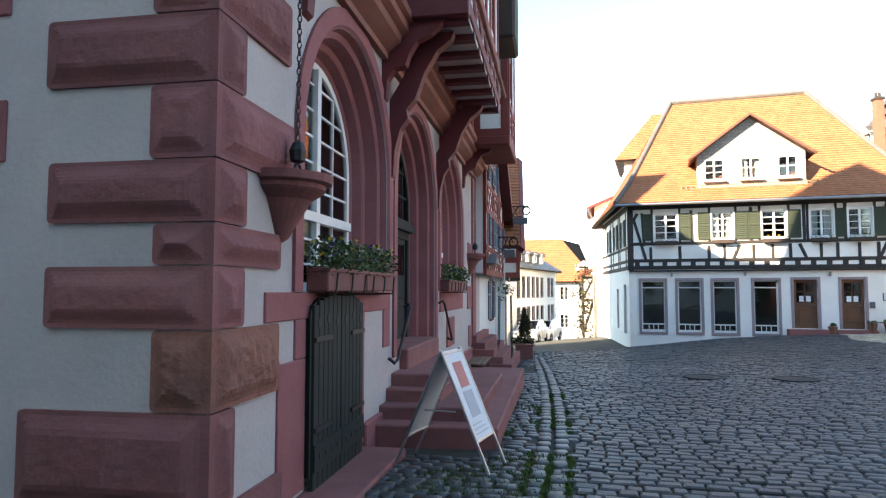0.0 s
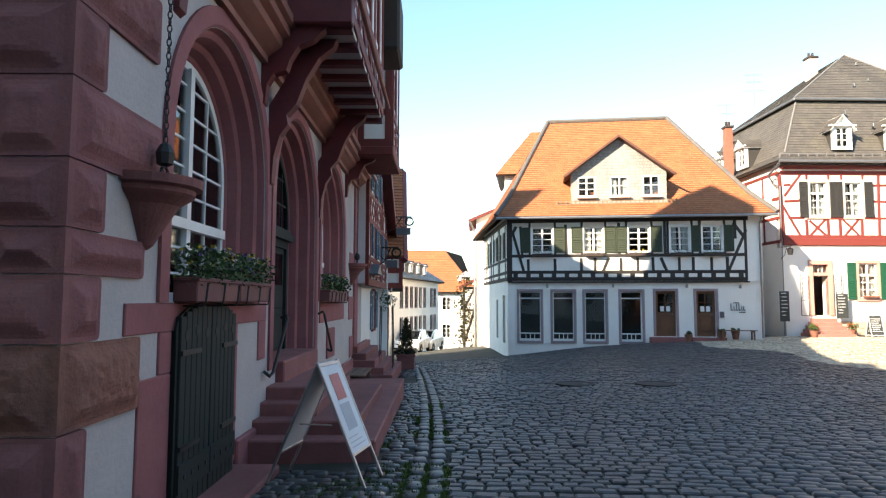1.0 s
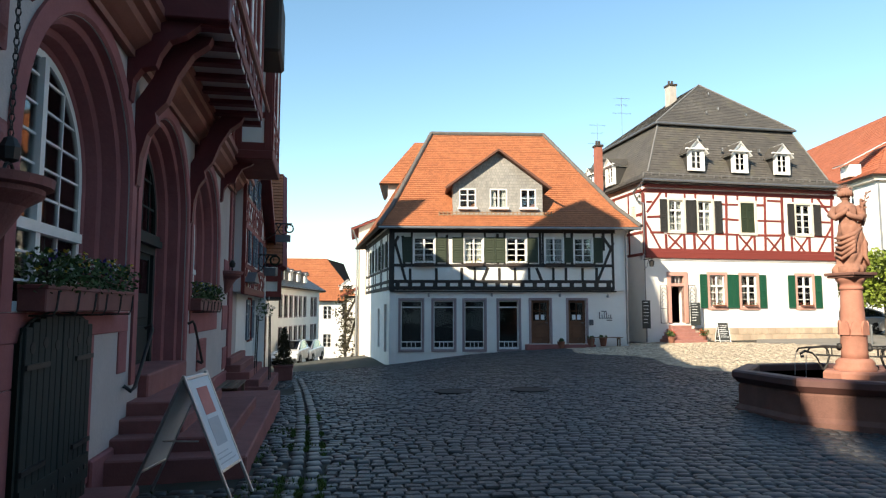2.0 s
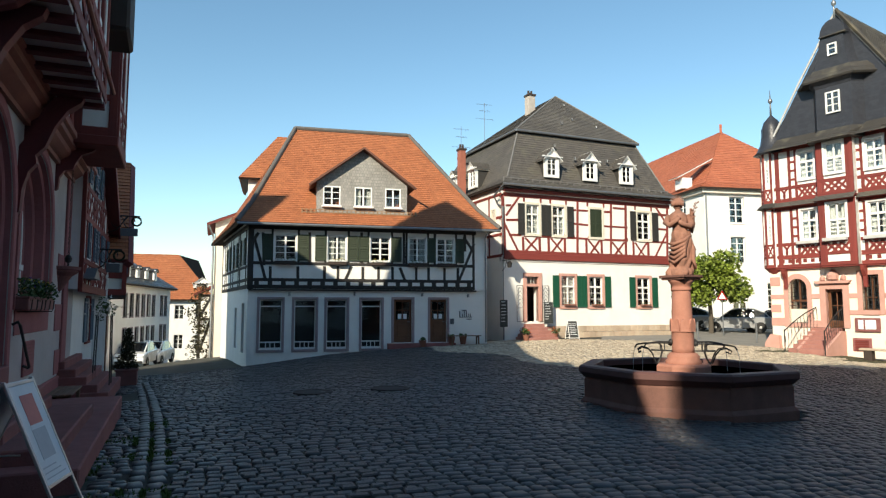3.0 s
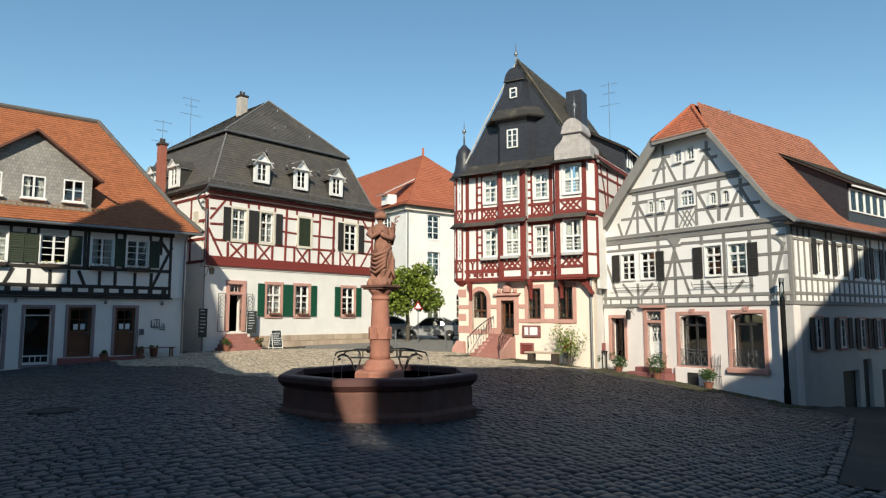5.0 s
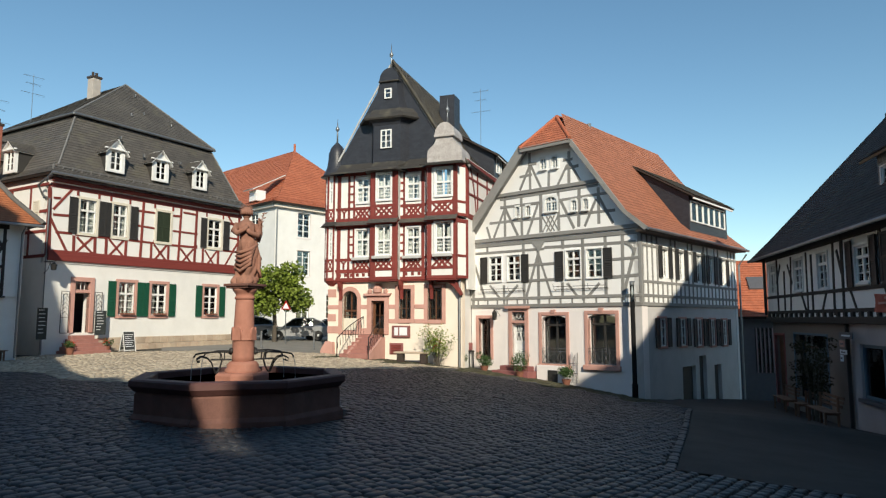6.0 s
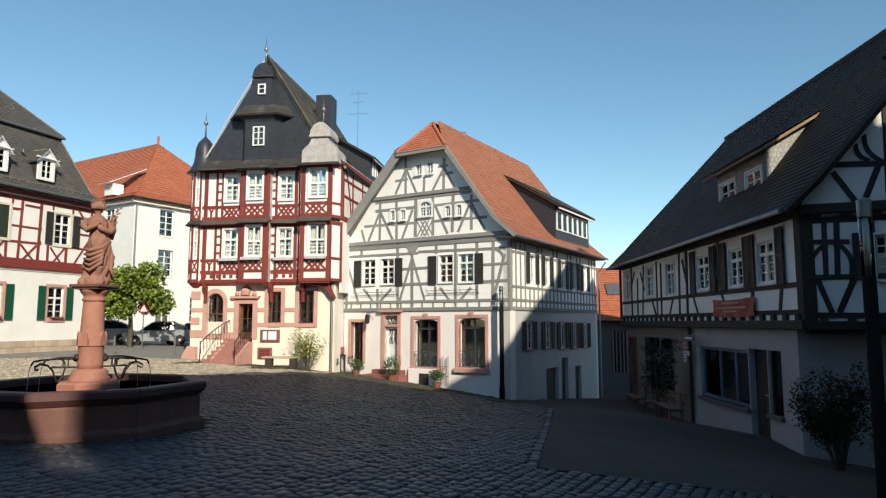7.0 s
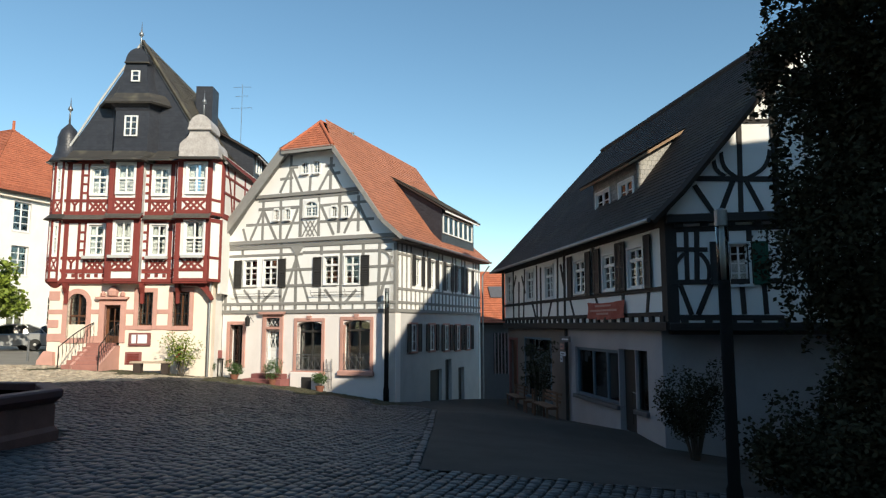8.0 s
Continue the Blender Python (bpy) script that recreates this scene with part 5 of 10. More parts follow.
    wide = orr * math.tan(math.pi / 8)
    part("oriel_foot", lathe(bmesh.new(), [(.05, 2.95), (.2, 3.2), (orr + .03, 3.5), (orr + .03, 3.56)], 8, ox, oy, math.pi / 8), T, h)
    for k in range(-4, 1):
        face = (h, Matrix.Translation((ox, oy, 0)) @ Matrix.Rotation(k * math.pi / 4, 4, "Z"))
        for z0, za, zb, w0, w1, z1 in floors:
            hole = [(-wide + .09, w0, wide - .09, w1)]
            part("wall", wall_bm(-wide, wide, z0, z1 + .1, hole, .06, -orr), PLASTER, face)
            window(face, *hole[0], WHITE_PAINT, 1, 4, -orr + .01, .6)
            for z, w in ((z0 + .08, .16), (za, .1), (zb, .1), (z1, .2)):
                beam(face, -wide, z, wide, z, w, T, -orr, .06, .02)
            for x in (-wide + .035, wide - .035):
                beam(face, x, z0, x, z1, .08, T, -orr, .06, .016)
            lattice(face, -wide + .06, wide - .06, za, zb, 1, T, -orr, .06)
    part("oriel_skirt", lathe(bmesh.new(), [(orr + .1, 6.24), (orr + .3, 6.28), (orr + .08, 6.5)], 8, ox, oy, math.pi / 8), SLATE_MOSS, h)
    part("oriel_roof", lathe(bmesh.new(), [(.86, 8.86), (.7, 9.0), (.52, 9.35), (.45, 9.75), (.44, 10.1), (.32, 10.45), (.05, 10.75)], 8, ox + .05, oy, math.pi / 8), SLATE_WALL, h, "", None, True)
    finial(h, ox + .05, oy, 10.65, 1.35)
    # consoles and canopy under the oriels
    for u in (.75, 4.05, 5.6):
        part("console", prism(bmesh.new(), [(-.0, 3.45), (-.0, 2.6), (.1, 2.55), (.14, 3.0), (.3, 3.25), (.34, 3.45)], -.07, .07), T, h, "", Matrix.Translation((u, -.02, 0)) @ Matrix.Rotation(-math.pi / 2, 4, "Z"))
    part("console", prism(bmesh.new(), [(6.85, 3.45), (7.2, 2.75), (7.12, 2.68), (6.75, 3.15), (6.5, 3.32), (5.9, 3.34), (5.9, 3.45)], -.35, -.12), T, h)
    # main roof: straight above, sweeping out at the eaves
    rx, rz, kl, kr = 3.51, 14.62, (.72, 10.0), (5.95, 10.75)
    roof("roof", h, [[(7.62, -.12, 8.9), (7.62, 10.5, 8.9), (kr[0], 10.5, kr[1]), (kr[0], -.12, kr[1])], [(kr[0], -.12, kr[1]), (kr[0], 10.5, kr[1]), (rx, 10.5, rz), (rx, -.12, rz)]], [SLATE_OLIVE, TIMBER_GREY])
    roof("roof", h, [[(-.35, 10.5, 8.85), (-.35, .1, 8.85), (kl[0], .1, kl[1]), (kl[0], 10.5, kl[1])], [(kl[0], 10.5, kl[1]), (kl[0], .1, kl[1]), (rx, .1, rz), (rx, 10.5, rz)]], [SLATE_OLIVE, TIMBER_GREY])
    part("verge", tube(bmesh.new(), [(rx, -.13, rz - .02), (4.76, -.13, 12.62), (kr[0], -.13, kr[1] - .02), (7.5, -.13, 8.98)], .09, 6), SLATE_OLIVE, h)
    part("verge", tube(bmesh.new(), [(rx, -.08, rz), (1.71, -.08, 11.72), (kl[0], -.08, kl[1]), (.3, -.1, 9.3)], .05, 6), SLATE_ZINC, h)
    gl = part("gable", prism(bmesh.new(), [(.3, 8.95), (7.4, 8.95), (6.9, 9.6), (5.92, 10.7), (3.51, 14.5), (.72, 9.9)], -.05, .2), SLATE_WALL, h)

    def loft(rings):
        # open rings of equal length, one above the other
        bm = bmesh.new()
        vs = [[bm.verts.new(p) for p in r] for r in rings]
        for p, q in zip(vs, vs[1:]):
            for i in range(len(p) - 1):
                bm.faces.new((p[i], p[i + 1], q[i + 1], q[i]))
        if len(vs[0]) > 2:
            bm.faces.new(vs[0][::-1]), bm.faces.new(vs[-1])
        return bm

    def canted(x0, x1, y, z, run=.34, back=0.0):
        return [(x0 - run, back, z), (x0, y, z), (x1, y, z), (x1 + run, back, z)]
    # eaves that swing out round the bays
    for x0, x1, y0 in ((.35, 2.5, J), (4.1, 5.5, J)):
        part("eaves_roof", loft([[(x0, y0 - .55, 8.84), (x1, y0 - .55, 8.84)], [(x0, y0 - .5, 8.92), (x1, y0 - .5, 8.92)], [(x0, y0 - .22, 9.06), (x1, y0 - .22, 9.06)], [(x0, .0, 9.5), (x1, .0, 9.5)]]), SLATE_MOSS, h)
    part("bay_roof", loft([canted(2.45, 4.1, M - .5, 8.8), canted(2.45, 4.1, M - .45, 8.9), canted(2.62, 4.05, M - .2, 9.0), canted(2.66, 4.1, -.5, 9.35)]), SLATE_MOSS, gl)
    # canted bay, its cornice and the hood above with a round top
    part("gable_bay", loft([canted(2.66, 4.1, -.55, 9.1), canted(2.66, 4.1, -.5, 9.5), canted(2.66, 4.1, -.5, 11.15), canted(2.62, 4.14, -.56, 11.3), canted(2.5, 4.2, -.68, 11.42)]), SLATE_WALL, gl)
    part("gable_cornice", loft([canted(2.3, 4.3, -.78, 11.42, .6), canted(2.26, 4.34, -.82, 11.5, .65), canted(2.3, 4.3, -.78, 11.6, .6), canted(2.5, 4.18, -.6, 11.75, .7), canted(2.58, 4.1, -.47, 12.0, .55)]), SLATE_MOSS, gl)
    hood = [(2.6, 4.08, 11.95), (2.68, 4.0, 12.2), (2.78, 3.92, 12.6), (2.86, 3.9, 13.0), (2.93, 3.88, 13.3), (2.98, 3.92, 13.4)]
    part("gable_hood", loft([canted(x0, x1, -.45, z, .3 - .03 * i) for i, (x0, x1, z) in enumerate(hood)]), SLATE_WALL, gl)
    arc = [(3.47 + .52 * math.cos(math.pi * k / 14), 13.42 + .66 * math.sin(math.pi * k / 14)) for k in range(15)]
    part("hood_top", prism(bmesh.new(), arc, -.52, .35), SLATE_WALL, gl)
    part("hood_ledge", box(bmesh.new(), 2.92, 4.02, -.56, -.4, 13.37, 13.44, .015), SLATE_MOSS, gl)
    for a, z0, b, z1 in ((3.08, 9.98, 3.66, 10.92), (3.24, 12.52, 3.62, 13.04)):
        y = -.53 if z0 < 11 else -.47
        # near-black sheet painted in place of the dark room behind the pane
        part("window_back", box(bmesh.new(), a, b, y + .02, y + .026, z0, z1), UNLIT_INSIDE, gl)
        window(h, a, z0, b, z1, WHITE_PAINT, 2 if z0 < 11 else 1, 3 if z0 < 11 else 2, y - .05)
    finial(h, 3.47, -.2, 14.02, 1.45)
    # lead-covered gable with volutes and a dome on the right bay
    half = [(.88, 9.02), (.86, 9.2), (.87, 9.42), (.83, 9.6), (.72, 9.74), (.56, 9.86), (.46, 10.02), (.41, 10.2)]
    pts = [(6.48 + x, z) for x, z in half] + [(6.48 - x, z) for x, z in half[::-1]]
    cg = part("curved_gable", prism(bmesh.new(), pts, -.75, .6), LEAD_PALE, h)
    dome = [(6.5 + .5 * math.cos(math.pi * k / 16), 10.3 + .62 * math.sin(math.pi * k / 16)) for k in range(17)]
    part("dome", prism(bmesh.new(), dome, -.8, .5), LEAD_PALE, cg)
    part("ledge", box(bmesh.new(), 5.98, 7.02, -.86, .4, 10.2, 10.31, .02), LEAD_PALE, cg)
    part("ledge", loft([[(5.35, -1.08, 8.82), (7.5, -1.08, 8.82)], [(5.33, -1.1, 8.9), (7.52, -1.1, 8.9)], [(5.5, -.8, 9.02), (7.35, -.8, 9.02)], [(5.5, .2, 9.1), (7.35, .2, 9.1)]]), SLATE_MOSS, cg)
    finial(h, 6.5, -.35, 10.85, 1.35)
    part("chimney", box(bmesh.new(), 4.7, 5.55, 3.6, 4.6, 11, 13.85, .01), SLATE_WALL, h)
    # dormer far back on the slope
    d = part("dormer", prism(bmesh.new(), [(5.2, 10.6), (7.35, 9.3), (7.35, 10.65), (5.2, 12.1)], 5.2, 10), SLATE_WALL, h)
    roof("roof", d, [[(7.7, 4.9, 10.62), (7.7, 10.3, 10.62), (4.8, 10.3, 12.3), (4.8, 4.9, 12.3)]], [SLATE_MOSS, DARK_WOOD], .16, .012, .1)
    part("fascia", box(bmesh.new(), 7.6, 7.66, 5.0, 10.2, 10.5, 10.6), WHITE_PAINT, d)
    for k in range(2):
        window((h, Matrix.Rotation(math.pi / 2, 4, "Z")), 5.6 + k * 1.7, 9.75, 6.6 + k * 1.7, 10.65, WHITE_PAINT, 2, 2, -7.42)
    antenna(h, 5.8, 8.0, 12, 3.6)
    for a, y in ((1.55, J), (2.85, M), (4.28, J), (6.0, R)):
        b = thing("window_box", h.matrix_world @ Matrix.Translation((a - .1, y - .06, 4.48)), "white window box on an ornate iron bracket", "window box", "window boxes of the oriels")
        part("box", box(bmesh.new(), 0, .95, -.2, 0, .02, .16, .015), SLATE_ZINC, b)
        part("bracket", tube(bmesh.new(), [(.02, -.02, -.12), (.25, -.18, -.02), (.48, -.2, -.1), (.7, -.18, -.02), (.93, -.02, -.12)], .012, 5), IRON, b)
    return h


# ---- gabled house with grey timber ----
def grey_house():
    h = thing("house", az_pose(29.53, 13.57, 195), "white gabled house with grey timber and red tiled roof", "house")
    T, S = TIMBER_GREY, SANDSTONE_PALE
    g = [(.44, -.3, 1.17, 1.62), (2.44, -.5, 3.16, 1.42), (2.44, 1.52, 3.16, 1.92), (4.06, -.36, 5.32, 1.75), (6.38, -.3, 7.67, 1.8)]
    bm = wall_bm(0, 8.86, -3.5, 2.12, g, .45, .03)
    arch_top(bm, 4.06, 5.32, 1.58, .17, 1.75, .03, .48), arch_top(bm, 6.38, 7.67, 1.62, .18, 1.8, .03, .48)
    part("wall", bm, PLASTER_PINK, h)
    up = [(1.15, 3.37, 1.88, 4.55), (2.22, 3.37, 2.95, 4.55), (5.40, 3.35, 6.11, 4.56), (6.42, 3.33, 7.14, 4.55)]
    mid = [(2.71, 6.34, 2.96, 6.84), (3.30, 6.33, 3.57, 6.82), (4.35, 6.40, 4.99, 7.08), (5.72, 6.30, 5.98, 6.78), (6.30, 6.28, 6.55, 6.78)]
    top = [(4.14, 8.37, 4.46, 8.90), (4.75, 8.35, 5.07, 8.90)]
    part("wall", wall_bm(0, 8.86, 2.12, 10.6, up + mid + top, .3, 0, [((0, 5.3), (-.785, .62)), ((8.86, 5.3), (.785, .62)), ((4.4, 9.6), (0, 1))]), PLASTER_FRESH, h)
    part("floor", box(bmesh.new(), .1, 8.4, .45, 10.8, 1.98, 2.11), UNLIT_INSIDE, h)
    part("floor", box(bmesh.new(), .1, 8.4, .45, 10.8, 5.1, 5.22), UNLIT_INSIDE, h)
    part("wall", box(bmesh.new(), 0, 8.86, 10.9, 11.2, -3.5, 5.2), PLASTER, h)
    part("wall", box(bmesh.new(), 0, .3, .5, 10.9, -3.5, 5.2), PLASTER, h)
    for a, z0, b, z1 in up:
        window(h, a, z0, b, z1, WHITE_PAINT, 2, 3, .03, .7, None, None)
        surround(h, a, z0, b, z1, .05, WHITE_PAINT, -.045, .1, "window_trim")
    for a, z0, b, z1 in mid + top:
        big = b - a > .5
        window(h, a, z0, b, z1, WHITE_PAINT, 4 if big else 2, 3, .04, .66 if big else 0, None, WHITE_PAINT, .018, .05 if big else .03)
        bm = bmesh.new()
        w = .085
        arch_top(bm, a, b, z1 - .12 if not big else z1 - .28, .1 if not big else .26, z1 + .005, -.03, .1)
        box(bm, a - w, a, -.03, .08, z0 - .05, z1 - .05), box(bm, b, b + w, -.03, .08, z0 - .05, z1 - .05), box(bm, a - .02, b + .02, -.028, .08, z1 - .02, z1 + .05)
        part("window_trim", bm, WHITE_PAINT, h)
    for a, b, z in ((.62, 1.04, 3.28), (3.03, 3.44, 3.28), (4.85, 5.28, 3.28), (7.22, 7.62, 3.28)):
        shutter(h, a, z, b, z + 1.28, SHUTTER_DARK, -.06)
    for a, b in ((0.1, 8.8),):
        beam(h, 0, 2.2, 8.86, 2.2, .16, T), beam(h, 0, 2.55, 8.86, 2.55, .13, T), beam(h, 0, 5.12, 8.86, 5.12, .17, T), beam(h, 0, 5.36, 8.86, 5.36, .18, T, 0, .16, .10, "tie_beam")
    beam(h, 1.75, 7.45, 7.15, 7.45, .17, T, 0, .16, .09, "tie_beam"), beam(h, 1.85, 7.28, 7.05, 7.28, .12, T), beam(h, 3.3, 9.4, 5.7, 9.4, .16, T)
    beams(h, G_RAILS[2:], .13, T, 0, .016), beams(h, G_POSTS, .155, T, 0, .012), beams(h, G_BRACES, .135, T, 0, .008, "brace")
    for k in range(15):
        beam(h, .45 + k * .58, 2.27, .45 + k * .58, 2.5, .09, T, 0, .09, .02, "joist_end")
    lattice(h, 4.22, 5.06, 5.5, 6.2, 2, T, 0, .06), lattice(h, 4.43, 4.85, 5.5, 6.2, 1, T, -.004, .06)
    part("knee", prism(bmesh.new(), [(3.6, 5.1), (4.35, 5.1), (4.0, 4.6)], -.034, .05), T, h)
    curved(h, 8.2, 4.7, 8.6, 4.2, .12, .1, T)
    # flower-box irons
    for a, b in ((.75, 3.2), (4.85, 7.4)):
        bm = tube(bmesh.new(), [(a, -.22, 3.0), (b, -.22, 3.0)], .012, 5)
        tube(bm, [(a, -.04, 2.9), (b, -.04, 2.9)], .010, 5)
        for k in range(4):
            x = a + (b - a) * k / 3
            tube(bm, [(x, 0, 2.85), (x, -.12, 2.88), (x, -.22, 3.0), (x, -.22, 3.12)], .010, 5)
        part("flower_box_iron", bm, IRON, h)
    # ground floor openings
    for i, (a, z0, b, z1) in enumerate((g[0], g[3], g[4])):
        surround(h, a, z0, b, z1, .15, S, -.015, .25, "surround", i > 0)
        window(h, a, z0, b, z1, SHUTTER_DARK, 2, 1, .3, .8 if i else 0)
        if i:
            part("keystone", prism(bmesh.new(), [((a + b) / 2 - .08, z1 + .1), ((a + b) / 2 + .08, z1 + .1), ((a + b) / 2 + .12, z1 + .26), ((a + b) / 2 - .12, z1 + .26)], -.05, .1), S, h)
            n = 4
            rail = part("window_rail", tube(bmesh.new(), [(a, .02, z0 + .68), (b, .02, z0 + .68)], .016, 6), ZINC, h)
            for z in (z0 + .04, z0 + .55):
                part("cross_bar", tube(bmesh.new(), [(a, .02, z), (b, .02, z)], .016, 6), ZINC, rail)
            for k in range(n):
                x0, x1 = a + (b - a) * k / n, a + (b - a) * (k + 1) / n
                for p, q in (((x0, z0 + .04), (x1, z0 + .55)), ((x1, z0 + .04), (x0, z0 + .55)), ((x0, z0), (x0, z0 + .68))):
                    part("bar", tube(bmesh.new(), [(p[0], .02, p[1]), (q[0], .02, q[1])], .012, 5), ZINC, rail)
            part("sill", box(bmesh.new(), a - .2, b + .2, -.12, .2, z0 - .22, z0 - .02, .015), S, h)
    surround(h, 2.44, -.5, 3.16, 1.92, .19, S, -.03, .25, "door_surround", False)
    part("door_crown", prism(bmesh.new(), [(2.16, 2.08), (3.44, 2.08), (3.5, 2.19), (2.1, 2.19)], -.16, .05), S, h)
    beam(h, 2.44, 1.47, 3.16, 1.47, .12, S, 0, .2, .03, "transom")
    panel_door(h, 2.44, -.5, 3.16, 1.41, WHITE_PAINT, .18, .45)
    for z0, z1 in ((.6, 1.2), (1.58, 1.88)):
        bm = bmesh.new()
        for k in range(3):
            x0, x1 = 2.52 + k * .19, 2.71 + k * .19
            tube(bm, [(x0, .16, z0), (x1, .16, z1)], .012, 5), tube(bm, [(x1, .16, z0), (x0, .16, z1)], .012, 5)
        part("door_lattice", bm, WHITE_PAINT, h)
    part("fanlight", box(bmesh.new(), 2.44, 3.16, .22, .23, 1.53, 1.92), GLASS, h)
    for k in range(2):
        part("step", box(bmesh.new(), 2.0 - .2 * (1 - k), 3.6 + .2 * (1 - k), -.75 + .35 * k, .3, -1.6, -.72 + .2 * k, .015), SANDSTONE, h)
    # cellar hatch in a stone block, trellis, menu case on legs
    part("plinth_block", box(bmesh.new(), 3.85, 5.3, -.14, .05, -1.6, -.42, .02), PLASTER_PINK, h)
    part("hatch", box(bmesh.new(), 4.45, 4.95, -.16, -.13, -1.2, -.62), SHUTTER_DARK, h)
    bm = bmesh.new()
    for k in range(4):
        tube(bm, [(5.5 + k * .13, -.06, -1.1), (5.5 + k * .13, -.06, .05 + .12 * (k % 2))], .012, 5)
    for z in (-.7, -.3):
        tube(bm, [(5.48, -.06, z), (5.92, -.06, z)], .012, 5)
    part("trellis", bm, IRON, h)
    ms = part("menu_stand", box(bmesh.new(), -.42, .12, -.35, -.05, .1, .46, .02), SANDSTONE, h)
    part("panel", box(bmesh.new(), -.36, .06, -.37, -.35, .16, .34), PAPER, ms)
    part("lantern", lathe(bmesh.new(), [(.12, .46), (.12, .8), (.16, .82), (.03, .98)], 6, -.15, -.2), IRON, ms)
    part("lantern_face", box(bmesh.new(), -.22, -.08, -.33, -.318, .5, .76), PAPER, ms)
    bm = box(bmesh.new(), -.55, .2, -.42, -.02, .03, .09, .01)
    for x in (-.5, .12):
        for y in (-.38, -.08):
            box(bm, x, x + .05, y, y + .05, -1.2, .03)
    part("table", bm, IRON, ms)
    # lantern by the door
    bm = tube(bmesh.new(), [(1.75, 0, 2.05), (1.75, -.5, 2.05)], .015, 6)
    tube(bm, [(1.75, 0, 1.75), (1.75, -.3, 2.03)], .012, 6)
    lathe(bm, [(.03, 1.55), (.1, 1.57), (.13, 1.9), (.03, 2.02)], 6, 1.75, -.42)
    part("lantern", bm, IRON, h)
    # side wall along the lane
    sd = (h, Matrix.Translation((8.86, 0, 0)) @ Matrix.Rotation(math.pi / 2, 4, "Z"))
    su = [(2.0, 3.36, 2.6, 4.66), (3.7, 3.34, 4.3, 4.66), (5.72, 3.3, 6.35, 4.66), (7.34, 3.3, 7.94, 4.62), (9.0, 3.28, 9.6, 4.55)]
    sg = [(1.5, .45, 2.25, 1.62), (3.6, .42, 4.35, 1.6), (5.5, .36, 6.25, 1.58), (7.2, .32, 7.9, 1.56), (8.8, .3, 9.5, 1.54)]
    part("side_wall", wall_bm(0, 11.2, 2.12, 5.25, su, .3, 0), PLASTER_FRESH, sd)
    # lower lane wall: greyer plaster carries the shade that falls here
    part("side_wall", wall_bm(0, 11.2, -4.5, 2.12, sg + [(3.8, -3.2, 5.3, -.5), (5.75, -3.2, 6.6, -.1), (7.6, -3.2, 8.5, -.6)], .3, .03), PLASTER_SHADED, sd)
    for a, z0, b, z1 in su + sg:
        window(sd, a, z0, b, z1, WHITE_PAINT, 2, 3, .06)
        for x in (a - .38, b + .04):
            shutter(sd, x, z0 - .03, x + .34, z1 + .03, SHUTTER_DARK, -.06)
        if z0 < 2:
            surround(sd, a, z0, b, z1, .09, S, -.0, .12)
    for a, b, z in ((3.8, 5.3, -.5), (5.75, 6.6, -.1), (7.6, 8.5, -.6)):
        part("side_door", box(bmesh.new(), a, b, .2, .26, -3.2, z), SHUTTER_DARK, sd)
    for z, w in ((2.2, .15), (2.55, .12), (3.12, .11), (4.6, .11), (5.1, .16)):
        beam(sd, 0, z, 11.2, z, w, T)
    for k in range(24):
        u = .1 + k * .47
        beam(sd, u, 2.2, u, 3.1, .11, T)
        if not any(a - .1 < u < b + .1 for a, _, b, _ in su):
            beam(sd, u, 3.1, u, 5.1, .12, T)
    # half-hipped roof
    a, ov, e = 4.43, .5, 5.05
    K, hx0, hx1, hz, rz = (8.42, 6.05), 3.42, 5.95, 9.42, 10.98
    roof("roof", h, [[(9.36, -.45, 5.22), (9.36, 11.5, 5.22), (K[0], 11.5, K[1]), (K[0], -.45, K[1])],
                     [(K[0], -.45, K[1]), (K[0], 11.5, K[1]), (a, 11.5, rz), (a, 1.0, rz), (hx1, -.45, hz)]], [TILE_RUST, TIMBER_GREY], .2, .012, .16)
    roof("roof", h, [[(-ov, 11.5, e), (-ov, -.45, e), (hx0, -.45, hz), (a, 1.0, rz), (a, 11.5, rz)]], [TILE_RUST, TIMBER_GREY], .2, .012, .16)
    roof("hip_roof", h, [[(hx0 - .08, -.55, hz - .06), (hx1 + .08, -.55, hz - .06), (a, 1.0, rz + .04)]], [TILE_RED, TIMBER_GREY], .2, .012, .12)
    beam(h, -ov, e + .02, hx0, hz, .44, T, -.42, .06, .03, "bargeboard")
    beam(h, K[0], K[1] - .08, hx1, hz - .04, .13, T, -.42, .06, .03, "bargeboard"), beam(h, 9.36, 5.16, K[0], K[1] - .08, .13, T, -.42, .06, .03, "bargeboard")
    beam(h, hx0 - .05, hz - .1, hx1 + .05, hz - .1, .2, T, -.5, .06, .03, "bargeboard")
    part("soffit", box(bmesh.new(), hx0, hx1, -.45, .0, hz - .06, hz + .02), T, h)
    part("ridge", tube(bmesh.new(), [(a, 1.0, rz + .06), (a, 11.5, rz + .05)], .1, 8), TILE_RED_PLAIN, h)
    for x in (hx0 - .06, hx1 + .06):
        part("ridge", tube(bmesh.new(), [(x, -.5, hz), (a, 1.0, rz + .06)], .08, 8), TILE_RED_PLAIN, h)
    gutter(h, [(9.42, -.45, 5.15), (9.42, 11.6, 5.15)])
    part("eaves_boarding", box(bmesh.new(), 8.88, 9.36, -.4, 11.4, 5.06, 5.16), DARK_WOOD, h)
    gutter(h, [(-.52, -.45, 4.98), (-.5, 2, 4.98)])
    gutter(h, [(-.5, -.4, 4.9), (-.12, -.1, 4.5), (-.1, -.1, -1)], .05, "downpipe")
    gutter(h, [(9.4, 11.3, 4.95), (8.98, 11.3, 4.4), (8.98, 11.3, -3.5)], .05, "downpipe")
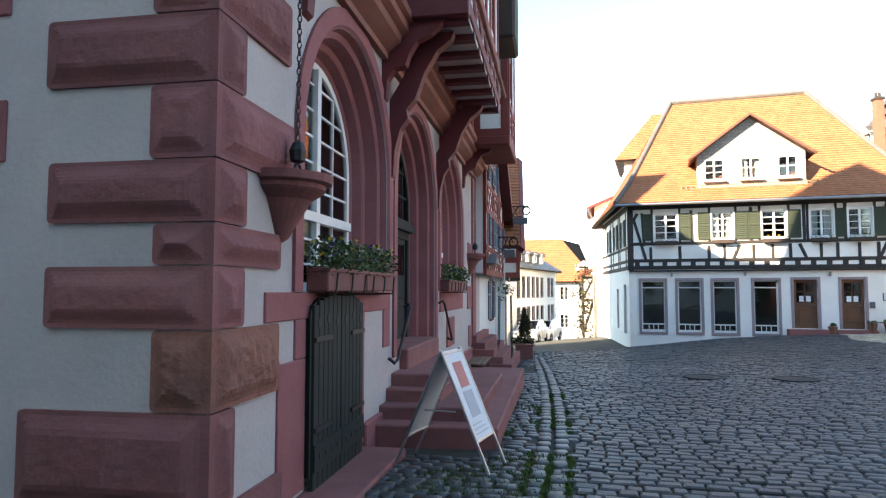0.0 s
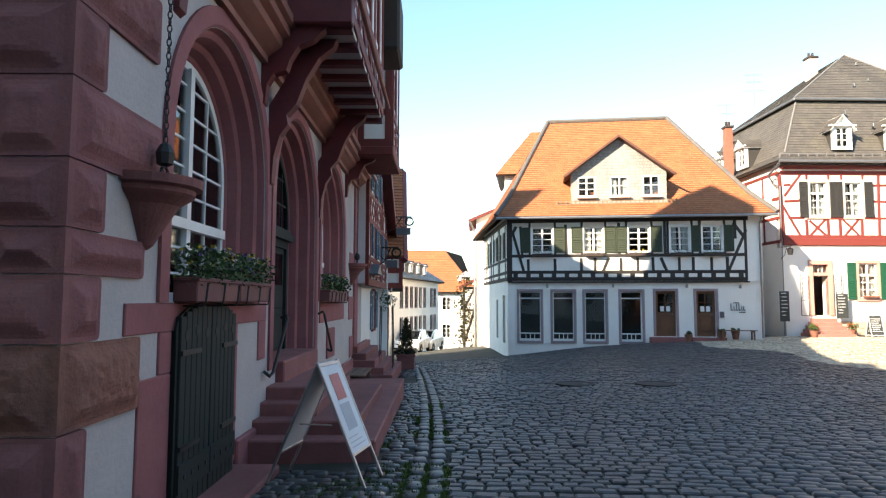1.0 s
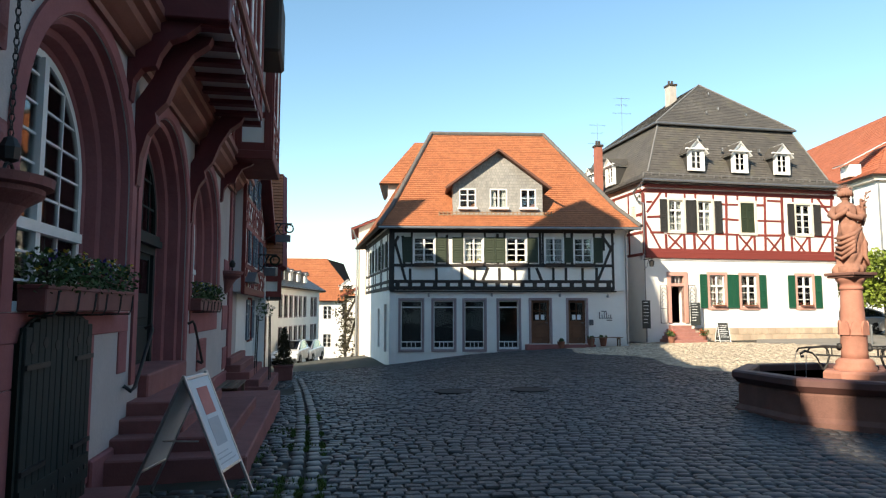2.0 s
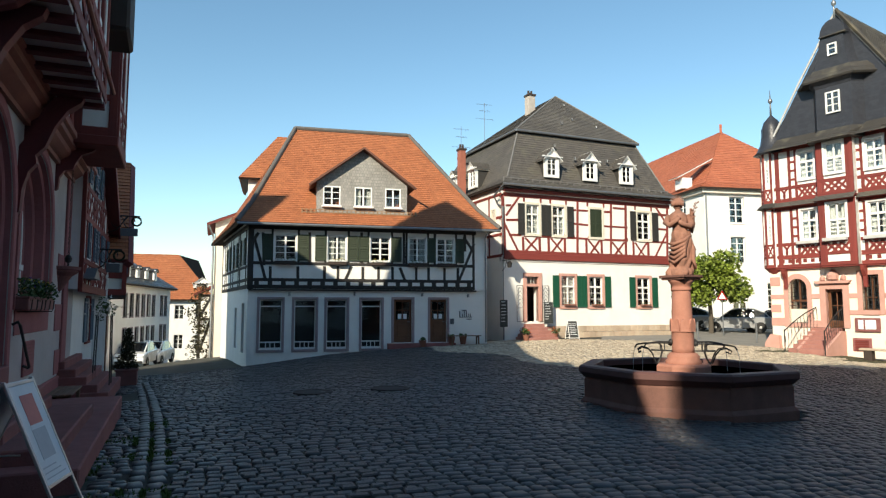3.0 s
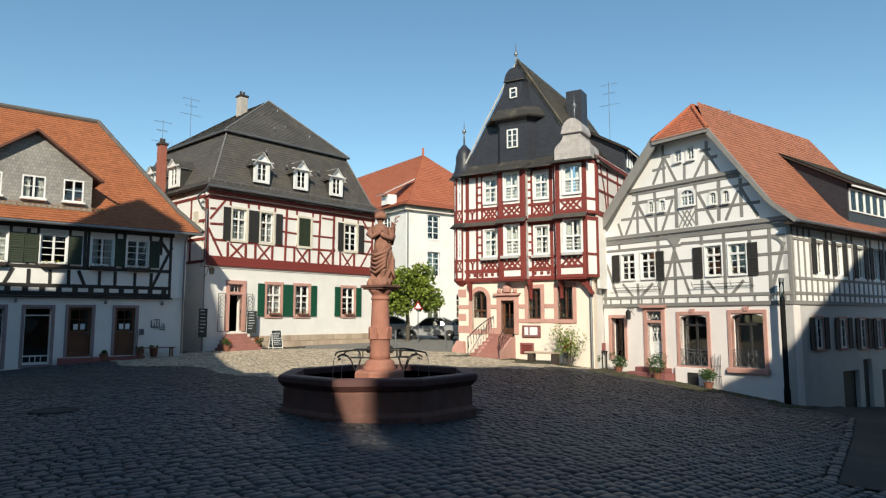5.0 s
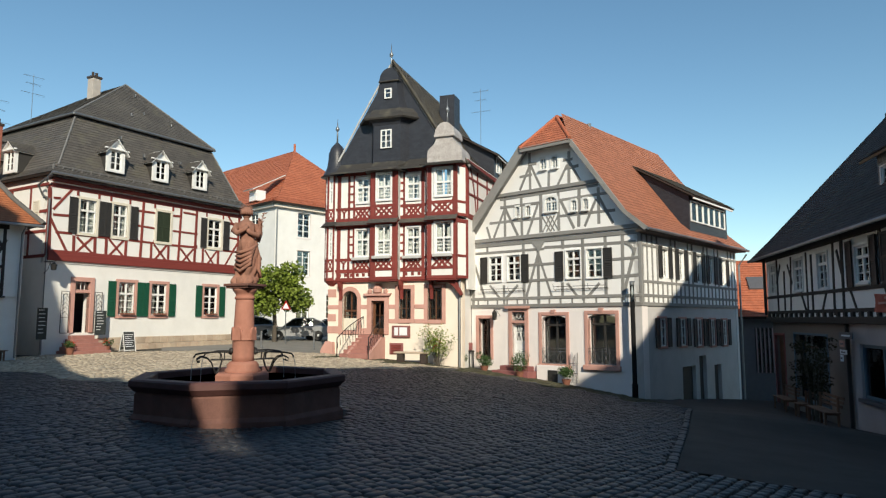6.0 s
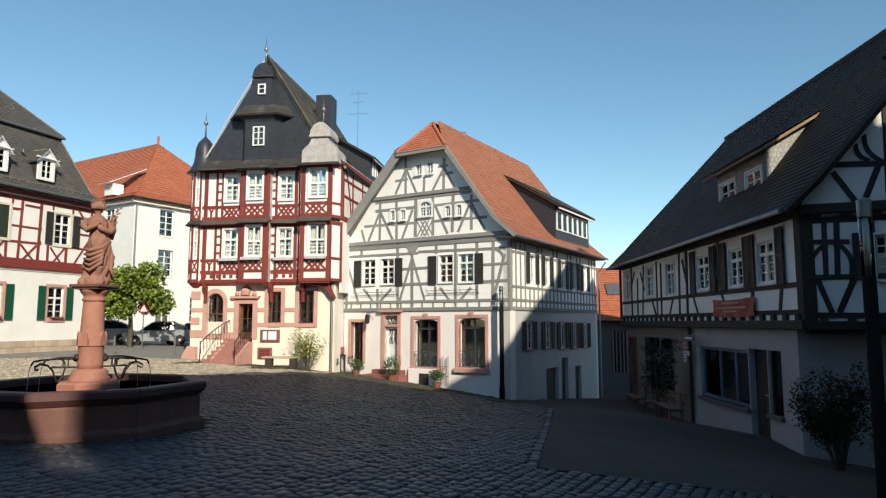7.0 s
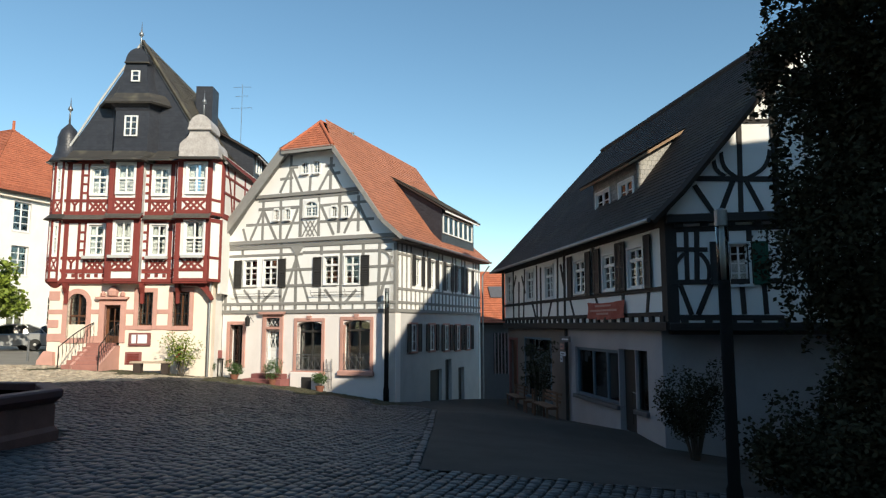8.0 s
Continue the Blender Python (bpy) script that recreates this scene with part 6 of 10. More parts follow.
    part("flue", tube(bmesh.new(), [(a + .3, 3.5, 10.3), (a + .3, 3.5, 11.2)], .1, 8), ZINC, h)
    # long slate dormer over the lane
    d = part("dormer", prism(bmesh.new(), [(5.4, 9.0), (8.86, 5.45), (8.86, 7.32), (5.4, 9.45)], 5.2, 10.1), SLATE_WALL, h)
    roof("roof", d, [[(9.2, 5.0, 7.28), (9.2, 10.4, 7.28), (5.1, 10.4, 9.8), (5.1, 5.0, 9.8)]], [SLATE_MOSS, DARK_WOOD], .2, .015, .1)
    part("fascia", box(bmesh.new(), 9.08, 9.14, 5.1, 10.3, 7.12, 7.24), WHITE_PAINT, d)
    for k in range(6):
        u = 5.32 + k * .74
        window(sd, u, 6.12, u + .72, 7.1, WHITE_PAINT, 1, 1, -.06)
        # sheet behind each pane: a curtain, else near-black for an unlit room
        part("window_back", box(bmesh.new(), 8.865, 8.87, u + .05, u + .67, 6.16, 7.06), CURTAIN if k % 3 == 1 else UNLIT_INSIDE, d)
    return h


# ---- shaded house on the lane ----
def dark_house():
    h = thing("house", az_pose(17.11, -3.68, -105.6), "shaded white house with black timber and steep brown roof", "house")
    T = TIMBER_DARK
    g = [(-6.85, -.75, -3.35, .85), (-3.3, -1.45, -2.25, .9), (-2.2, -.71, -1.5, .9)]
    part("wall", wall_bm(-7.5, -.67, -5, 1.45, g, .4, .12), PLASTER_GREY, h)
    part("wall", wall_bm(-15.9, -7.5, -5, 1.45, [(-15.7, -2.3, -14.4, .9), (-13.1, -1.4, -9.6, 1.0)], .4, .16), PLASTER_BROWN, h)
    w = [(-15.4, 2.66, -14.5, 3.9), (-12.1, 2.66, -11.15, 3.85), (-9.55, 2.62, -8.65, 3.82), (-6.4, 2.66, -5.42, 3.74), (-3.92, 2.64, -3.04, 3.68), (-2.16, 2.62, -1.27, 3.68)]
    part("wall", wall_bm(-15.9, 0, 1.45, 4.4, w, .3, 0), PLASTER_FRESH, h)
    part("floor", box(bmesh.new(), -15.8, -.2, .5, 8.5, 1.35, 1.5), UNLIT_INSIDE, h)
    part("wall", box(bmesh.new(), -15.9, -15.6, .52, 9, -5, 4.4), PLASTER, h)
    part("wall", box(bmesh.new(), -15.9, 0, 9, 9.3, -5, 4.4), PLASTER, h)
    for a, z0, b, z1 in w:
        window(h, a, z0, b, z1, WHITE_PAINT, 2, 3, .02, .7, CURTAIN)
        surround(h, a, z0, b, z1, .07, WHITE_PAINT, -.05, .1, "window_trim")
    for a, b in ((-6.95, -6.5), (-5.27, -4.85), (-4.55, -4.1), (-2.92, -2.6), (-2.58, -2.26), (-1.1, -.75)):
        shutter(h, a, 2.55, b, 3.95, SHUTTER_DARK, -.09)
    for z, ww in ((1.86, .12), (2.5, .12), (4.2, .3)):
        beam(h, -15.9, z, 0, z, ww, T)
    for k in range(27):
        beam(h, -15.6 + k * .59, 1.55, -15.6 + k * .59, 1.82, .2, T, 0, .16, .08, "joist_end")
    beam(h, -15.9, 1.56, 0, 1.56, .22, T, 0, .2, .1, "ledge")
    beams(h, B_POSTS, .15, T), beams(h, B_BRACES, .13, T, 0, .026, "brace")
    beam(h, -.14, 1.5, -.14, 4.4, .3, T), beam(h, -7.42, -2, -7.42, 4.4, .1, T, 0, .09, .05, "downpipe")
    # shop front: three lights with blinds, a dark door and a narrow window
    bm = bmesh.new()
    for x in (-6.85, -5.5, -4.37, -3.43):
        box(bm, x, x + .08, .2, .3, -.75, .85)
    box(bm, -6.85, -3.35, .2, .3, .75, .85), box(bm, -6.85, -3.35, .2, .3, -.75, -.66)
    shop = part("shop_window", bm, SHUTTER_BLUE, h)
    part("pane", box(bmesh.new(), -6.8, -3.4, .24, .25, -.7, .8), GLASS, shop).visible_shadow = False
    part("sill", box(bmesh.new(), -6.95, -3.3, .02, .3, -.87, -.75, .01), SIGN_GREY, h)
    for a, b in ((-6.4, -5.6), (-5.2, -4.5), (-4.2, -3.5)):
        part("blind", box(bmesh.new(), a, b, .262, .275, -.65, .76), BLIND, shop)
    bm = box(bmesh.new(), -3.3, -2.25, .3, .36, -1.5, .9)
    box(bm, -3.2, -2.82, .28, .3, -1.2, -.3), box(bm, -2.72, -2.34, .28, .3, -1.2, -.3)
    shop_door = part("door", bm, TIMBER_DARK, h)
    part("handle", tube(bmesh.new(), [(-2.7, .25, -.3), (-2.42, .25, -.32)], .015, 6), ZINC, shop_door)
    narrow = part("window", box(box(bmesh.new(), -2.2, -2.14, .2, .28, -.71, .9), -1.56, -1.5, .2, .28, -.71, .9), SHUTTER_DARK, h)
    part("pane", box(bmesh.new(), -2.14, -1.56, .24, .25, -.71, .9), GLASS, narrow)
    part("sill", box(bmesh.new(), -2.25, -1.45, .02, .3, -.83, -.71, .01), SIGN_GREY, h)
    part("step", box(bmesh.new(), -3.4, -2.1, -.35, .3, -2.2, -1.42, .02), SIGN_GREY, h)
    part("pane", box(bmesh.new(), -13.1, -9.6, .34, .35, -1.4, 1.0), GLASS, h)
    surround(h, -13.1, -1.4, -9.6, 1.0, .08, SHUTTER_BLUE, .14, .1, "window_trim")
    part("door", box(bmesh.new(), -15.7, -14.4, .34, .4, -2.3, .9), WOOD, h)
    surround(h, -15.7, -2.3, -14.4, .9, .1, SANDSTONE, .13, .12, "door_surround", False)
    # near-black wall added inside, in place of shade behind the shop panes
    part("inner_wall", box(bmesh.new(), -15.5, -1.0, 2.5, 2.6, -4, 1.35), UNLIT_INSIDE, h)
    # cloth banner below the windows
    bm = bmesh.new()
    n = 16
    rows = []
    for j in range(5):
        rows.append([bm.verts.new((-5.1 + 2.75 * i / n, -.09 + .025 * math.sin(i * 1.3 + j), 2.30 - .50 * j / 4 - .05 * math.sin(math.pi * i / n))) for i in range(n + 1)])
    for r, s in zip(rows, rows[1:]):
        for i in range(n):
            bm.faces.new((r[i], r[i + 1], s[i + 1], s[i]))
    part("banner", bm, BANNER, h)
    bm = bmesh.new()
    for z, a, b in ((2.14, -4.4, -3.2), (2.0, -4.8, -2.8), (1.9, -4.3, -3.4)):
        box(bm, a, b, -.125, -.12, z, z + .06)
    part("banner_writing", bm, BANNER_PRINT, h)
    # gable side, slightly askew to the front
    gs = (h, pose(0, 0, 0, 0, 0, 69.4))
    slope = (9.25 - 4.2) / 3.7
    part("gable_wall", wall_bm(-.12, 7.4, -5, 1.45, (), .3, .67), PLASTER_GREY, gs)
    part("jetty_soffit", box(bmesh.new(), .05, 7.4, .05, .75, 1.36, 1.46), DARK_WOOD, gs)
    part("gable_wall", wall_bm(.02, 7.4, 1.45, 9.7, [(1.44, 2.56, 1.88, 3.55)], .3, 0, [((0, 4.3), (-slope, 1)), ((7.4, 4.3), (slope, 1))]), PLASTER_FRESH, gs)
    beams(gs, BG_BEAMS, .12, T)
    beam(gs, 0, 4.2, 7.4, 4.2, .22, T, 0, .3, .2, "tie_beam"), beam(gs, 0, 3.95, 7.4, 3.95, .14, T), beam(gs, 0, 1.55, 7.4, 1.55, .2, T, 0, .2, .1, "ledge")
    beam(gs, .1, 1.5, .1, 4.2, .28, T)
    beam(gs, 2.2, 7.6, 5.2, 7.6, .14, T), beam(gs, 3.7, 4.3, 3.7, 9.3, .15, T), beam(gs, 2.6, 4.3, 2.6, 7.6, .14, T)
    for k in range(12):
        beam(gs, .35 + k * .55, 1.55, .35 + k * .55, 1.74, .17, T, 0, .16, .08, "joist_end")
        beam(gs, .3 + k * .6, 4.0, .3 + k * .6, 4.16, .2, T, 0, .2, .12, "joist_end")
    curved(gs, 1.38, 5.85, 1.72, 5.2, -.12, .1, T), curved(gs, 2.5, 5.85, 2.0, 5.2, .14, .1, T), curved(gs, 1.2, 5.65, 1.45, 5.25, -.08, .1, T)
    curved(gs, .42, 3.36, .14, 2.7, -.1, .1, T), curved(gs, .76, 3.36, .95, 2.7, .1, .1, T)
    window(gs, 1.44, 2.56, 1.88, 3.55, WHITE_PAINT, 2, 4, .03), surround(gs, 1.44, 2.56, 1.88, 3.55, .06, WHITE_PAINT, -.05, .1, "window_trim")
    shutter(gs, 1.0, 2.55, 1.36, 3.62, SHUTTER_DARK, -.07), shutter(gs, 1.97, 2.55, 2.32, 3.6, SHUTTER_GREEN, -.07)
    # roof with a flatter foot and a shed dormer
    A, B1, R2, R1 = (-16.5, -.55, 4.2), (.35, -.55, 4.2), (1.75, 3.6, 9.35), (-12.1, 3.6, 9.35)
    m1 = tuple(a + (b - a) * .16 - (.12 if i == 2 else 0) for i, (a, b) in enumerate(zip(A, R1)))
    m2 = tuple(a + (b - a) * .16 - (.12 if i == 2 else 0) for i, (a, b) in enumerate(zip(B1, R2)))
    C1, D1 = (3.2, 7.6, 4.2), (-16.5, 7.6, 4.2)
    roof("roof", h, [[A, B1, m2, m1], [m1, m2, R2, R1], [C1, D1, R1, R2], [D1, A, m1, R1]], [TILE_BROWN, DARK_WOOD])
    for q0, q1 in ((B1, m2), (m2, R2)):
        part("bargeboard", tube(bmesh.new(), [(q0[0] + .04, q0[1], q0[2] - .1), (q1[0] + .04, q1[1], q1[2] - .1)], .1, 4), DARK_WOOD, h)
    part("ridge", tube(bmesh.new(), [R1, R2], .11, 8), TILE_BROWN_PLAIN, h)
    gutter(h, [(-16.4, -.6, 4.14), (.3, -.6, 4.14)])
    dw = [(-5.72, 5.0, -4.65, 5.98), (-3.9, 5.0, -2.95, 5.95)]
    d = part("dormer", wall_bm(-6.0, -2.72, 4.72, 6.42, dw, .12, .6), SHINGLE_WALL, h)
    for a, z0, b, z1 in dw:
        window(h, a, z0, b, z1, WHITE_PAINT, 2, 3, .6), surround(h, a, z0, b, z1, .06, WHITE_PAINT, .55, .1, "window_trim")
    for x in (-5.88, -2.7):
        part("cheek", prism(bmesh.new(), [(.6, 4.72), (.6, 6.42), (2.6, 7.62), (2.5, 7.3)], 0, .12), SHINGLE_WALL, d, "", Matrix.Translation((x, 0, 0)) @ Matrix.Rotation(math.pi / 2, 4, "Z"))
    roof("roof", d, [[(-6.3, .2, 6.3), (-2.42, .2, 6.3), (-2.42, 2.75, 7.82), (-6.3, 2.75, 7.82)]], [TILE_BROWN, EAVE_BOARD], .16, .02, .1)
    return h


# ---- school with the red roof behind, and the low building at the end of the lane ----
def school():
    h = thing("school", az_pose(41.0, 36.4, 105), "large white building with a red hipped roof behind the square", "building")
    cols = [2.2 + k * 3.1 for k in range(4)]
    holes = [(u, z, u + 1.3, z + 2.1) for u in cols for z in (1.6, 5.2, 8.4)]
    part("wall", wall_bm(0, 14, -1, 11, holes, .4, 0), PLASTER, h)
    sd = (h, Matrix.Rotation(-math.pi / 2, 4, "Z"))
    sh = [(-u - 1.3, z, -u, z + 2.1) for u in (2.6, 6.0, 9.8, 14, 18) for z in (1.6, 5.2, 8.4)]
    part("wall", wall_bm(-28, -.402, -1, 11, sh, .4, 0), PLASTER, sd)
    part("wall", box(bmesh.new(), 0, 14, 28, 28.4, -1, 11), PLASTER, h)
    part("wall", box(bmesh.new(), 13.6, 14, .4, 28, -1, 11), PLASTER, h)
    for a, z0, b, z1 in holes:
        window(h, a, z0, b, z1, WHITE_PAINT, 2, 4, .15, 0, None, SLATE_ZINC, .05, .08)
        surround(h, a, z0, b, z1, .1, PLASTER_PINK, -.02, .1, "window_trim")
    for a, z0, b, z1 in sh:
        window(sd, a, z0, b, z1, WHITE_PAINT, 2, 4, .15, 0, None, SLATE_ZINC, .05, .08)
    part("cornice", box(bmesh.new(), -.3, 14.3, -.3, .0, 10.7, 11.1, .03), PLASTER_CREAM, h)
    part("cornice", box(bmesh.new(), -.3, .0, .003, 28.3, 10.7, 11.1, .03), PLASTER_CREAM, h)
    e = 11.1
    o = [(-.6, -.6, e), (14.6, -.6, e), (14.6, 29, e), (-.6, 29, e)]
    m = [(.8, .8, e + .7), (13.2, .8, e + .7), (13.2, 27.6, e + .7), (.8, 27.6, e + .7)]
    top = (6.7, 7.2, 17.9)
    t2 = (6.7, 21.5, 17.9)
    f = [[o[i], o[(i + 1) % 4], m[(i + 1) % 4], m[i]] for i in range(4)]
    roof("roof", h, f + [[m[0], m[1], top], [m[1], m[2], t2, top], [m[2], m[3], t2], [m[3], m[0], top, t2]], [TILE_RED, DARK_WOOD], .3, .03)
    part("finial", tube(bmesh.new(), [(6.7, 7.2, 17.8), (6.7, 7.2, 18.6)], .12, 6), TILE_RED_PLAIN, h)
    d = part("dormer", box(bmesh.new(), -.1, .8, 2.8, 3.9, 11.6, 12.5), WHITE_PAINT, h)
    roof("roof", d, [[(-.6, 2.6, 12.5), (-.6, 4.1, 12.5), (2.6, 4.1, 14.2), (2.6, 2.6, 14.2)][::-1]], [TILE_RED, WHITE_PAINT], .3, .02, .08)
    gutter(h, [(.1, -.1, 10.7), (.1, -.1, -.5)], .06, "downpipe")
    return h


def lane_end():
    h = thing("house", pose(40.5, -1.5, -3.5, 0, 0, -78), "low house with an orange tiled roof beyond the lane", "house")
    part("wall", wall_bm(-5, 5, -1, 5.2, [(-3, 2.2, -1.2, 4.6), (.3, 2.2, 3.6, 4.4)], .3, 0), SIGN_GREY, h)
    window(h, .3, 2.2, 3.6, 4.4, SHUTTER_DARK, 4, 1, .1), window(h, -3, 2.2, -1.2, 4.6, SHUTTER_DARK, 2, 1, .1)
    # near-black block fills the inside, standing for its shade
    part("wall", box(bmesh.new(), -5, 5, .3, 8, -1, 5.2), UNLIT_INSIDE, h)
    roof("roof", h, [[(-6, -.6, 5.2), (6, -.6, 5.2), (6, 4, 8.6), (-6, 4, 8.6)]], [TILE_RED, DARK_WOOD], .25, .03)
    for k in range(9):
        part("slat", box(bmesh.new(), -2.95 + k * .2, -2.89 + k * .2, -.06, .0, 2.2, 4.6), FRAME_GREY, h)
    part("roof_light", box(bmesh.new(), -.45, .45, -.05, .05, -.6, .6), SIGN_GREY, h, "", Matrix.Translation((-2.45, 1.9, 7.12)) @ Matrix.Rotation(radians(-53.5), 4, "X"))
    return h


STEP_STONE = material("worn red step stone", (0.36, 0.17, 0.14), (0.26, 0.12, 0.10), 0.85, 3, 45, 0.4, stain=(0.20, 0.11, 0.09), stain_amount=0.6)
EAVE_BOARD = material("weathered eaves board", (0.30, 0.20, 0.12), (0.22, 0.14, 0.085), 0.8, 4, 50, 0.3)
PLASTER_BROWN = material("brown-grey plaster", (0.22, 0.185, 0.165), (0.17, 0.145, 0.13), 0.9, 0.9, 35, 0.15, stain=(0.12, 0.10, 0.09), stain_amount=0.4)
BLIND = material("pale window blind", (0.66, 0.68, 0.68), (0.56, 0.58, 0.58), 0.9, 3, 30, 0.0)
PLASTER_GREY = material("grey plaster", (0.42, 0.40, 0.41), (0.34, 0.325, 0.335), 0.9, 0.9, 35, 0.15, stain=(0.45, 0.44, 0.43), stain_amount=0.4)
TILE_RED_PLAIN = material("red ridge tiles", (0.42, 0.13, 0.065), (0.33, 0.10, 0.05), 0.8, 4, 30, 0.2)
TILE_BROWN_PLAIN = material("brown ridge tiles", (0.055, 0.04, 0.033), (0.04, 0.03, 0.026), 0.8, 4, 30, 0.2)
BANNER_PRINT = material("faded banner print", (0.56, 0.33, 0.28), (0.46, 0.24, 0.19), 0.9, 6, 40, 0.0)
BANNER = material("faded red cloth", (0.42, 0.12, 0.085), (0.33, 0.09, 0.065), 0.9, 3, 40, 0.1)

black_house(), red_house(), oriel_house(), grey_house(), dark_house(), school(), lane_end()


# ---- town hall: plaster, red sandstone quoins, three round arches, timber bays ----
TH = az_pose(-1.86, 3.88, 4)
SANDSTONE_PAINT = material("red-painted sandstone", (0.31, 0.112, 0.116), (0.23, 0.082, 0.086), 0.85, 2.2, 30, 0.6, stain=(0.36, 0.16, 0.145), stain_amount=0.4)
QUOIN_STONE = material("quarry-faced red sandstone", (0.265, 0.104, 0.104), (0.175, 0.068, 0.068), 0.88, 1.6, 38, 0.8, stain=(0.24, 0.12, 0.085), stain_amount=0.45, rand=0.14, dist=0.02)
QUOIN_RAW = material("raw weathered sandstone", (0.30, 0.13, 0.096), (0.20, 0.085, 0.062), 0.92, 3.2, 22, 1.0, stain=(0.155, 0.072, 0.062), stain_amount=0.8, dist=0.035)
DOOR_GREEN = material("black-green door paint", (0.013, 0.018, 0.016), (0.022, 0.027, 0.024), 0.8, 3, 50, 0.2)
SOFFIT = material("white soffit boards", (0.55, 0.52, 0.50), (0.45, 0.42, 0.40), 0.8, 3, 40, 0.1)
TIMBER_WINE = material("wine-red carved timber", (0.15, 0.025, 0.029), (0.10, 0.018, 0.021), 0.6, 3, 50, 0.25)
CORNICE = material("brown-red moulded cornice", (0.29, 0.115, 0.088), (0.20, 0.08, 0.062), 0.7, 2, 40, 0.3)


def boss(bm, o, ax, up, out, w, h, depth, rng, nu=40, nv=14, worn=1.0):
    # a quarry-faced stone front: w by h from o along ax and up, swelling outwards with a worn rim
    grid = []
    k = rng.uniform(0, 50)
    for j in range(nv + 1):
        row = []
        for i in range(nu + 1):
            a, b = w * i / nu, h * j / nv
            m = min(a, w - a, b, h - b)
            f = min(1, m / .105)
            d = depth * (.35 * f + .65 * f * f * (3 - 2 * f))
            if 0 < i < nu and 0 < j < nv:
                d += worn * min(1, m / .09) ** 2 * (.014 * noise.noise(Vector((a * 5 + k, b * 6, k))) + .009 * noise.noise(Vector((a * 17 + k, b * 19, k))))
            row.append(bm.verts.new(o + ax * a + up * b + out * d))
        grid.append(row)
    for r, s in zip(grid, grid[1:]):
        for i in range(nu):
            bm.faces.new((r[i], r[i + 1], s[i + 1], s[i]))


def quoin(parent, z0, z1, lf, ls, rng, bold, raw):
    # one corner stone: lf along the front, ls along the side
    bm = bmesh.new()
    p = .028
    box(bm, -p, lf, -p, ls, z0, z1)
    ends = [e for e in bm.edges if abs(e.verts[0].co.z - e.verts[1].co.z) < 1e-5 and (min(v.co.y for v in e.verts) > ls - 1e-4 or min(v.co.x for v in e.verts) > lf - 1e-4)]
    bmesh.ops.bevel(bm, geom=ends, offset=.035 if bold else .012, segments=3, profile=.5, affect="EDGES")
    X, Y, Z = Vector((1, 0, 0)), Vector((0, 1, 0)), Vector((0, 0, 1))
    e = .06
    boss(bm, Vector((.035, -p - .001, z0 + e * .5)), X, Z, -Y, lf - .065, z1 - z0 - e, .045 if bold else .014, rng, worn=1.7 if raw else .9)
    boss(bm, Vector((-p - .001, ls - .03, z0 + e * .5)), -Y, Z, -X, ls - .065, z1 - z0 - e, .06 if bold else .025, rng, worn=1.7 if raw else .9)
    return part("quoin", bm, QUOIN_RAW if raw else QUOIN_STONE, parent, "weathered orange-brown stone with worn bedding" if raw else "")


def arch_path(c, r, spring, bottom, n=20):
    pts = [(c - r, bottom), (c - r, (bottom + spring) / 2)]
    pts += [(c - r * math.cos(math.pi * k / n), spring + r * math.sin(math.pi * k / n)) for k in range(n + 1)]
    return pts + [(c + r, (bottom + spring) / 2), (c + r, bottom)]


def arch_sweep(c, spring, bottom, profile, n=20):
    # profile: (radius, y) from outside in, swept along jambs and arch
    bm = bmesh.new()
    lines = [[bm.verts.new((x, y, z)) for x, z in arch_path(c, r, spring, bottom, n)] for r, y in profile]
    for a, b in zip(lines, lines[1:]):
        for i in range(len(a) - 1):
            bm.faces.new((a[i], a[i + 1], b[i + 1], b[i]))
    return bm


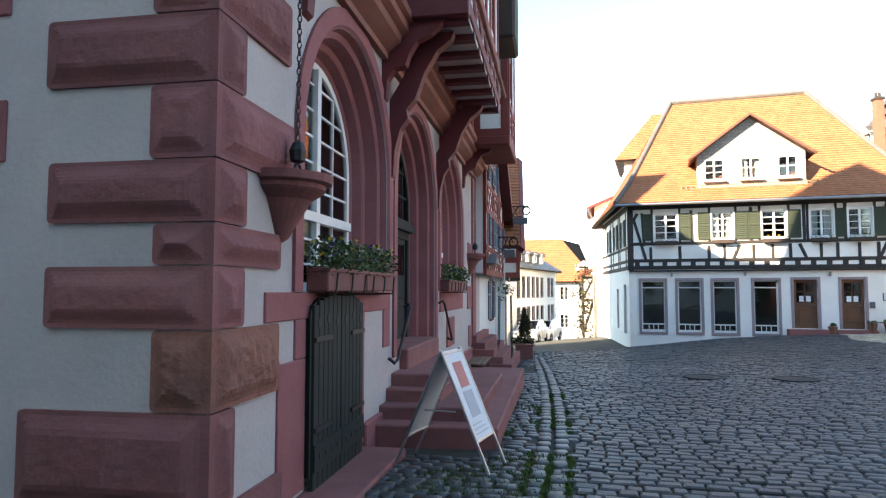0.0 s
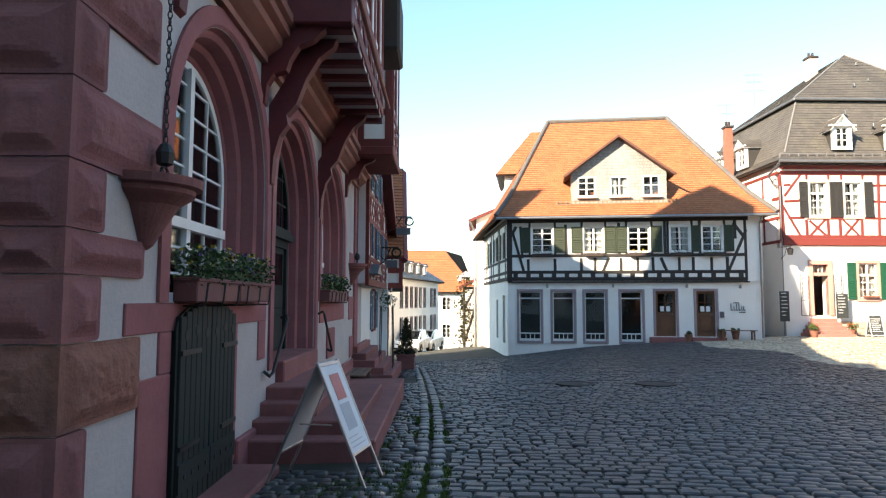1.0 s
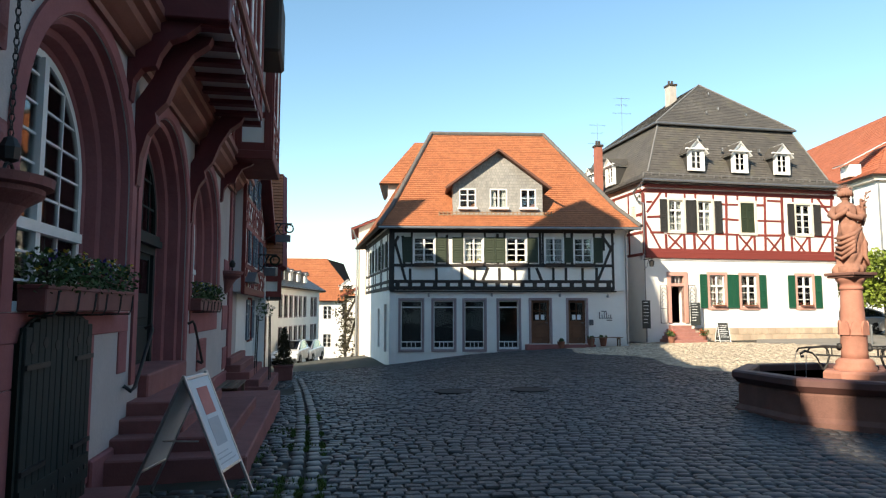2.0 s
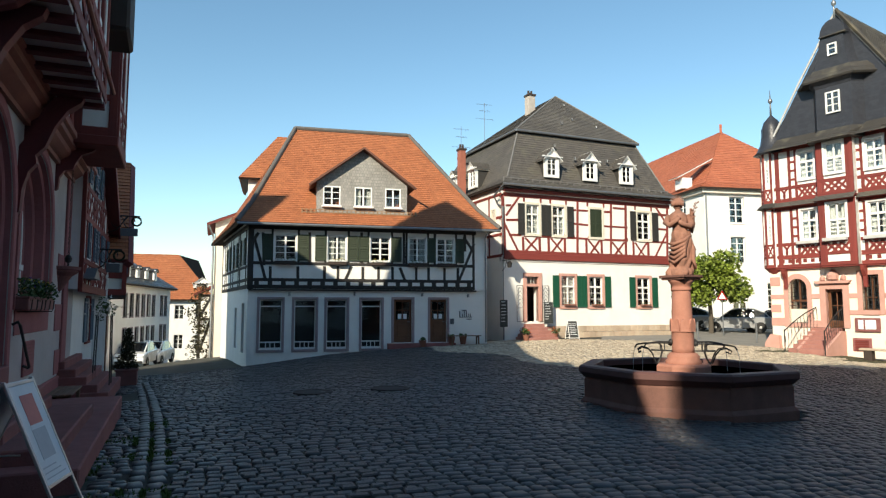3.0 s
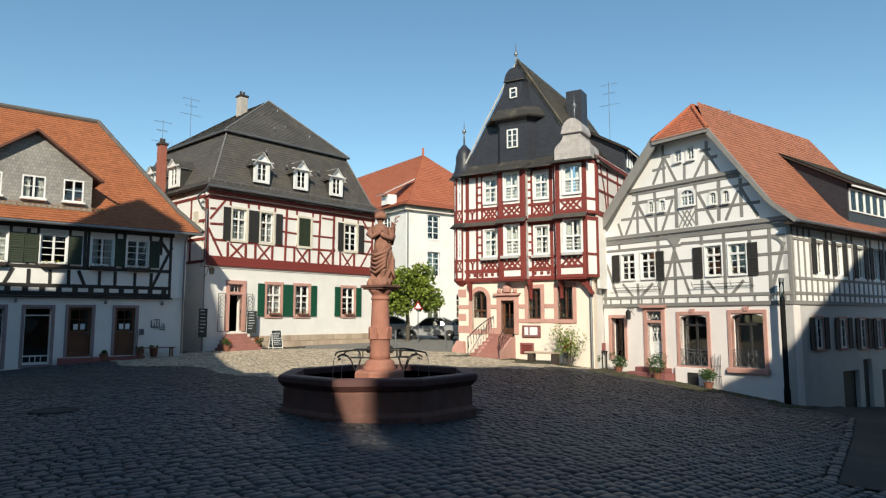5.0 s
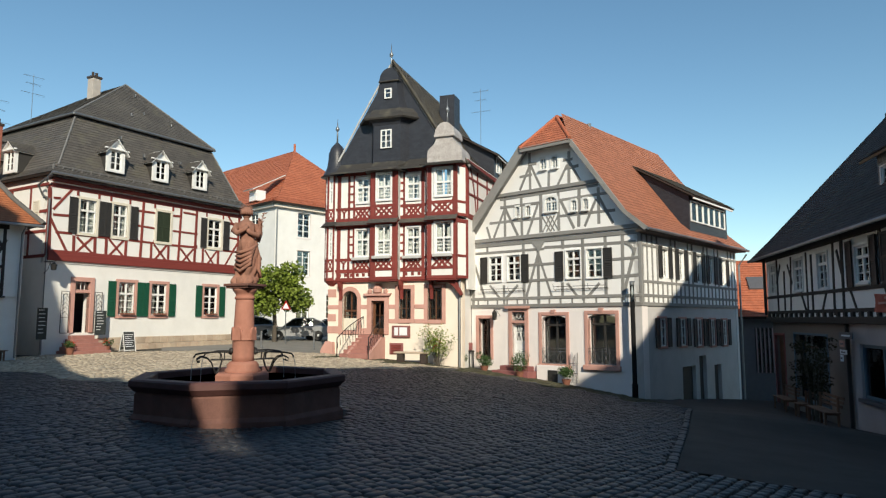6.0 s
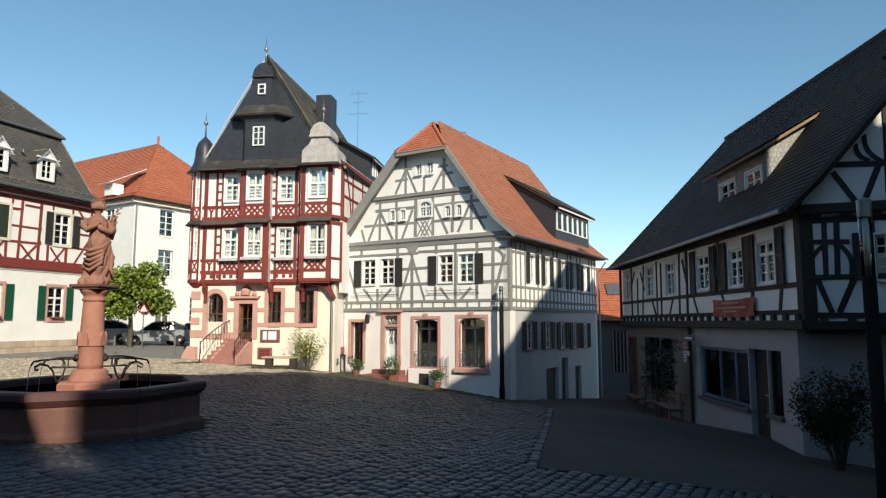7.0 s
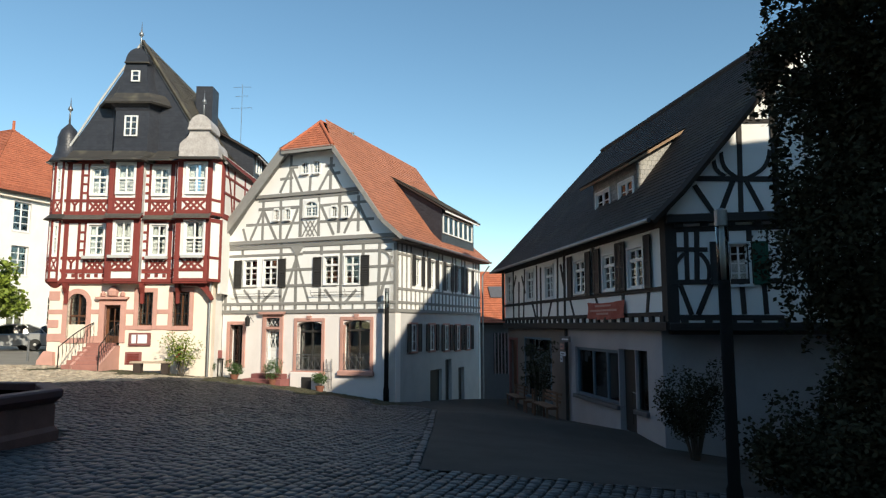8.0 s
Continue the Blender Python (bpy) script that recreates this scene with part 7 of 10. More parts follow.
def town_hall():
    rng = random.Random(11)
    t = thing("town_hall", TH, "pale plastered town hall with red sandstone quoins and timber bays", "town hall")
    C = (2.85, 6.12, 9.45)
    RO, SP = 1.40, 2.95
    bot = (1.64, .78, 1.64)
    holes = []
    for c, b in zip(C, bot):
        holes.append((c - RO, b, c + RO, SP + RO))
    holes.append((1.53, .0, 3.01, 1.58))
    bm = wall_bm(0, 14.2, -1.2, 5.0, holes, .5, 0)
    for c in C:
        arch_top(bm, c - RO, c + RO, SP, RO, SP + RO, 0, .5, 28)
    arch_top(bm, 1.53, 3.01, 1.36, .22, 1.58, 0, .5, 16)
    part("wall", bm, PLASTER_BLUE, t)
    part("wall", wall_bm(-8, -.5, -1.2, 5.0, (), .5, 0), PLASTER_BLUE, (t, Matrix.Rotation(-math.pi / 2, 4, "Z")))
    part("floor", box(bmesh.new(), .5, 14, .5, 7.8, .6, .75), UNLIT_INSIDE, t)
    part("ceiling", box(bmesh.new(), .5, 14, .5, 7.8, 4.85, 4.98), UNLIT_INSIDE, t)
    part("back_wall", box(bmesh.new(), .5, 14, 5, 5.3, .75, 4.85), PLASTER_CREAM, t)
    rows = [(-.6, .28, 1.05, 1.5), (.30, .89, .29, 1.31), (.90, 1.40, .96, .38), (1.41, 1.80, .39, 1.15), (1.81, 2.07, .97, .39), (2.08, 2.475, .40, 1.15), (2.485, 2.96, 1.2, .43), (2.97, 3.42, .36, 1.19), (3.43, 3.92, 1.12, .43), (3.93, 4.4, .38, 1.17), (4.41, 4.98, 1.1, .43)]
    for z0, z1, lf, ls in rows:
        quoin(t, z0, z1, lf, ls, rng, .2 < z0, z0 == .90)
    for z in (2.5, 3.5):
        part("stone_block", box(bmesh.new(), -.02, .1, 1.5 + (z > 3) * .0, 2.1, z, z + .42, .01), SANDSTONE_PAINT, t)
    # painted stone round the cellar door and below the window
    S = SANDSTONE_PAINT
    part("sill_course", box(bmesh.new(), .74, 4.36, -.02, .1, 1.41, 1.635, .008), S, t)
    part("jamb", box(bmesh.new(), .98, 1.53, -.018, .12, .0, 1.08, .008), S, t)
    part("jamb", box(bmesh.new(), 1.3, 1.53, -.018, .12, 1.085, 1.41, .008), S, t)
    part("jamb", box(bmesh.new(), 3.01, 3.24, -.018, .12, .0, 1.41, .008), S, t)
    part("plinth", box(bmesh.new(), 3.24, 4.4, -.05, .1, -.4, .2, .02), S, t)
    part("plinth", box(bmesh.new(), 7.9, 14.2, -.05, .1, -.6, .25, .02), S, t)
    part("apron", box(bmesh.new(), 4.05, 4.36, -.016, .1, .95, 1.41, .008), S, t)
    part("apron", box(bmesh.new(), 8.0, 10.9, -.02, .1, 1.25, 1.64, .008), S, t)
    for z0, z1, a, b in ((.3, .8, 11.9, 12.5), (1.2, 1.75, 11.7, 12.5), (2.3, 2.8, 11.8, 12.5)):
        part("stone_block", box(bmesh.new(), a, b, -.02, .1, z0, z1, .01), S, t)
    part("corner_pilaster", box(bmesh.new(), 12.5, 13.1, -.05, .2, -.6, 4.5, .015), S, t)
    # moulded arches
    for i, (c, b) in enumerate(zip(C, bot)):
        prof = [(RO + .20, -.001), (RO + .20, -.03), (RO + .03, -.03), (RO + .005, -.005), (RO - .02, .09), (RO - .055, .10), (RO - .085, .115), (RO - .115, .26), (RO - .15, .275), (RO - .175, .29), (RO - .205, .40), (RO - .24, .415), (RO - .28, .45), (RO - .28, .62)]
        part("arch", arch_sweep(c, SP, b, prof, 28), S, t)
        r = RO - .28
        if i != 1:
            win = part("window", arch_sweep(c, SP, b + .02, [(r + .02, .42), (r - .06, .42), (r - .06, .5), (r + .02, .5)], 24), WHITE_PAINT, t, "tall round-arched white window with glazing bars")
            zt = 2.42
            bars = [("bottom_rail", c - r, c + r, .40, .5, b, b + .09), ("mullion", c - .05, c + .05, .385, .49, b + .09, SP + r - .05), ("transom", c - r + .05, c + r - .05, .37, .48, zt - .055, zt + .045)]
            for x0, x1 in ((c - r + .06, c - .05), (c + .05, c + r - .06)):
                xm = (x0 + x1) / 2
                bars.append(("glazing_bar", xm - .012, xm + .012, .425, .46, b + .09, SP + math.sqrt(max(.01, r * r - (xm - c) ** 2)) - .05))
                for z in (b + .28, b + .54, zt + .30, zt + .58, zt + .86, zt + 1.14, zt + 1.42):
                    lim = math.sqrt(max(.02, r * r - max(0, z - SP) ** 2)) - .05
                    a0, a1 = max(x0, c - lim), min(x1, c + lim)
                    if a1 > a0 + .05:
                        bars.append(("glazing_bar", a0, a1, .43, .455, z - .011, z + .011))
            for nm, *q in bars:
                part(nm, box(bmesh.new(), *q), WHITE_PAINT, win)
            bm = bmesh.new()
            prism(bm, arch_path(c, r - .04, SP, b + .05, 20), .44, .446)
            part("pane", bm, GLASS, win).visible_shadow = False
        else:
            bm = bmesh.new()
            z0 = .80
            box(bm, c - r, c + r, .5, .6, 2.5, 2.62), prism(bm, [(c - r, 2.62), (c + r, 2.62), (c + r, 2.72), (c - r, 2.72)], .40, .6)
            box(bm, c - r, c + r, .44, .6, 2.72, 2.80, .01)
            for x in (c - r, c - .06, c + r - .1):
                box(bm, x, x + .11, .5, .6, z0, 2.5)
            part("door_frame", bm, DOOR_GREEN, t, "", Matrix.Translation((0, -.1, 0)))
            for x0, x1 in ((c - r + .11, c - .065), (c + .055, c + r - .1)):
                w = x1 - x0
                bm = box(bmesh.new(), x0, x1, .55, .6, z0, 2.5)
                for a, b2 in ((z0 + .1, z0 + .62), (z0 + .72, z0 + 1.0)):
                    box(bm, x0 + .1, x1 - .1, .525, .56, a, b2, .02)
                for s in (0, 1):
                    xx = x0 + .1 if s == 0 else x1 - .14
                    box(bm, xx, xx + .04, .53, .56, z0 + 1.1, z0 + 1.62)
                leaf = part("door_leaf", bm, DOOR_GREEN, t, "", Matrix.Translation((0, -.1, 0)))
                part("pane", box(bmesh.new(), x0 + .14, x1 - .14, .54, .549, z0 + 1.1, z0 + 1.6), GLASS, leaf)
                part("knob", lathe(bmesh.new(), [(.01, 0), (.03, .01), (.03, .04), (.01, .05)], 8), ZINC, leaf, "", Matrix.Translation((x1 - .05 if x0 < c - .5 else x0 + .05, .55, z0 + 1.03)) @ Matrix.Rotation(math.pi / 2, 4, "X"))
            fan = part("fanlight", arch_sweep(c, SP, 2.75, [(r + .02, .5), (r - .07, .5), (r - .07, .58)], 20), DOOR_GREEN, t, "", Matrix.Translation((0, -.1, 0)))
            for k in range(-2, 3):
                x = c + k * .36
                part("glazing_bar", box(bmesh.new(), x - .015, x + .015, .52, .55, 2.8, SP + math.sqrt(max(.01, r * r - (x - c) ** 2)) - .05), DOOR_GREEN, fan)
            for z in (3.2, 3.6):
                lim = math.sqrt(max(.02, r * r - max(0, z - SP) ** 2)) - .05
                part("glazing_bar", box(bmesh.new(), c - lim, c + lim, .522, .548, z - .014, z + .014), DOOR_GREEN, fan)
            part("pane", prism(bmesh.new(), arch_path(c, r - .04, SP, 2.8, 20), .53, .536), GLASS, fan)
    # cellar door: two plank leaves under a low arch
    for s, (x0, x1) in enumerate(((1.56, 2.262), (2.278, 2.98))):
        bm = bmesh.new()
        n = 6
        for k in range(n):
            a, b = x0 + (x1 - x0) * k / n, x0 + (x1 - x0) * (k + 1) / n
            top = 1.36 + .19 * math.sqrt(max(0, 1 - ((a + b) / 2 - 2.27) ** 2 / .75 ** 2))
            box(bm, a + .004, b - .004, .05, .10, -.14, top, .006)
        leaf = part("cellar_door_leaf", bm, DOOR_GREEN, t, "black-green plank cellar door leaf", Matrix.Translation((0, -.13, .07)))
        bm = box(bmesh.new(), x0, x1, .035, .052, .05, .28)
        part("kick_board", bm, DOOR_GREEN, leaf)
        for k in range(3):
            x, z = x0 + (x1 - x0) * (k + .5) / 3, 1.30 + .03 * (k == 1)
            # flat near-black disc painted for the shade inside the hole
            part("vent_hole", lathe(bmesh.new(), [(.004, -.002), (.045, 0), (.045, .004), (.02, .006)], 12), UNLIT_INSIDE, leaf, "", Matrix.Translation((x, .048, z)) @ Matrix.Rotation(math.pi / 2, 4, "X"))
        for z in (1.14, .38):
            part("strap_hinge", box(bmesh.new(), x0 if s == 0 else x1 - .42, x0 + .42 if s == 0 else x1, .03, .05, z, z + .04), IRON, leaf)
        for k in range(4):
            x = x0 + .1 + k * .16
            part("stud", box(bmesh.new(), x, x + .05, .028, .04, .14, .19, .01), IRON, leaf)
    bm = arch_sweep(2.27, 1.36, .0, [(.745, .02), (.70, .02), (.70, .12)], 16)
    for v in bm.verts:
        if v.co.z > 1.36:
            v.co.z = 1.36 + (v.co.z - 1.36) * .3
    part("door_frame", bm, DOOR_GREEN, t, "", Matrix.Translation((0, -.075, .07)))
    part("threshold", box(bmesh.new(), 1.35, 3.2, -.5, .15, -.3, -.03, .02), SANDSTONE, t)
    # cornice and the timber storey above
    bm = bmesh.new()
    prof = [(0, 4.5), (-.08, 4.5), (-.08, 4.58), (-.14, 4.62), (-.24, 4.70), (-.26, 4.78), (-.34, 4.82), (-.34, 4.92), (-.40, 4.95), (-.40, 5.05), (0, 5.05)]
    lines = [[bm.verts.new((x, y, z)) for y, z in prof] for x in (-.4, 14.2)]
    for i in range(len(prof) - 1):
        bm.faces.new((lines[0][i], lines[1][i], lines[1][i + 1], lines[0][i + 1]))
    bm.faces.new(lines[0]), bm.faces.new(lines[1][::-1])
    part("cornice", bm, CORNICE, t)
    T = TIMBER_WINE
    wins = [(.35 + k * 1.32, 6.0, 1.15 + k * 1.32, 7.4) for k in range(10)]
    part("wall", wall_bm(-.3, 14.2, 5.05, 8.6, wins, .3, -.3), PLASTER, t)
    for a, z0, b, z1 in wins:
        window(t, a, z0, b, z1, WHITE_PAINT, 2, 3, -.27, .7)
    for z, w in ((5.15, .2), (5.85, .14), (7.55, .14), (8.5, .2)):
        beam(t, -.3, z, 14.2, z, w, TIMBER_RED, -.3)
    for k in range(12):
        beam(t, -.15 + k * 1.32, 5.1, -.15 + k * 1.32, 8.5, .16, TIMBER_RED, -.3)
        if k < 11:
            beam(t, .0 + k * 1.32, 5.25, .55 + k * 1.32, 5.8, .1, TIMBER_RED, -.3, .09, .026, "brace"), beam(t, 1.05 + k * 1.32, 5.25, .5 + k * 1.32, 5.8, .1, TIMBER_RED, -.3, .09, .026, "brace")
    # the projecting bay over the door, boards and joists below
    u0, u1, w = 3.95, 8.25, -1.06
    part("bay_soffit", box(bmesh.new(), u0, u1, w, -.3, 5.0, 5.05), SOFFIT, t)
    for k in range(8):
        x = u0 + .1 + (u1 - u0 - .2) * k / 7
        ob = beam(t, 0, 0, 1, 0, .1, T, name="joist")
        ob.matrix_basis = Matrix.Translation((x, -.38, 4.985)) @ Matrix.Rotation(-math.pi / 2, 4, "Z") @ Matrix.Diagonal((-w - .36, .17, .11, 1))
    part("bay_beam", box(bmesh.new(), u0 - .12, u0 + .06, w - .04, -.3, 4.96, 5.6, .015), T, t)
    bays = [(u0, u1, w, 5.05, 8.4), (10.6, 12.7, -1.08, 5.0, 8.6)]
    for a, b, y, z0, z1 in bays:
        n = 3 if b - a > 3 else 1
        hs = [(a + (b - a) * (k + .5) / n - .4, 6.1, a + (b - a) * (k + .5) / n + .4, 7.5) for k in range(n)]
        part("bay_wall", wall_bm(a, b, z0, z1, hs, .15, y), PLASTER, t)
        part("bay_wall", box(bmesh.new(), a, a + .12, y + .15, -.3, z0, z1), PLASTER, t)
        part("bay_wall", box(bmesh.new(), b - .12, b, y + .15, -.3, z0, z1), PLASTER, t)
        for q in hs:
            window(t, *q, WHITE_PAINT, 2, 3, y + .03, .7)
        for z, ww in ((z0 + .1, .18), (5.85, .13), (7.65, .13), (z1 - .1, .18)):
            beam(t, a - .02, z, b + .02, z, ww, TIMBER_RED, y)
        m = 2 * n + 1
        for k in range(m):
            beam(t, a + .08 + (b - a - .16) * k / (m - 1), z0, a + .08 + (b - a - .16) * k / (m - 1), z1, .15, TIMBER_RED, y)
        lattice(t, a + .15, b - .15, z0 + .2, 5.8, 2 * n, TIMBER_RED, y, .07)
        sl = (t, Matrix.Translation((a, -.3, 0)) @ Matrix.Rotation(-math.pi / 2, 4, "Z"))
        for z, ww in ((z0 + .12, .24), (5.85, .13), (7.0, .13)):
            beam(sl, 0, z, -y - .3, z, ww, TIMBER_RED)
        for x in (.08, -y - .38):
            beam(sl, x, z0, x, z1, .16, TIMBER_RED)
    part("bay_floor", box(bmesh.new(), 10.5, 12.8, -1.12, -.3, 4.86, 5.06, .02), TIMBER_RED, t)
    part("copper_pipe", tube(bmesh.new(), [(u0 - .2, w - .1, 5.35), (u1 + .35, w - .1, 5.35)], .035, 8), CORNICE, t)
    roof("bay_roof", t, [[(8.9, w - .45, 8.3), (3.4, w - .45, 8.3), (4.2, .2, 10.5), (8.0, .2, 10.5)][::-1]], [SLATE, DARK_WOOD], .16, .02, .3)
    part("roof_eaves_box", box(bmesh.new(), 8.3, 9.5, -1.38, -.35, 6.4, 7.6, .05), DARK_WOOD, t)
    # carved brackets: a long one below the bay, a short one below the cornice
    longp = [(0, 3.05), (.05, 3.12), (.07, 3.45), (.14, 3.72), (.24, 3.86), (.22, 3.98), (.34, 4.12), (.46, 4.45), (.62, 4.72), (.8, 4.86), (.84, 4.96), (.5, 4.96), (.3, 4.74), (.18, 4.4), (.06, 4.2), (0, 4.1)]
    shortp = [(0, 3.98), (.05, 4.02), (.07, 4.25), (.15, 4.38), (.3, 4.42), (.34, 4.55), (.44, 4.72), (.62, 4.8), (.78, 4.95), (.78, 5.02), (.3, 5.02), (.1, 4.6), (0, 4.5)]
    turn = Matrix.Rotation(-math.pi / 2, 4, "Z")
    for u in (4.42, 7.74):
        part("bracket", prism(bmesh.new(), longp, -.085, .085), T, t, "", Matrix.Translation((u, 0, 0)) @ turn)
    for u in (1.45, 4.02, 8.05, 11.0):
        part("bracket", prism(bmesh.new(), shortp, -.075, .075), T, t, "", Matrix.Translation((u, 0, 0)) @ turn)
    # unseen tall roofs and gables behind, shaped to cast the square's shadows
    ridge = [(14.2, 12.4), (13.3, 12.5), (11.2, 13.8), (10.35, 14.4), (10.12, 16.5), (9.8, 18.9), (8.9, 20.4), (6.3, 20.1), (6.1, 16.5), (1.0, 12.7), (.3, 12.6)]
    bm = bmesh.new()
    front, top, rear = ([bm.verts.new((u, y, z if y == 4 else 8.6)) for u, z in ridge] for y in (.2, 4, 7.9))
    for i in range(len(ridge) - 1):
        for a, b in ((front, top), (top, rear)):
            bm.faces.new((a[i + 1], a[i], b[i], b[i + 1]))
    for i in (0, -1):
        bm.faces.new((front[i], top[i], rear[i]))
    part("roof", bm, SLATE, t, "unseen tall slate roof with a ridge line shaped to cast shadows")
    # unseen block added to shade the left of the black timber house
    part("stair_tower", prism(bmesh.new(), [(12.9, 0), (12.9, 17.9), (14.7, 16.5), (17, 14.8), (17, 0)], 8.1, 9.0), PLASTER, t)
    # two unseen walls added to keep sun off that house's front and side
    part("fire_wall", box(bmesh.new(), 14.22, 18.0, 3.9, 4.2, 5, 12.3), PLASTER, t)
    part("fire_wall", box(bmesh.new(), 18.0, 24.6, 3.92, 4.18, -1, 11.7), PLASTER, t)
    # stairs
    for k, (a, b, w2) in enumerate(((3.6, 9.4, 1.45), (3.92, 7.3, 1.2), (4.24, 7.2, .68), (4.5, 7.1, .6))):
        part("step", box(bmesh.new(), a, b, -w2, .05, -.5, .12 + .155 * k, .018), SANDSTONE, t)
    part("threshold", box(bmesh.new(), 4.95, 7.3, -.12, .6, .5, .86, .02), SANDSTONE, t)
    for pts in ([(4.28, -.02, .8), (4.28, -.10, .74), (4.36, -.12, .78), (5.05, -.12, 1.40), (5.1, -.1, 1.46), (5.1, -.02, 1.42)], [(7.8, -.02, 1.42), (7.8, -.1, 1.46), (7.86, -.12, 1.40), (8.7, -.12, .72), (8.75, -.1, .7), (8.75, -.02, .74)]):
        bm = tube(bmesh.new(), pts, .022, 8)
        part("handrail", bm, IRON, t)
    pl = part("plaque", box(bmesh.new(), 8.75, 9.6, -.035, .02, .55, 1.12, .012), S, t, "red stone plaque with worn writing")
    bm = bmesh.new()
    for k in range(8):
        box(bm, 8.85, 9.5 - .15 * (k % 3 == 2), -.041, -.034, 1.05 - k * .06, 1.075 - k * .06)
    part("worn_writing", bm, SANDSTONE, pl)
    # light basins on the wall
    for u in (1.0, 12.05):
        bm = bmesh.new()
        prof = [(.03, 2.02), (.07, 2.05), (.12, 2.14), (.24, 2.34), (.33, 2.40), (.35, 2.42), (.35, 2.455), (.40, 2.47), (.41, 2.53), (.36, 2.54), (.28, 2.48)]
        lathe(bm, prof, 24, u, 0)
        geom = bm.verts[:] + bm.edges[:] + bm.faces[:]
        bmesh.ops.bisect_plane(bm, geom=geom, plane_co=(0, .02, 0), plane_no=(0, 1, 0), clear_outer=True)
        part("wall_basin", bm, SANDSTONE, t, "fluted sandstone basin on the wall", None, False)
        ch = bmesh.new()
        z, k = 4.9, 0
        while z > 2.75:
            ring = [(u - .05 + (.016 * math.cos(a) if k % 2 else 0), -.16 + (.016 * math.cos(a) if k % 2 == 0 else 0), z + .032 * math.sin(a)) for a in [math.tau * i / 8 for i in range(9)]]
            tube(ch, ring, .0055, 5)
            z -= .052
            k += 1
        part("chain", ch, IRON, t)
        bm = lathe(bmesh.new(), [(.02, 2.62), (.06, 2.64), (.07, 2.72), (.04, 2.78), (.01, 2.8)], 8, u - .05, -.16)
        tube(bm, [(u - .05 + .06 * math.cos(a), -.16, 2.57 + .05 * math.sin(a)) for a in [math.tau * i / 10 for i in range(11)]], .012, 6)
        tube(bm, [(u - .05, -.16, 2.52), (u - .05, -.1, 2.48)], .01, 6)
        part("chain_clamp", bm, IRON, t)
        part("chain_hook", tube(bmesh.new(), [(u - .05, 0, 4.93), (u - .05, -.14, 4.93), (u - .05, -.17, 4.9)], .012, 6), IRON, t)
    return t


hall = town_hall()
rng0 = random.Random(21)
for u, n in ((1.56, 2), (7.9, 2)):
    for k in range(n):
        planter(TH @ Matrix.Translation((u + k * 1.16, -.0, 1.64)), "wine-red flower box full of pansies on a window ledge", 1.12, [YELLOW_FLOWER, WHITE_FLOWER, VIOLET_FLOWER], BOX_WINE, rng0, "flower box", 900, .2, .2, "flower boxes of the town hall")


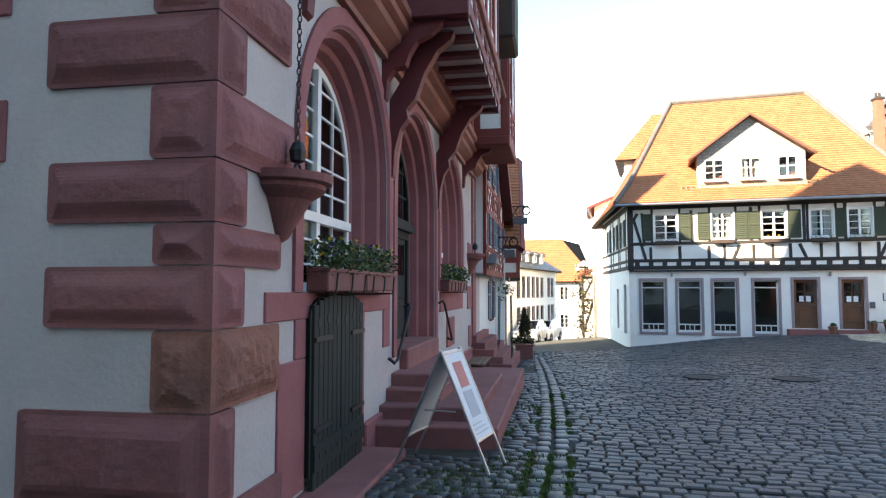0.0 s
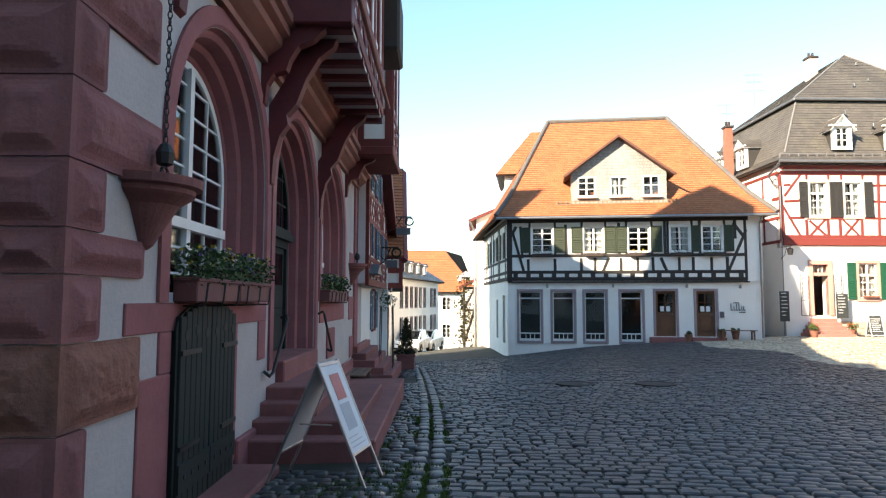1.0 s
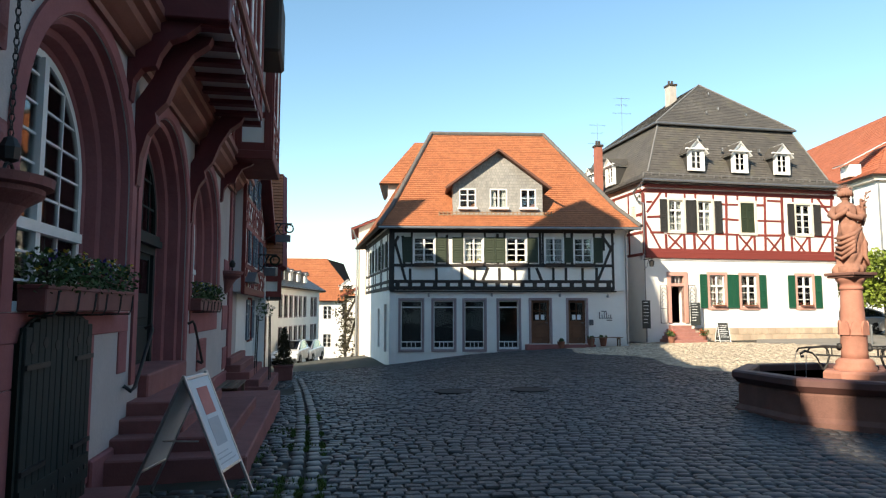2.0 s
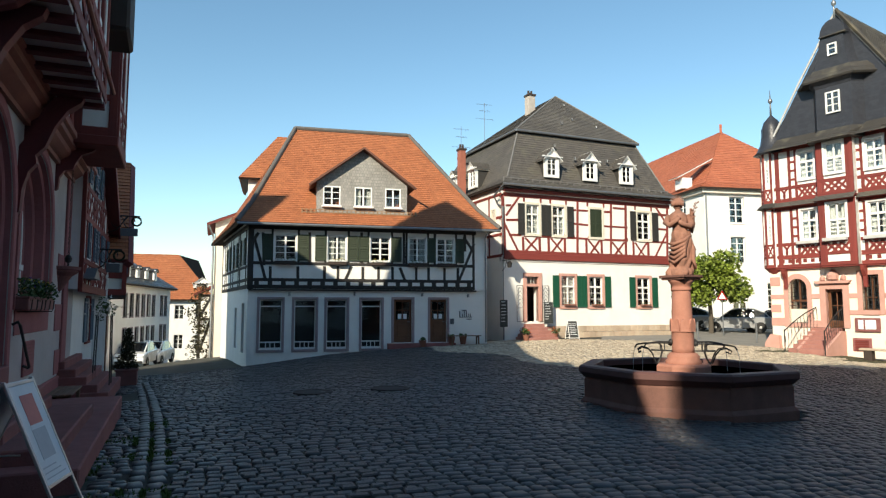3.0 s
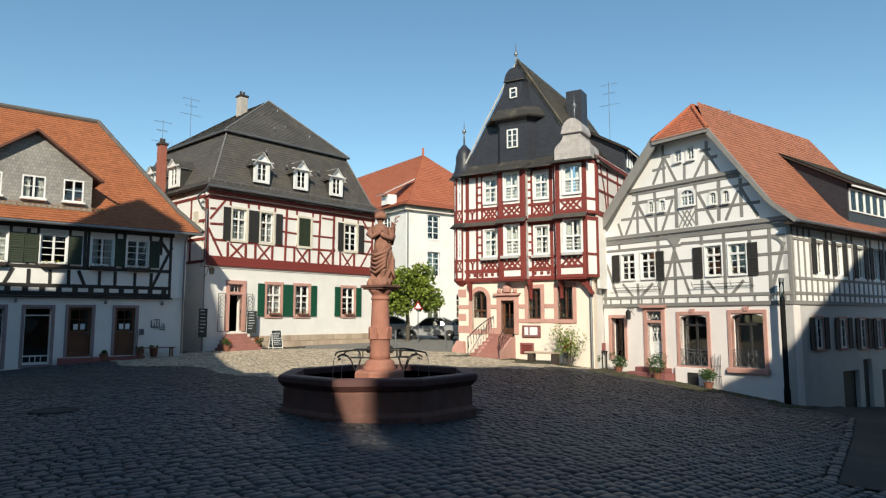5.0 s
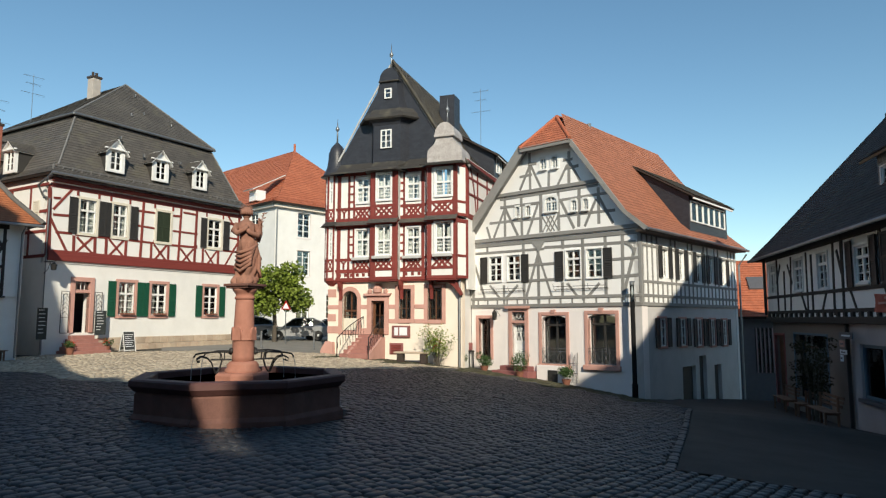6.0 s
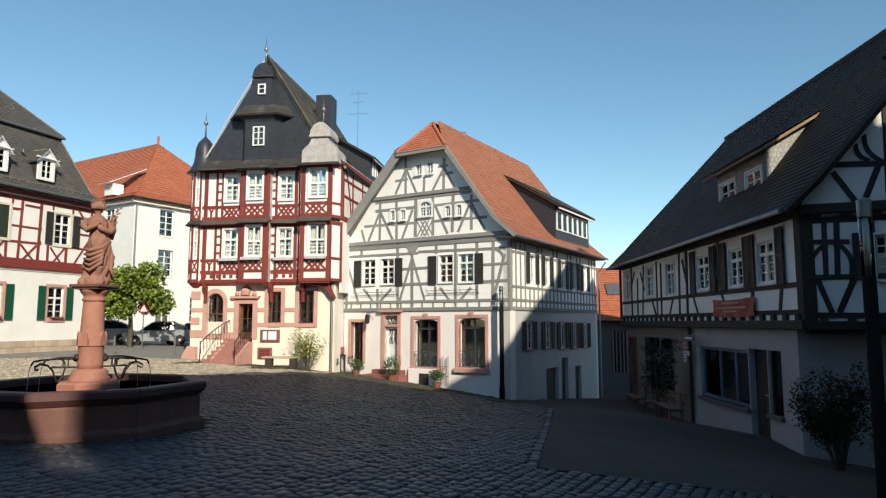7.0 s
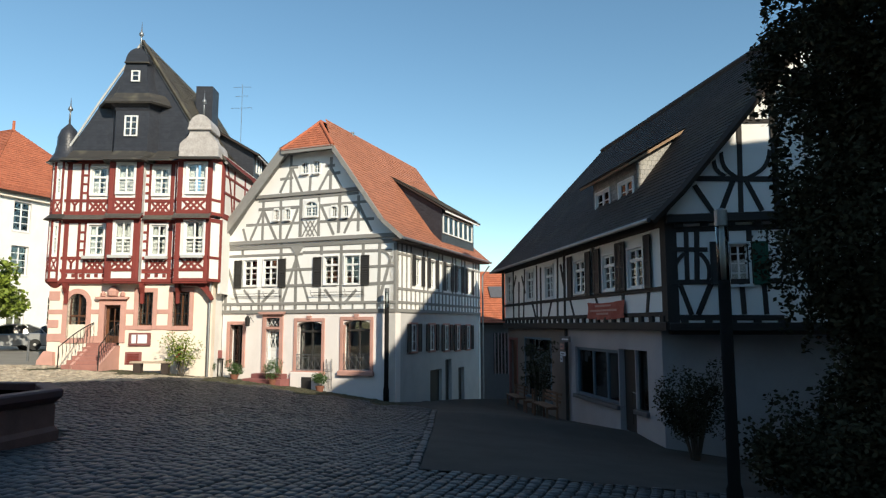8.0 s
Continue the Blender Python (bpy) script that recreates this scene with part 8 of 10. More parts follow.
# ---- fountain ----
def fountain():
    x, y = 9.88, 9.34
    f = thing("fountain", pose(x, y, gz(x, y), 0, 0, -2.4) @ Matrix.Diagonal((.97, .97, 1, 1)), "octagonal red sandstone fountain basin with a pillar and iron spouts", "fountain")
    a8 = math.pi / 8

    def panel(profile, k, gap=.004):
        # one of the eight sides: a moulded stone slab between two corners
        bm = bmesh.new()
        rows = []
        for r, z in profile:
            w = r * math.tan(a8) - gap
            rows.append([bm.verts.new((r, s * w, z)) for s in (-1, -.33, .33, 1)])
        for u, v in zip(rows, rows[1:] + rows[:1]):
            for i in range(3):
                bm.faces.new((u[i], u[i + 1], v[i + 1], v[i]))
        bmesh.ops.recalc_face_normals(bm, faces=bm.faces)
        return bm, Matrix.Rotation(k * math.pi / 4, 4, "Z")
    side = [(1.64, .3), (1.64, -.4), (1.90, -.4), (1.90, .06), (1.86, .10), (1.83, .13), (1.83, .46), (1.80, .50), (1.62, .5)]
    rim = [(1.64, .5), (1.83, .5), (1.86, .53), (1.89, .56), (1.93, .60), (1.93, .69), (1.90, .72), (1.66, .72), (1.64, .70)]
    for k in range(8):
        bm, m = panel(side, k)
        part("basin_slab", bm, SANDSTONE_BASIN, f, "", m)
        bm, m = panel(rim, k, .006)
        part("rim_stone", bm, SANDSTONE_WET, f, "", m)
    part("basin_floor", lathe(bmesh.new(), [(.2, .2), (1.75, .2)], 8, 0, 0, a8), SANDSTONE_WET, f)
    part("water", lathe(bmesh.new(), [(.2, .60), (1.70, .60)], 8, 0, 0, a8), WATER, f)
    part("plinth", lathe(bmesh.new(), [(.54, .2), (.54, .70), (.50, .74), (.26, .745)], 8, 0, 0, a8), SANDSTONE_WARM, f)
    part("pedestal", lathe(bmesh.new(), [(.34, .70), (.34, .80), (.30, .83), (.31, .88), (.27, .93), (.24, .95)], 24), SANDSTONE_WARM, f, "", None, True)
    shaft = [(.215, .93), (.212, 1.05), (.212, 1.44), (.222, 1.46), (.225, 1.50), (.212, 1.52), (.20, 1.56), (.176, 2.10), (.168, 2.14)]
    part("pillar", lathe(bmesh.new(), shaft, 28), SANDSTONE_WARM, f, "", None, True)
    for k in range(8):
        # carved scales round the lower pillar
        bm = bmesh.new()
        pts = [(math.cos(t) * .08, .15 * math.sin(t) - .02) for t in [math.pi * i / 8 for i in range(9)]]
        prism(bm, [(-.08, -.12)] + [(u, w) for u, w in pts[::-1]] + [(.08, -.12)], -.232, -.19)
        part("carved_scale", bm, SANDSTONE_WARM, f, "", Matrix.Translation((0, 0, 1.47)) @ Matrix.Rotation(k * math.pi / 4 + .2, 4, "Z"))
    part("capital", lathe(bmesh.new(), [(.168, 2.12), (.195, 2.14), (.20, 2.17), (.177, 2.19), (.177, 2.23), (.205, 2.26), (.24, 2.31), (.25, 2.345)], 28), SANDSTONE_WARM, f, "", None, True)
    bm = box(bmesh.new(), -.30, .30, -.30, .30, 2.375, 2.43, .012)
    box(bm, -.265, .265, -.265, .265, 2.34, 2.375, .008)
    part("abacus", bm, SANDSTONE_BASIN, f, "", Matrix.Rotation(radians(8), 4, "Z"))
    # scrolled iron spouts, two to each side
    for k, ang in enumerate((38, 62, 218, 242)):
        c, s = math.cos(radians(ang - 90)), math.sin(radians(ang - 90))
        e = (.98, .80, .94, .76)[k]
        z = 1.12 + .03 * (k % 2)
        bm = tube(bmesh.new(), [(c * r, s * r, h) for r, h in ((.20, z), (.5, z + .005), (e - .18, z - .01), (e - .04, z - .035), (e, z - .10))], .016, 8)
        tube(bm, [(c * r, s * r, h) for r, h in ((.52, .74), (.56, .82), (.60, .93), (.68, 1.02), (.80, 1.05), (.88, 1.0), (.87, .95), (.82, .96))], .014, 6)
        tube(bm, [(c * r, s * r, h) for r, h in ((.50, .74), (.44, .84), (.40, .98), (.42, 1.08), (.48, z))], .013, 6)
        tube(bm, [(c * r, s * r, h) for r, h in ((.22, .98), (.62, .99))], .012, 6)
        for r in (.36, .44):
            tube(bm, [(c * r, s * r, .98), (c * r, s * r, z)], .009, 5)
        lathe(bm, [(.01, z - .05), (.045, z - .03), (.05, z), (.04, z + .04), (.01, z + .06)], 10, c * .235, s * .235)
        part("spout", bm, IRON, f)
        part("water_jet", tube(bmesh.new(), [(c * e, s * e, z - .10), (c * (e + .03), s * (e + .03), .9), (c * (e + .04), s * (e + .04), .6)], .006, 5), WATER_JET, f)
    # draped figure as one plain shape
    bm = bmesh.new()
    prof = [(.27, 0), (.29, .05), (.26, .11), (.225, .16), (.24, .22), (.265, .30), (.245, .40), (.225, .52), (.215, .62), (.21, .72), (.20, .80), (.17, .88), (.165, .95), (.185, 1.03), (.20, 1.11), (.185, 1.18), (.12, 1.235), (.062, 1.265), (.058, 1.295), (.085, 1.32), (.10, 1.37), (.105, 1.43), (.095, 1.485), (.05, 1.525)]
    n, m = 56, 5
    rings = []
    for (r0, z0), (r1, z1) in zip(prof, prof[1:]):
        for j in range(m if z0 > .12 else 2):
            t = j / (m if z0 > .12 else 2)
            r, z = r0 + (r1 - r0) * t, z0 + (z1 - z0) * t
            row = []
            deep = 1.0 if z < .85 else (.45 if z < 1.2 else .12)
            for k in range(n):
                a = k * math.tau / n
                swirl = math.sin(a * 4 + z * 5.5) * .10 + abs(math.sin(a * 3.5 - z * 8)) * .16 + math.sin(a * 9 + z * 13) * .05
                fold = 1 + swirl * deep - .07 * deep
                hip = .075 * math.sin((z - .1) * 3.6) * (1 - .6 * z)
                row.append(bm.verts.new((hip + r * fold * math.cos(a) * .88, .03 * math.sin(z * 5) + r * fold * math.sin(a) * .74, z)))
            rings.append(row)
    for s, t in zip(rings, rings[1:]):
        for k in range(n):
            bm.faces.new((s[k], s[(k + 1) % n], t[(k + 1) % n], t[k]))
    bm.faces.new(rings[-1])
    hx = -.015
    tube(bm, [(hx + .17, 0, 1.16), (hx + .24, -.05, 1.02), (hx + .19, -.18, .93), (hx + .03, -.2, 1.0), (hx - .02, -.19, 1.05)], [.065, .068, .058, .045, .04], 10)
    tube(bm, [(hx - .17, 0, 1.16), (hx - .24, -.05, 1.03), (hx - .19, -.18, .96), (hx - .05, -.21, 1.06), (hx, -.19, 1.12)], [.065, .068, .058, .045, .035], 10)
    for k in range(5):
        # gathered cloth over the hip and down to the feet
        tube(bm, [(.2 - .03 * k, -.1 - .02 * k, .78 - .03 * k), (.05, -.21, .66 - .07 * k), (-.13, -.17, .60 - .09 * k), (-.21, -.03, .62 - .08 * k)], [.03, .04, .035, .02], 7)
    for k in range(4):
        tube(bm, [(.20, -.05 + .04 * k, .72), (.25 + .01 * k, -.06 + .04 * k, .5), (.23, -.1 + .05 * k, .3), (.29, -.1 + .05 * k, .12)], [.025, .045, .04, .02], 7)
    for a in [math.tau * i / 14 for i in range(14)]:
        tube(bm, [(hx + .09 * math.cos(a), .085 * math.sin(a), 1.45), (hx + .105 * math.cos(a), .10 * math.sin(a), 1.36)], [.035, .025], 6)
    for a in [math.pi * i / 10 for i in range(11)]:
        tube(bm, [(hx + .07 * math.cos(a), .03, 1.46 + .06 * math.sin(a)), (hx + .14 * math.cos(a), .04, 1.47 + .12 * math.sin(a))], [.012, .006], 5)
    box(bm, -.2, .2, -.17, .17, 0, .13, .02)
    tube(bm, [(hx + .17, -.1, .70), (hx + .22, -.12, .95), (hx + .26, -.12, 1.2), (hx + .33, -.12, 1.42)], [.014, .012, .010, .006], 6)
    for k in range(9):
        a = k * 2.4
        tube(bm, [(hx + .25 + .01 * k, -.12, 1.1 + .035 * k), (hx + .25 + .01 * k + .06 * math.cos(a), -.12 + .05 * math.sin(a), 1.14 + .035 * k)], [.008, .016], 5)
    tube(bm, [(hx + .22, -.06, .82), (hx + .25, -.08, 1.0), (hx + .26, -.06, 1.2), (hx + .24, -.04, 1.3)], [.05, .065, .05, .02], 8)
    solid("statue", bm, SANDSTONE_STATUE, f.matrix_world @ Matrix.Translation((0, 0, 2.43)) @ pose(0, 0, 0, 0, 0, -35), "weathered red sandstone statue of a draped figure on the fountain pillar", "statue", "", "", True)
    return f


SANDSTONE_BASIN = material("dark weathered sandstone", (0.20, 0.10, 0.078), (0.12, 0.060, 0.050), 0.85, 2.2, 45, 0.5, stain=(0.075, 0.05, 0.042), stain_amount=0.75, rand=0.12, dist=0.02)
SANDSTONE_STATUE = material("weathered statue sandstone", (0.33, 0.17, 0.12), (0.22, 0.11, 0.08), 0.9, 5, 60, 0.5, stain=(0.10, 0.07, 0.055), stain_amount=0.75)
WATER_JET = material("falling water", (0.5, 0.52, 0.54), (0.42, 0.44, 0.46), 0.2, 6, 40, 0.1)
SANDSTONE_WET = material("dark wet sandstone rim", (0.12, 0.055, 0.05), (0.08, 0.038, 0.035), 0.6, 3, 45, 0.4)
SANDSTONE_WARM = material("orange-red sandstone", (0.42, 0.20, 0.145), (0.31, 0.14, 0.10), 0.85, 3.5, 50, 0.4, stain=(0.20, 0.11, 0.085), stain_amount=0.5)
WATER = material("still water", (0.02, 0.028, 0.028), (0.03, 0.036, 0.034), 0.06, 3, 14, 0.15, spec=0.6)
fountain()


# ---- things on the square ----
ALU = material("brushed aluminium", (0.55, 0.56, 0.57), (0.45, 0.46, 0.47), 0.35, 6, 90, 0.05, metal=0.9)
BENCH_WOOD = material("weathered bench wood", (0.17, 0.10, 0.065), (0.11, 0.065, 0.042), 0.75, 5, 60, 0.3, rand=0.2)
POSTER_RED = material("faded poster red", (0.55, 0.20, 0.18), (0.45, 0.16, 0.15), 0.6, 4, 40, 0.0)
POSTER_BLUE = material("faded poster grey-blue", (0.40, 0.42, 0.46), (0.50, 0.51, 0.54), 0.6, 4, 40, 0.0)


def a_board(m, label, h=1.15, w=.64, spread=.62, poster=True):
    b = thing("pavement_sign", m, label, "pavement sign", "folding pavement signs")
    lean = math.atan2(spread / 2, h)
    for s in (-1, 1):
        mm = Matrix.Translation((0, 0, h)) @ Matrix.Rotation(s * lean, 4, "X")
        bm = bmesh.new()
        L = h / math.cos(lean)
        for x in (-w / 2, w / 2 - .03):
            box(bm, x, x + .03, -.012, .012, -L, 0, .004)
        for z in (-.02, -.9):
            box(bm, -w / 2 + .03, w / 2 - .03, -.012, .012, z - .03, z, .004)
        fr = part("frame", bm, ALU if poster else WHITE_PAINT, b, "", mm)
        part("poster", box(bmesh.new(), -w / 2 + .03, w / 2 - .03, -.006, .006, -.9, -.05), PAPER if poster else BLACKBOARD, fr)
        if poster:
            y = -.009 if s < 0 else .007
            for x0, x1, z0, z1, mt in ((-.12, .12, -.4, -.14, POSTER_RED), (-.13, .12, -.7, -.44, POSTER_BLUE)):
                part("print", box(bmesh.new(), x0, x1, y, y + .002, z0, z1), mt, fr)
            bm = bmesh.new()
            for k in range(3):
                box(bm, -.2, .18 - .06 * k, y, y + .002, -.86 + k * .045, -.85 + k * .045)
            part("print", bm, POSTER_BLUE, fr)
        else:
            bm = bmesh.new()
            for k in range(7):
                box(bm, -.2, .2 - .05 * (k % 3), -.009, -.006, -.2 - k * .09, -.18 - k * .09)
            part("print", bm, PAPER, fr)
    part("stay", tube(bmesh.new(), [(-w / 2, -.16, h * .5), (-w / 2, .16, h * .5)], .008, 6), ALU, b)
    return b


def bench(m, label, L=1.5, back=True, group=""):
    b = thing("bench", m, label, "bench", group)
    for k in range(4):
        part("seat_slat", box(bmesh.new(), 0, L, -.05 + k * .105, .04 + k * .105, .42, .45, .006), BENCH_WOOD, b)
    if back:
        for k in range(3):
            part("back_slat", box(bmesh.new(), 0, L, .38 + k * .03, .405 + k * .03, .55 + k * .11, .63 + k * .11, .006), BENCH_WOOD, b)
    for x in (.1, L - .16):
        part("leg", box(bmesh.new(), x, x + .06, -.03, .03, -.1, .42, .006), BENCH_WOOD, b)
        part("leg", box(bmesh.new(), x, x + .06, .3, .36, -.1, .85 if back else .42, .006), BENCH_WOOD, b)
        part("rail", box(bmesh.new(), x, x + .06, .03, .3, .36, .42), BENCH_WOOD, b)
    return b


def pot_plant(x, y, label, h=.5, r=.2, ph=.3, rng=None, leaf=None, cone=False, flowers=None, group="", z=None, size=.06, n=260):
    rng = rng or random.Random(int(x * 31 + y * 17))
    zz = gz(x, y) if z is None else z
    p = thing("potted_plant", pose(x, y, zz), label, "potted plant", group)
    part("pot", lathe(bmesh.new(), [(r * .65, -.05), (r * .75, .02), (r, ph * .9), (r * 1.06, ph * .9), (r * 1.06, ph), (r * .8, ph), (r * .8, ph - .04)], 16), TERRACOTTA, p)
    bm = bmesh.new()
    if cone:
        for k in range(9):
            f = k / 9
            for a in range(5):
                c = (r * 1.1 * (1 - f) * math.cos(a * 1.26 + k), r * 1.1 * (1 - f) * math.sin(a * 1.26 + k), ph + .05 + (h - .1) * f)
                leaf_clump(bm, c, .10 * (1.3 - f), n // 45, size, rng)
    else:
        for k in range(6):
            c = (rng.gauss(0, r * .5), rng.gauss(0, r * .5), ph + h * rng.uniform(.25, .7))
            leaf_clump(bm, c, h * .4, n // 6, size, rng)
    part("leaves", bm, leaf or LEAF, p)
    if flowers:
        bm = bmesh.new()
        for k in range(24):
            leaf_clump(bm, (rng.gauss(0, r * .7), rng.gauss(0, r * .7), ph + h * rng.uniform(.4, 1)), .02, 5, .04, rng)
        part("blossoms", bm, flowers, p)
    return p


def shrub(x, y, label, h, r, n, leaf, size=.07, flowers=None, z=None, stems=7, seed=3, category="shrub"):
    rng = random.Random(seed)
    zz = gz(x, y) if z is None else z
    p = thing("shrub", pose(x, y, zz), label, category)
    tips = []
    for k in range(stems):
        a = rng.uniform(0, math.tau)
        q = rng.uniform(.3, 1) * r
        top = Vector((q * math.cos(a), q * math.sin(a), h * rng.uniform(.6, 1)))
        part("stem", tube(bmesh.new(), [(0.05 * math.cos(a), .05 * math.sin(a), -.1), top * .5 + Vector((0, 0, .1 * h)), top], [.025, .018, .006], 6), BARK, p)
        tips += [top, top * .75 + Vector((rng.gauss(0, .1), rng.gauss(0, .1), 0)), top * .5 + Vector((rng.gauss(0, .15), rng.gauss(0, .15), .05))]
    bm = bmesh.new()
    for c in tips:
        leaf_clump(bm, c, r * .42, n // len(tips), size, rng)
    part("leaves", bm, leaf, p)
    if flowers:
        bm = bmesh.new()
        for k in range(26):
            c = rng.choice(tips) + Vector((rng.gauss(0, .2), rng.gauss(0, .2), rng.gauss(.1, .15)))
            leaf_clump(bm, c, .03, 6, .05, rng)
        part("blossoms", bm, flowers, p)
    return p


def tree(x, y, label, h, trunk, crown_r, n, leaf, size=.16, seed=7, z=None):
    rng = random.Random(seed)
    zz = gz(x, y) if z is None else z
    p = thing("tree", pose(x, y, zz), label, "tree")
    bm = bmesh.new()
    tube(bm, [(0, 0, -.3), (.02, 0, trunk * .5), (-.03, .02, trunk), (0, 0, trunk + crown_r * .8)], [.16, .13, .11, .05], 10)
    limbs = []
    for k in range(16):
        a, e = k * 2.4, rng.uniform(-.1, .9)
        L = crown_r * rng.uniform(.65, 1.0)
        s = Vector((0, 0, trunk + rng.uniform(-.1, crown_r * .5)))
        tip = s + Vector((math.cos(a) * math.cos(e), math.sin(a) * math.cos(e), math.sin(e) * .9)) * L
        tube(bm, [s, s.lerp(tip, .5) + Vector((0, 0, .12)), tip], [.05, .03, .012], 6)
        limbs += [tip, s.lerp(tip, .72) + Vector((rng.gauss(0, .2), rng.gauss(0, .2), rng.gauss(0.1, .2)))]
    part("trunk", bm, BARK, p)
    bm = bmesh.new()
    for c in limbs:
        leaf_clump(bm, c, crown_r * .36, n // len(limbs), size, rng)
    part("crown", bm, leaf, p)
    return p


def car(m, label, paint, group="parked cars"):
    # body from two outlines with rounded shoulders, glasshouse, wheels, lamps
    c = thing("car", m, label, "car", group)
    low = [(-2.0, .28), (-2.05, .5), (-2.0, .72), (-1.75, .86), (-.95, .93), (1.3, .98), (1.85, .95), (2.0, .8), (2.05, .5), (1.98, .3)]
    bm = bmesh.new()
    secs = []
    for y, dz, k in ((-.86, -.06, .96), (-.80, 0, .99), (-.4, .02, 1), (.4, .02, 1), (.80, 0, .99), (.86, -.06, .96)):
        secs.append([bm.verts.new((x * k, y, z + (dz if z > .6 else 0))) for x, z in low])
    for s, t in zip(secs, secs[1:]):
        for i in range(len(low)):
            bm.faces.new((s[i], s[(i + 1) % len(low)], t[(i + 1) % len(low)], t[i]))
    bm.faces.new(secs[0]), bm.faces.new(secs[-1][::-1])
    part("body", bm, paint, c)
    cab = [(-1.0, .92), (-.35, 1.40), (.1, 1.47), (.9, 1.45), (1.55, 1.2), (1.75, .95)]
    bm = bmesh.new()
    secs = []
    for y, k in ((-.78, 0), (-.66, 1), (.66, 1), (.78, 0)):
        secs.append([bm.verts.new((x, y, z if k or z < 1 else .95 + (z - .95) * .0)) for x, z in cab])
    for s, t in zip(secs, secs[1:]):
        for i in range(len(cab) - 1):
            bm.faces.new((s[i], s[i + 1], t[i + 1], t[i]))
    part("cabin_glass", bm, CAR_GLASS, c)
    bm = bmesh.new()
    for y in (-.63, .63):
        tube(bm, [(x, y, z + .015) for x, z in cab], .045, 6)
    box(bm, -.3, .95, -.62, .62, 1.44, 1.49, .02)
    part("roof_panel", bm, paint, c)
    for x in (-1.3, 1.28):
        for y in (-.80, .80):
            w = part("wheel", lathe(bmesh.new(), [(.2, -.1), (.31, -.1), (.33, -.06), (.33, .06), (.31, .1), (.2, .1)], 20), TYRE, c, "", Matrix.Translation((x, y, .32)) @ Matrix.Rotation(math.pi / 2, 4, "X"))
            part("rim", lathe(bmesh.new(), [(.02, -.105), (.2, -.09), (.2, .09), (.02, .105)], 12), ALU, w)
    for y in (-.6, .6):
        part("headlight", box(bmesh.new(), -2.03, -1.8, y - .2, y + .2, .62, .76, .03), LAMP_GLASS, c)
        part("tail_light", box(bmesh.new(), 1.9, 2.03, y - .16, y + .16, .7, .86, .03), TAIL, c)
    part("bumper", box(bmesh.new(), -2.09, -1.9, -.75, .75, .32, .46, .03), TYRE, c)
    part("number_plate", box(bmesh.new(), -2.105, -2.08, -.26, .26, .42, .53), PAPER, c)
    return c


CAR_WHITE = material("white car paint", (0.72, 0.73, 0.74), (0.68, 0.69, 0.70), 0.25, 2, 20, 0.0, coat=0.6)
CAR_SILVER = material("silver car paint", (0.36, 0.37, 0.38), (0.33, 0.34, 0.35), 0.3, 2, 20, 0.0, metal=0.5, coat=0.6)
CAR_BLACK = material("black car paint", (0.015, 0.016, 0.018), (0.02, 0.02, 0.022), 0.2, 2, 20, 0.0, coat=0.8)
CAR_GLASS = material("dark car glass", (0.015, 0.018, 0.02), (0.02, 0.022, 0.025), 0.08, 2, 20, 0.0, spec=0.7)
TYRE = material("tyre rubber", (0.02, 0.02, 0.02), (0.028, 0.028, 0.028), 0.8, 6, 40, 0.1)
LAMP_GLASS = material("clear lamp glass", (0.6, 0.62, 0.65), (0.5, 0.52, 0.55), 0.15, 5, 30, 0.0)
TAIL = material("red lamp glass", (0.30, 0.015, 0.012), (0.25, 0.012, 0.01), 0.2, 5, 30, 0.0)

a_board(pose(-.62, 6.58, gz(-.62, 6.58), 0, 0, 74), "aluminium A-board with faded posters standing on the cobbles", 1.14, .54, .98)
a_board(pose(20.7, 26.9, gz(20.7, 26.9), 0, 0, -10), "aluminium A-board with a chalked menu on the square", .95, .55, .5, False)
bench(TH @ pose(9.3, -.62, gz(-.55, 13.6)), "brown wooden slat bench beside the stone steps", 1.45, False, "benches")
BH = az_pose(17.11, -3.68, -105.6)
for u, w, lab in ((-6.3, 1.6, "weathered wooden bench with a back along the house wall"), (-11.6, 1.1, "dark wooden bench with a back in the shaded lane")):
    x, y, z = BH @ Vector((u, -w, 0))
    bench(BH @ Matrix.Translation((u, -w, gz(x, y))), lab, 1.6, True, "benches")
x, y, z = BH @ Vector((-9.2, -1.1, 0))
bench(BH @ Matrix.Translation((-9.2, -1.1, gz(x, y))), "small wooden seat between two benches in the lane", .55, True, "benches")
bench(pose(8.55, 24.9, 0, 0, 0, 0) @ pose(5.1, 1.75, gz(13.7, 26.6), 0, 0, -12), "low wooden bench with clay pots before the black timber house", 1.5, False, "benches")
lx, ly = 27.17 + 4.1 * .139 - .9, 20.44 - 4.1 * .99 - .1
sb = thing("stone_bench", pose(lx, ly, gz(lx, ly), 0, 0, -82), "long stone bench on two blocks before the oriel house", "bench")
part("seat", box(bmesh.new(), 0, 1.7, -.2, .2, .36, .44, .015), RUBBLE, sb)
for x in (.15, 1.3):
    part("block", box(bmesh.new(), x, x + .3, -.16, .16, -.1, .36, .015), DARK_WOOD, sb)
GH = az_pose(29.53, 13.57, 195)
for u, w, hh, lab in ((1.35, -.7, .62, "round box bush in a clay pot by the door"), (3.4, -.75, .95, "bushy green plant in a clay pot by the door"), (5.6, -.5, .55, "low green plant in a clay pot at the wall"), (.1, -.9, .5, "small shrub in a clay pot at the downpipe")):
    p = (GH @ Matrix.Translation((u, w, 0))).translation
    pot_plant(p.x, p.y, lab, hh, .19, .22, None, LEAF, False, None, "potted plants of the grey house", None, .075, 900)
CH = az_pose(17.53, 28.55, 93)
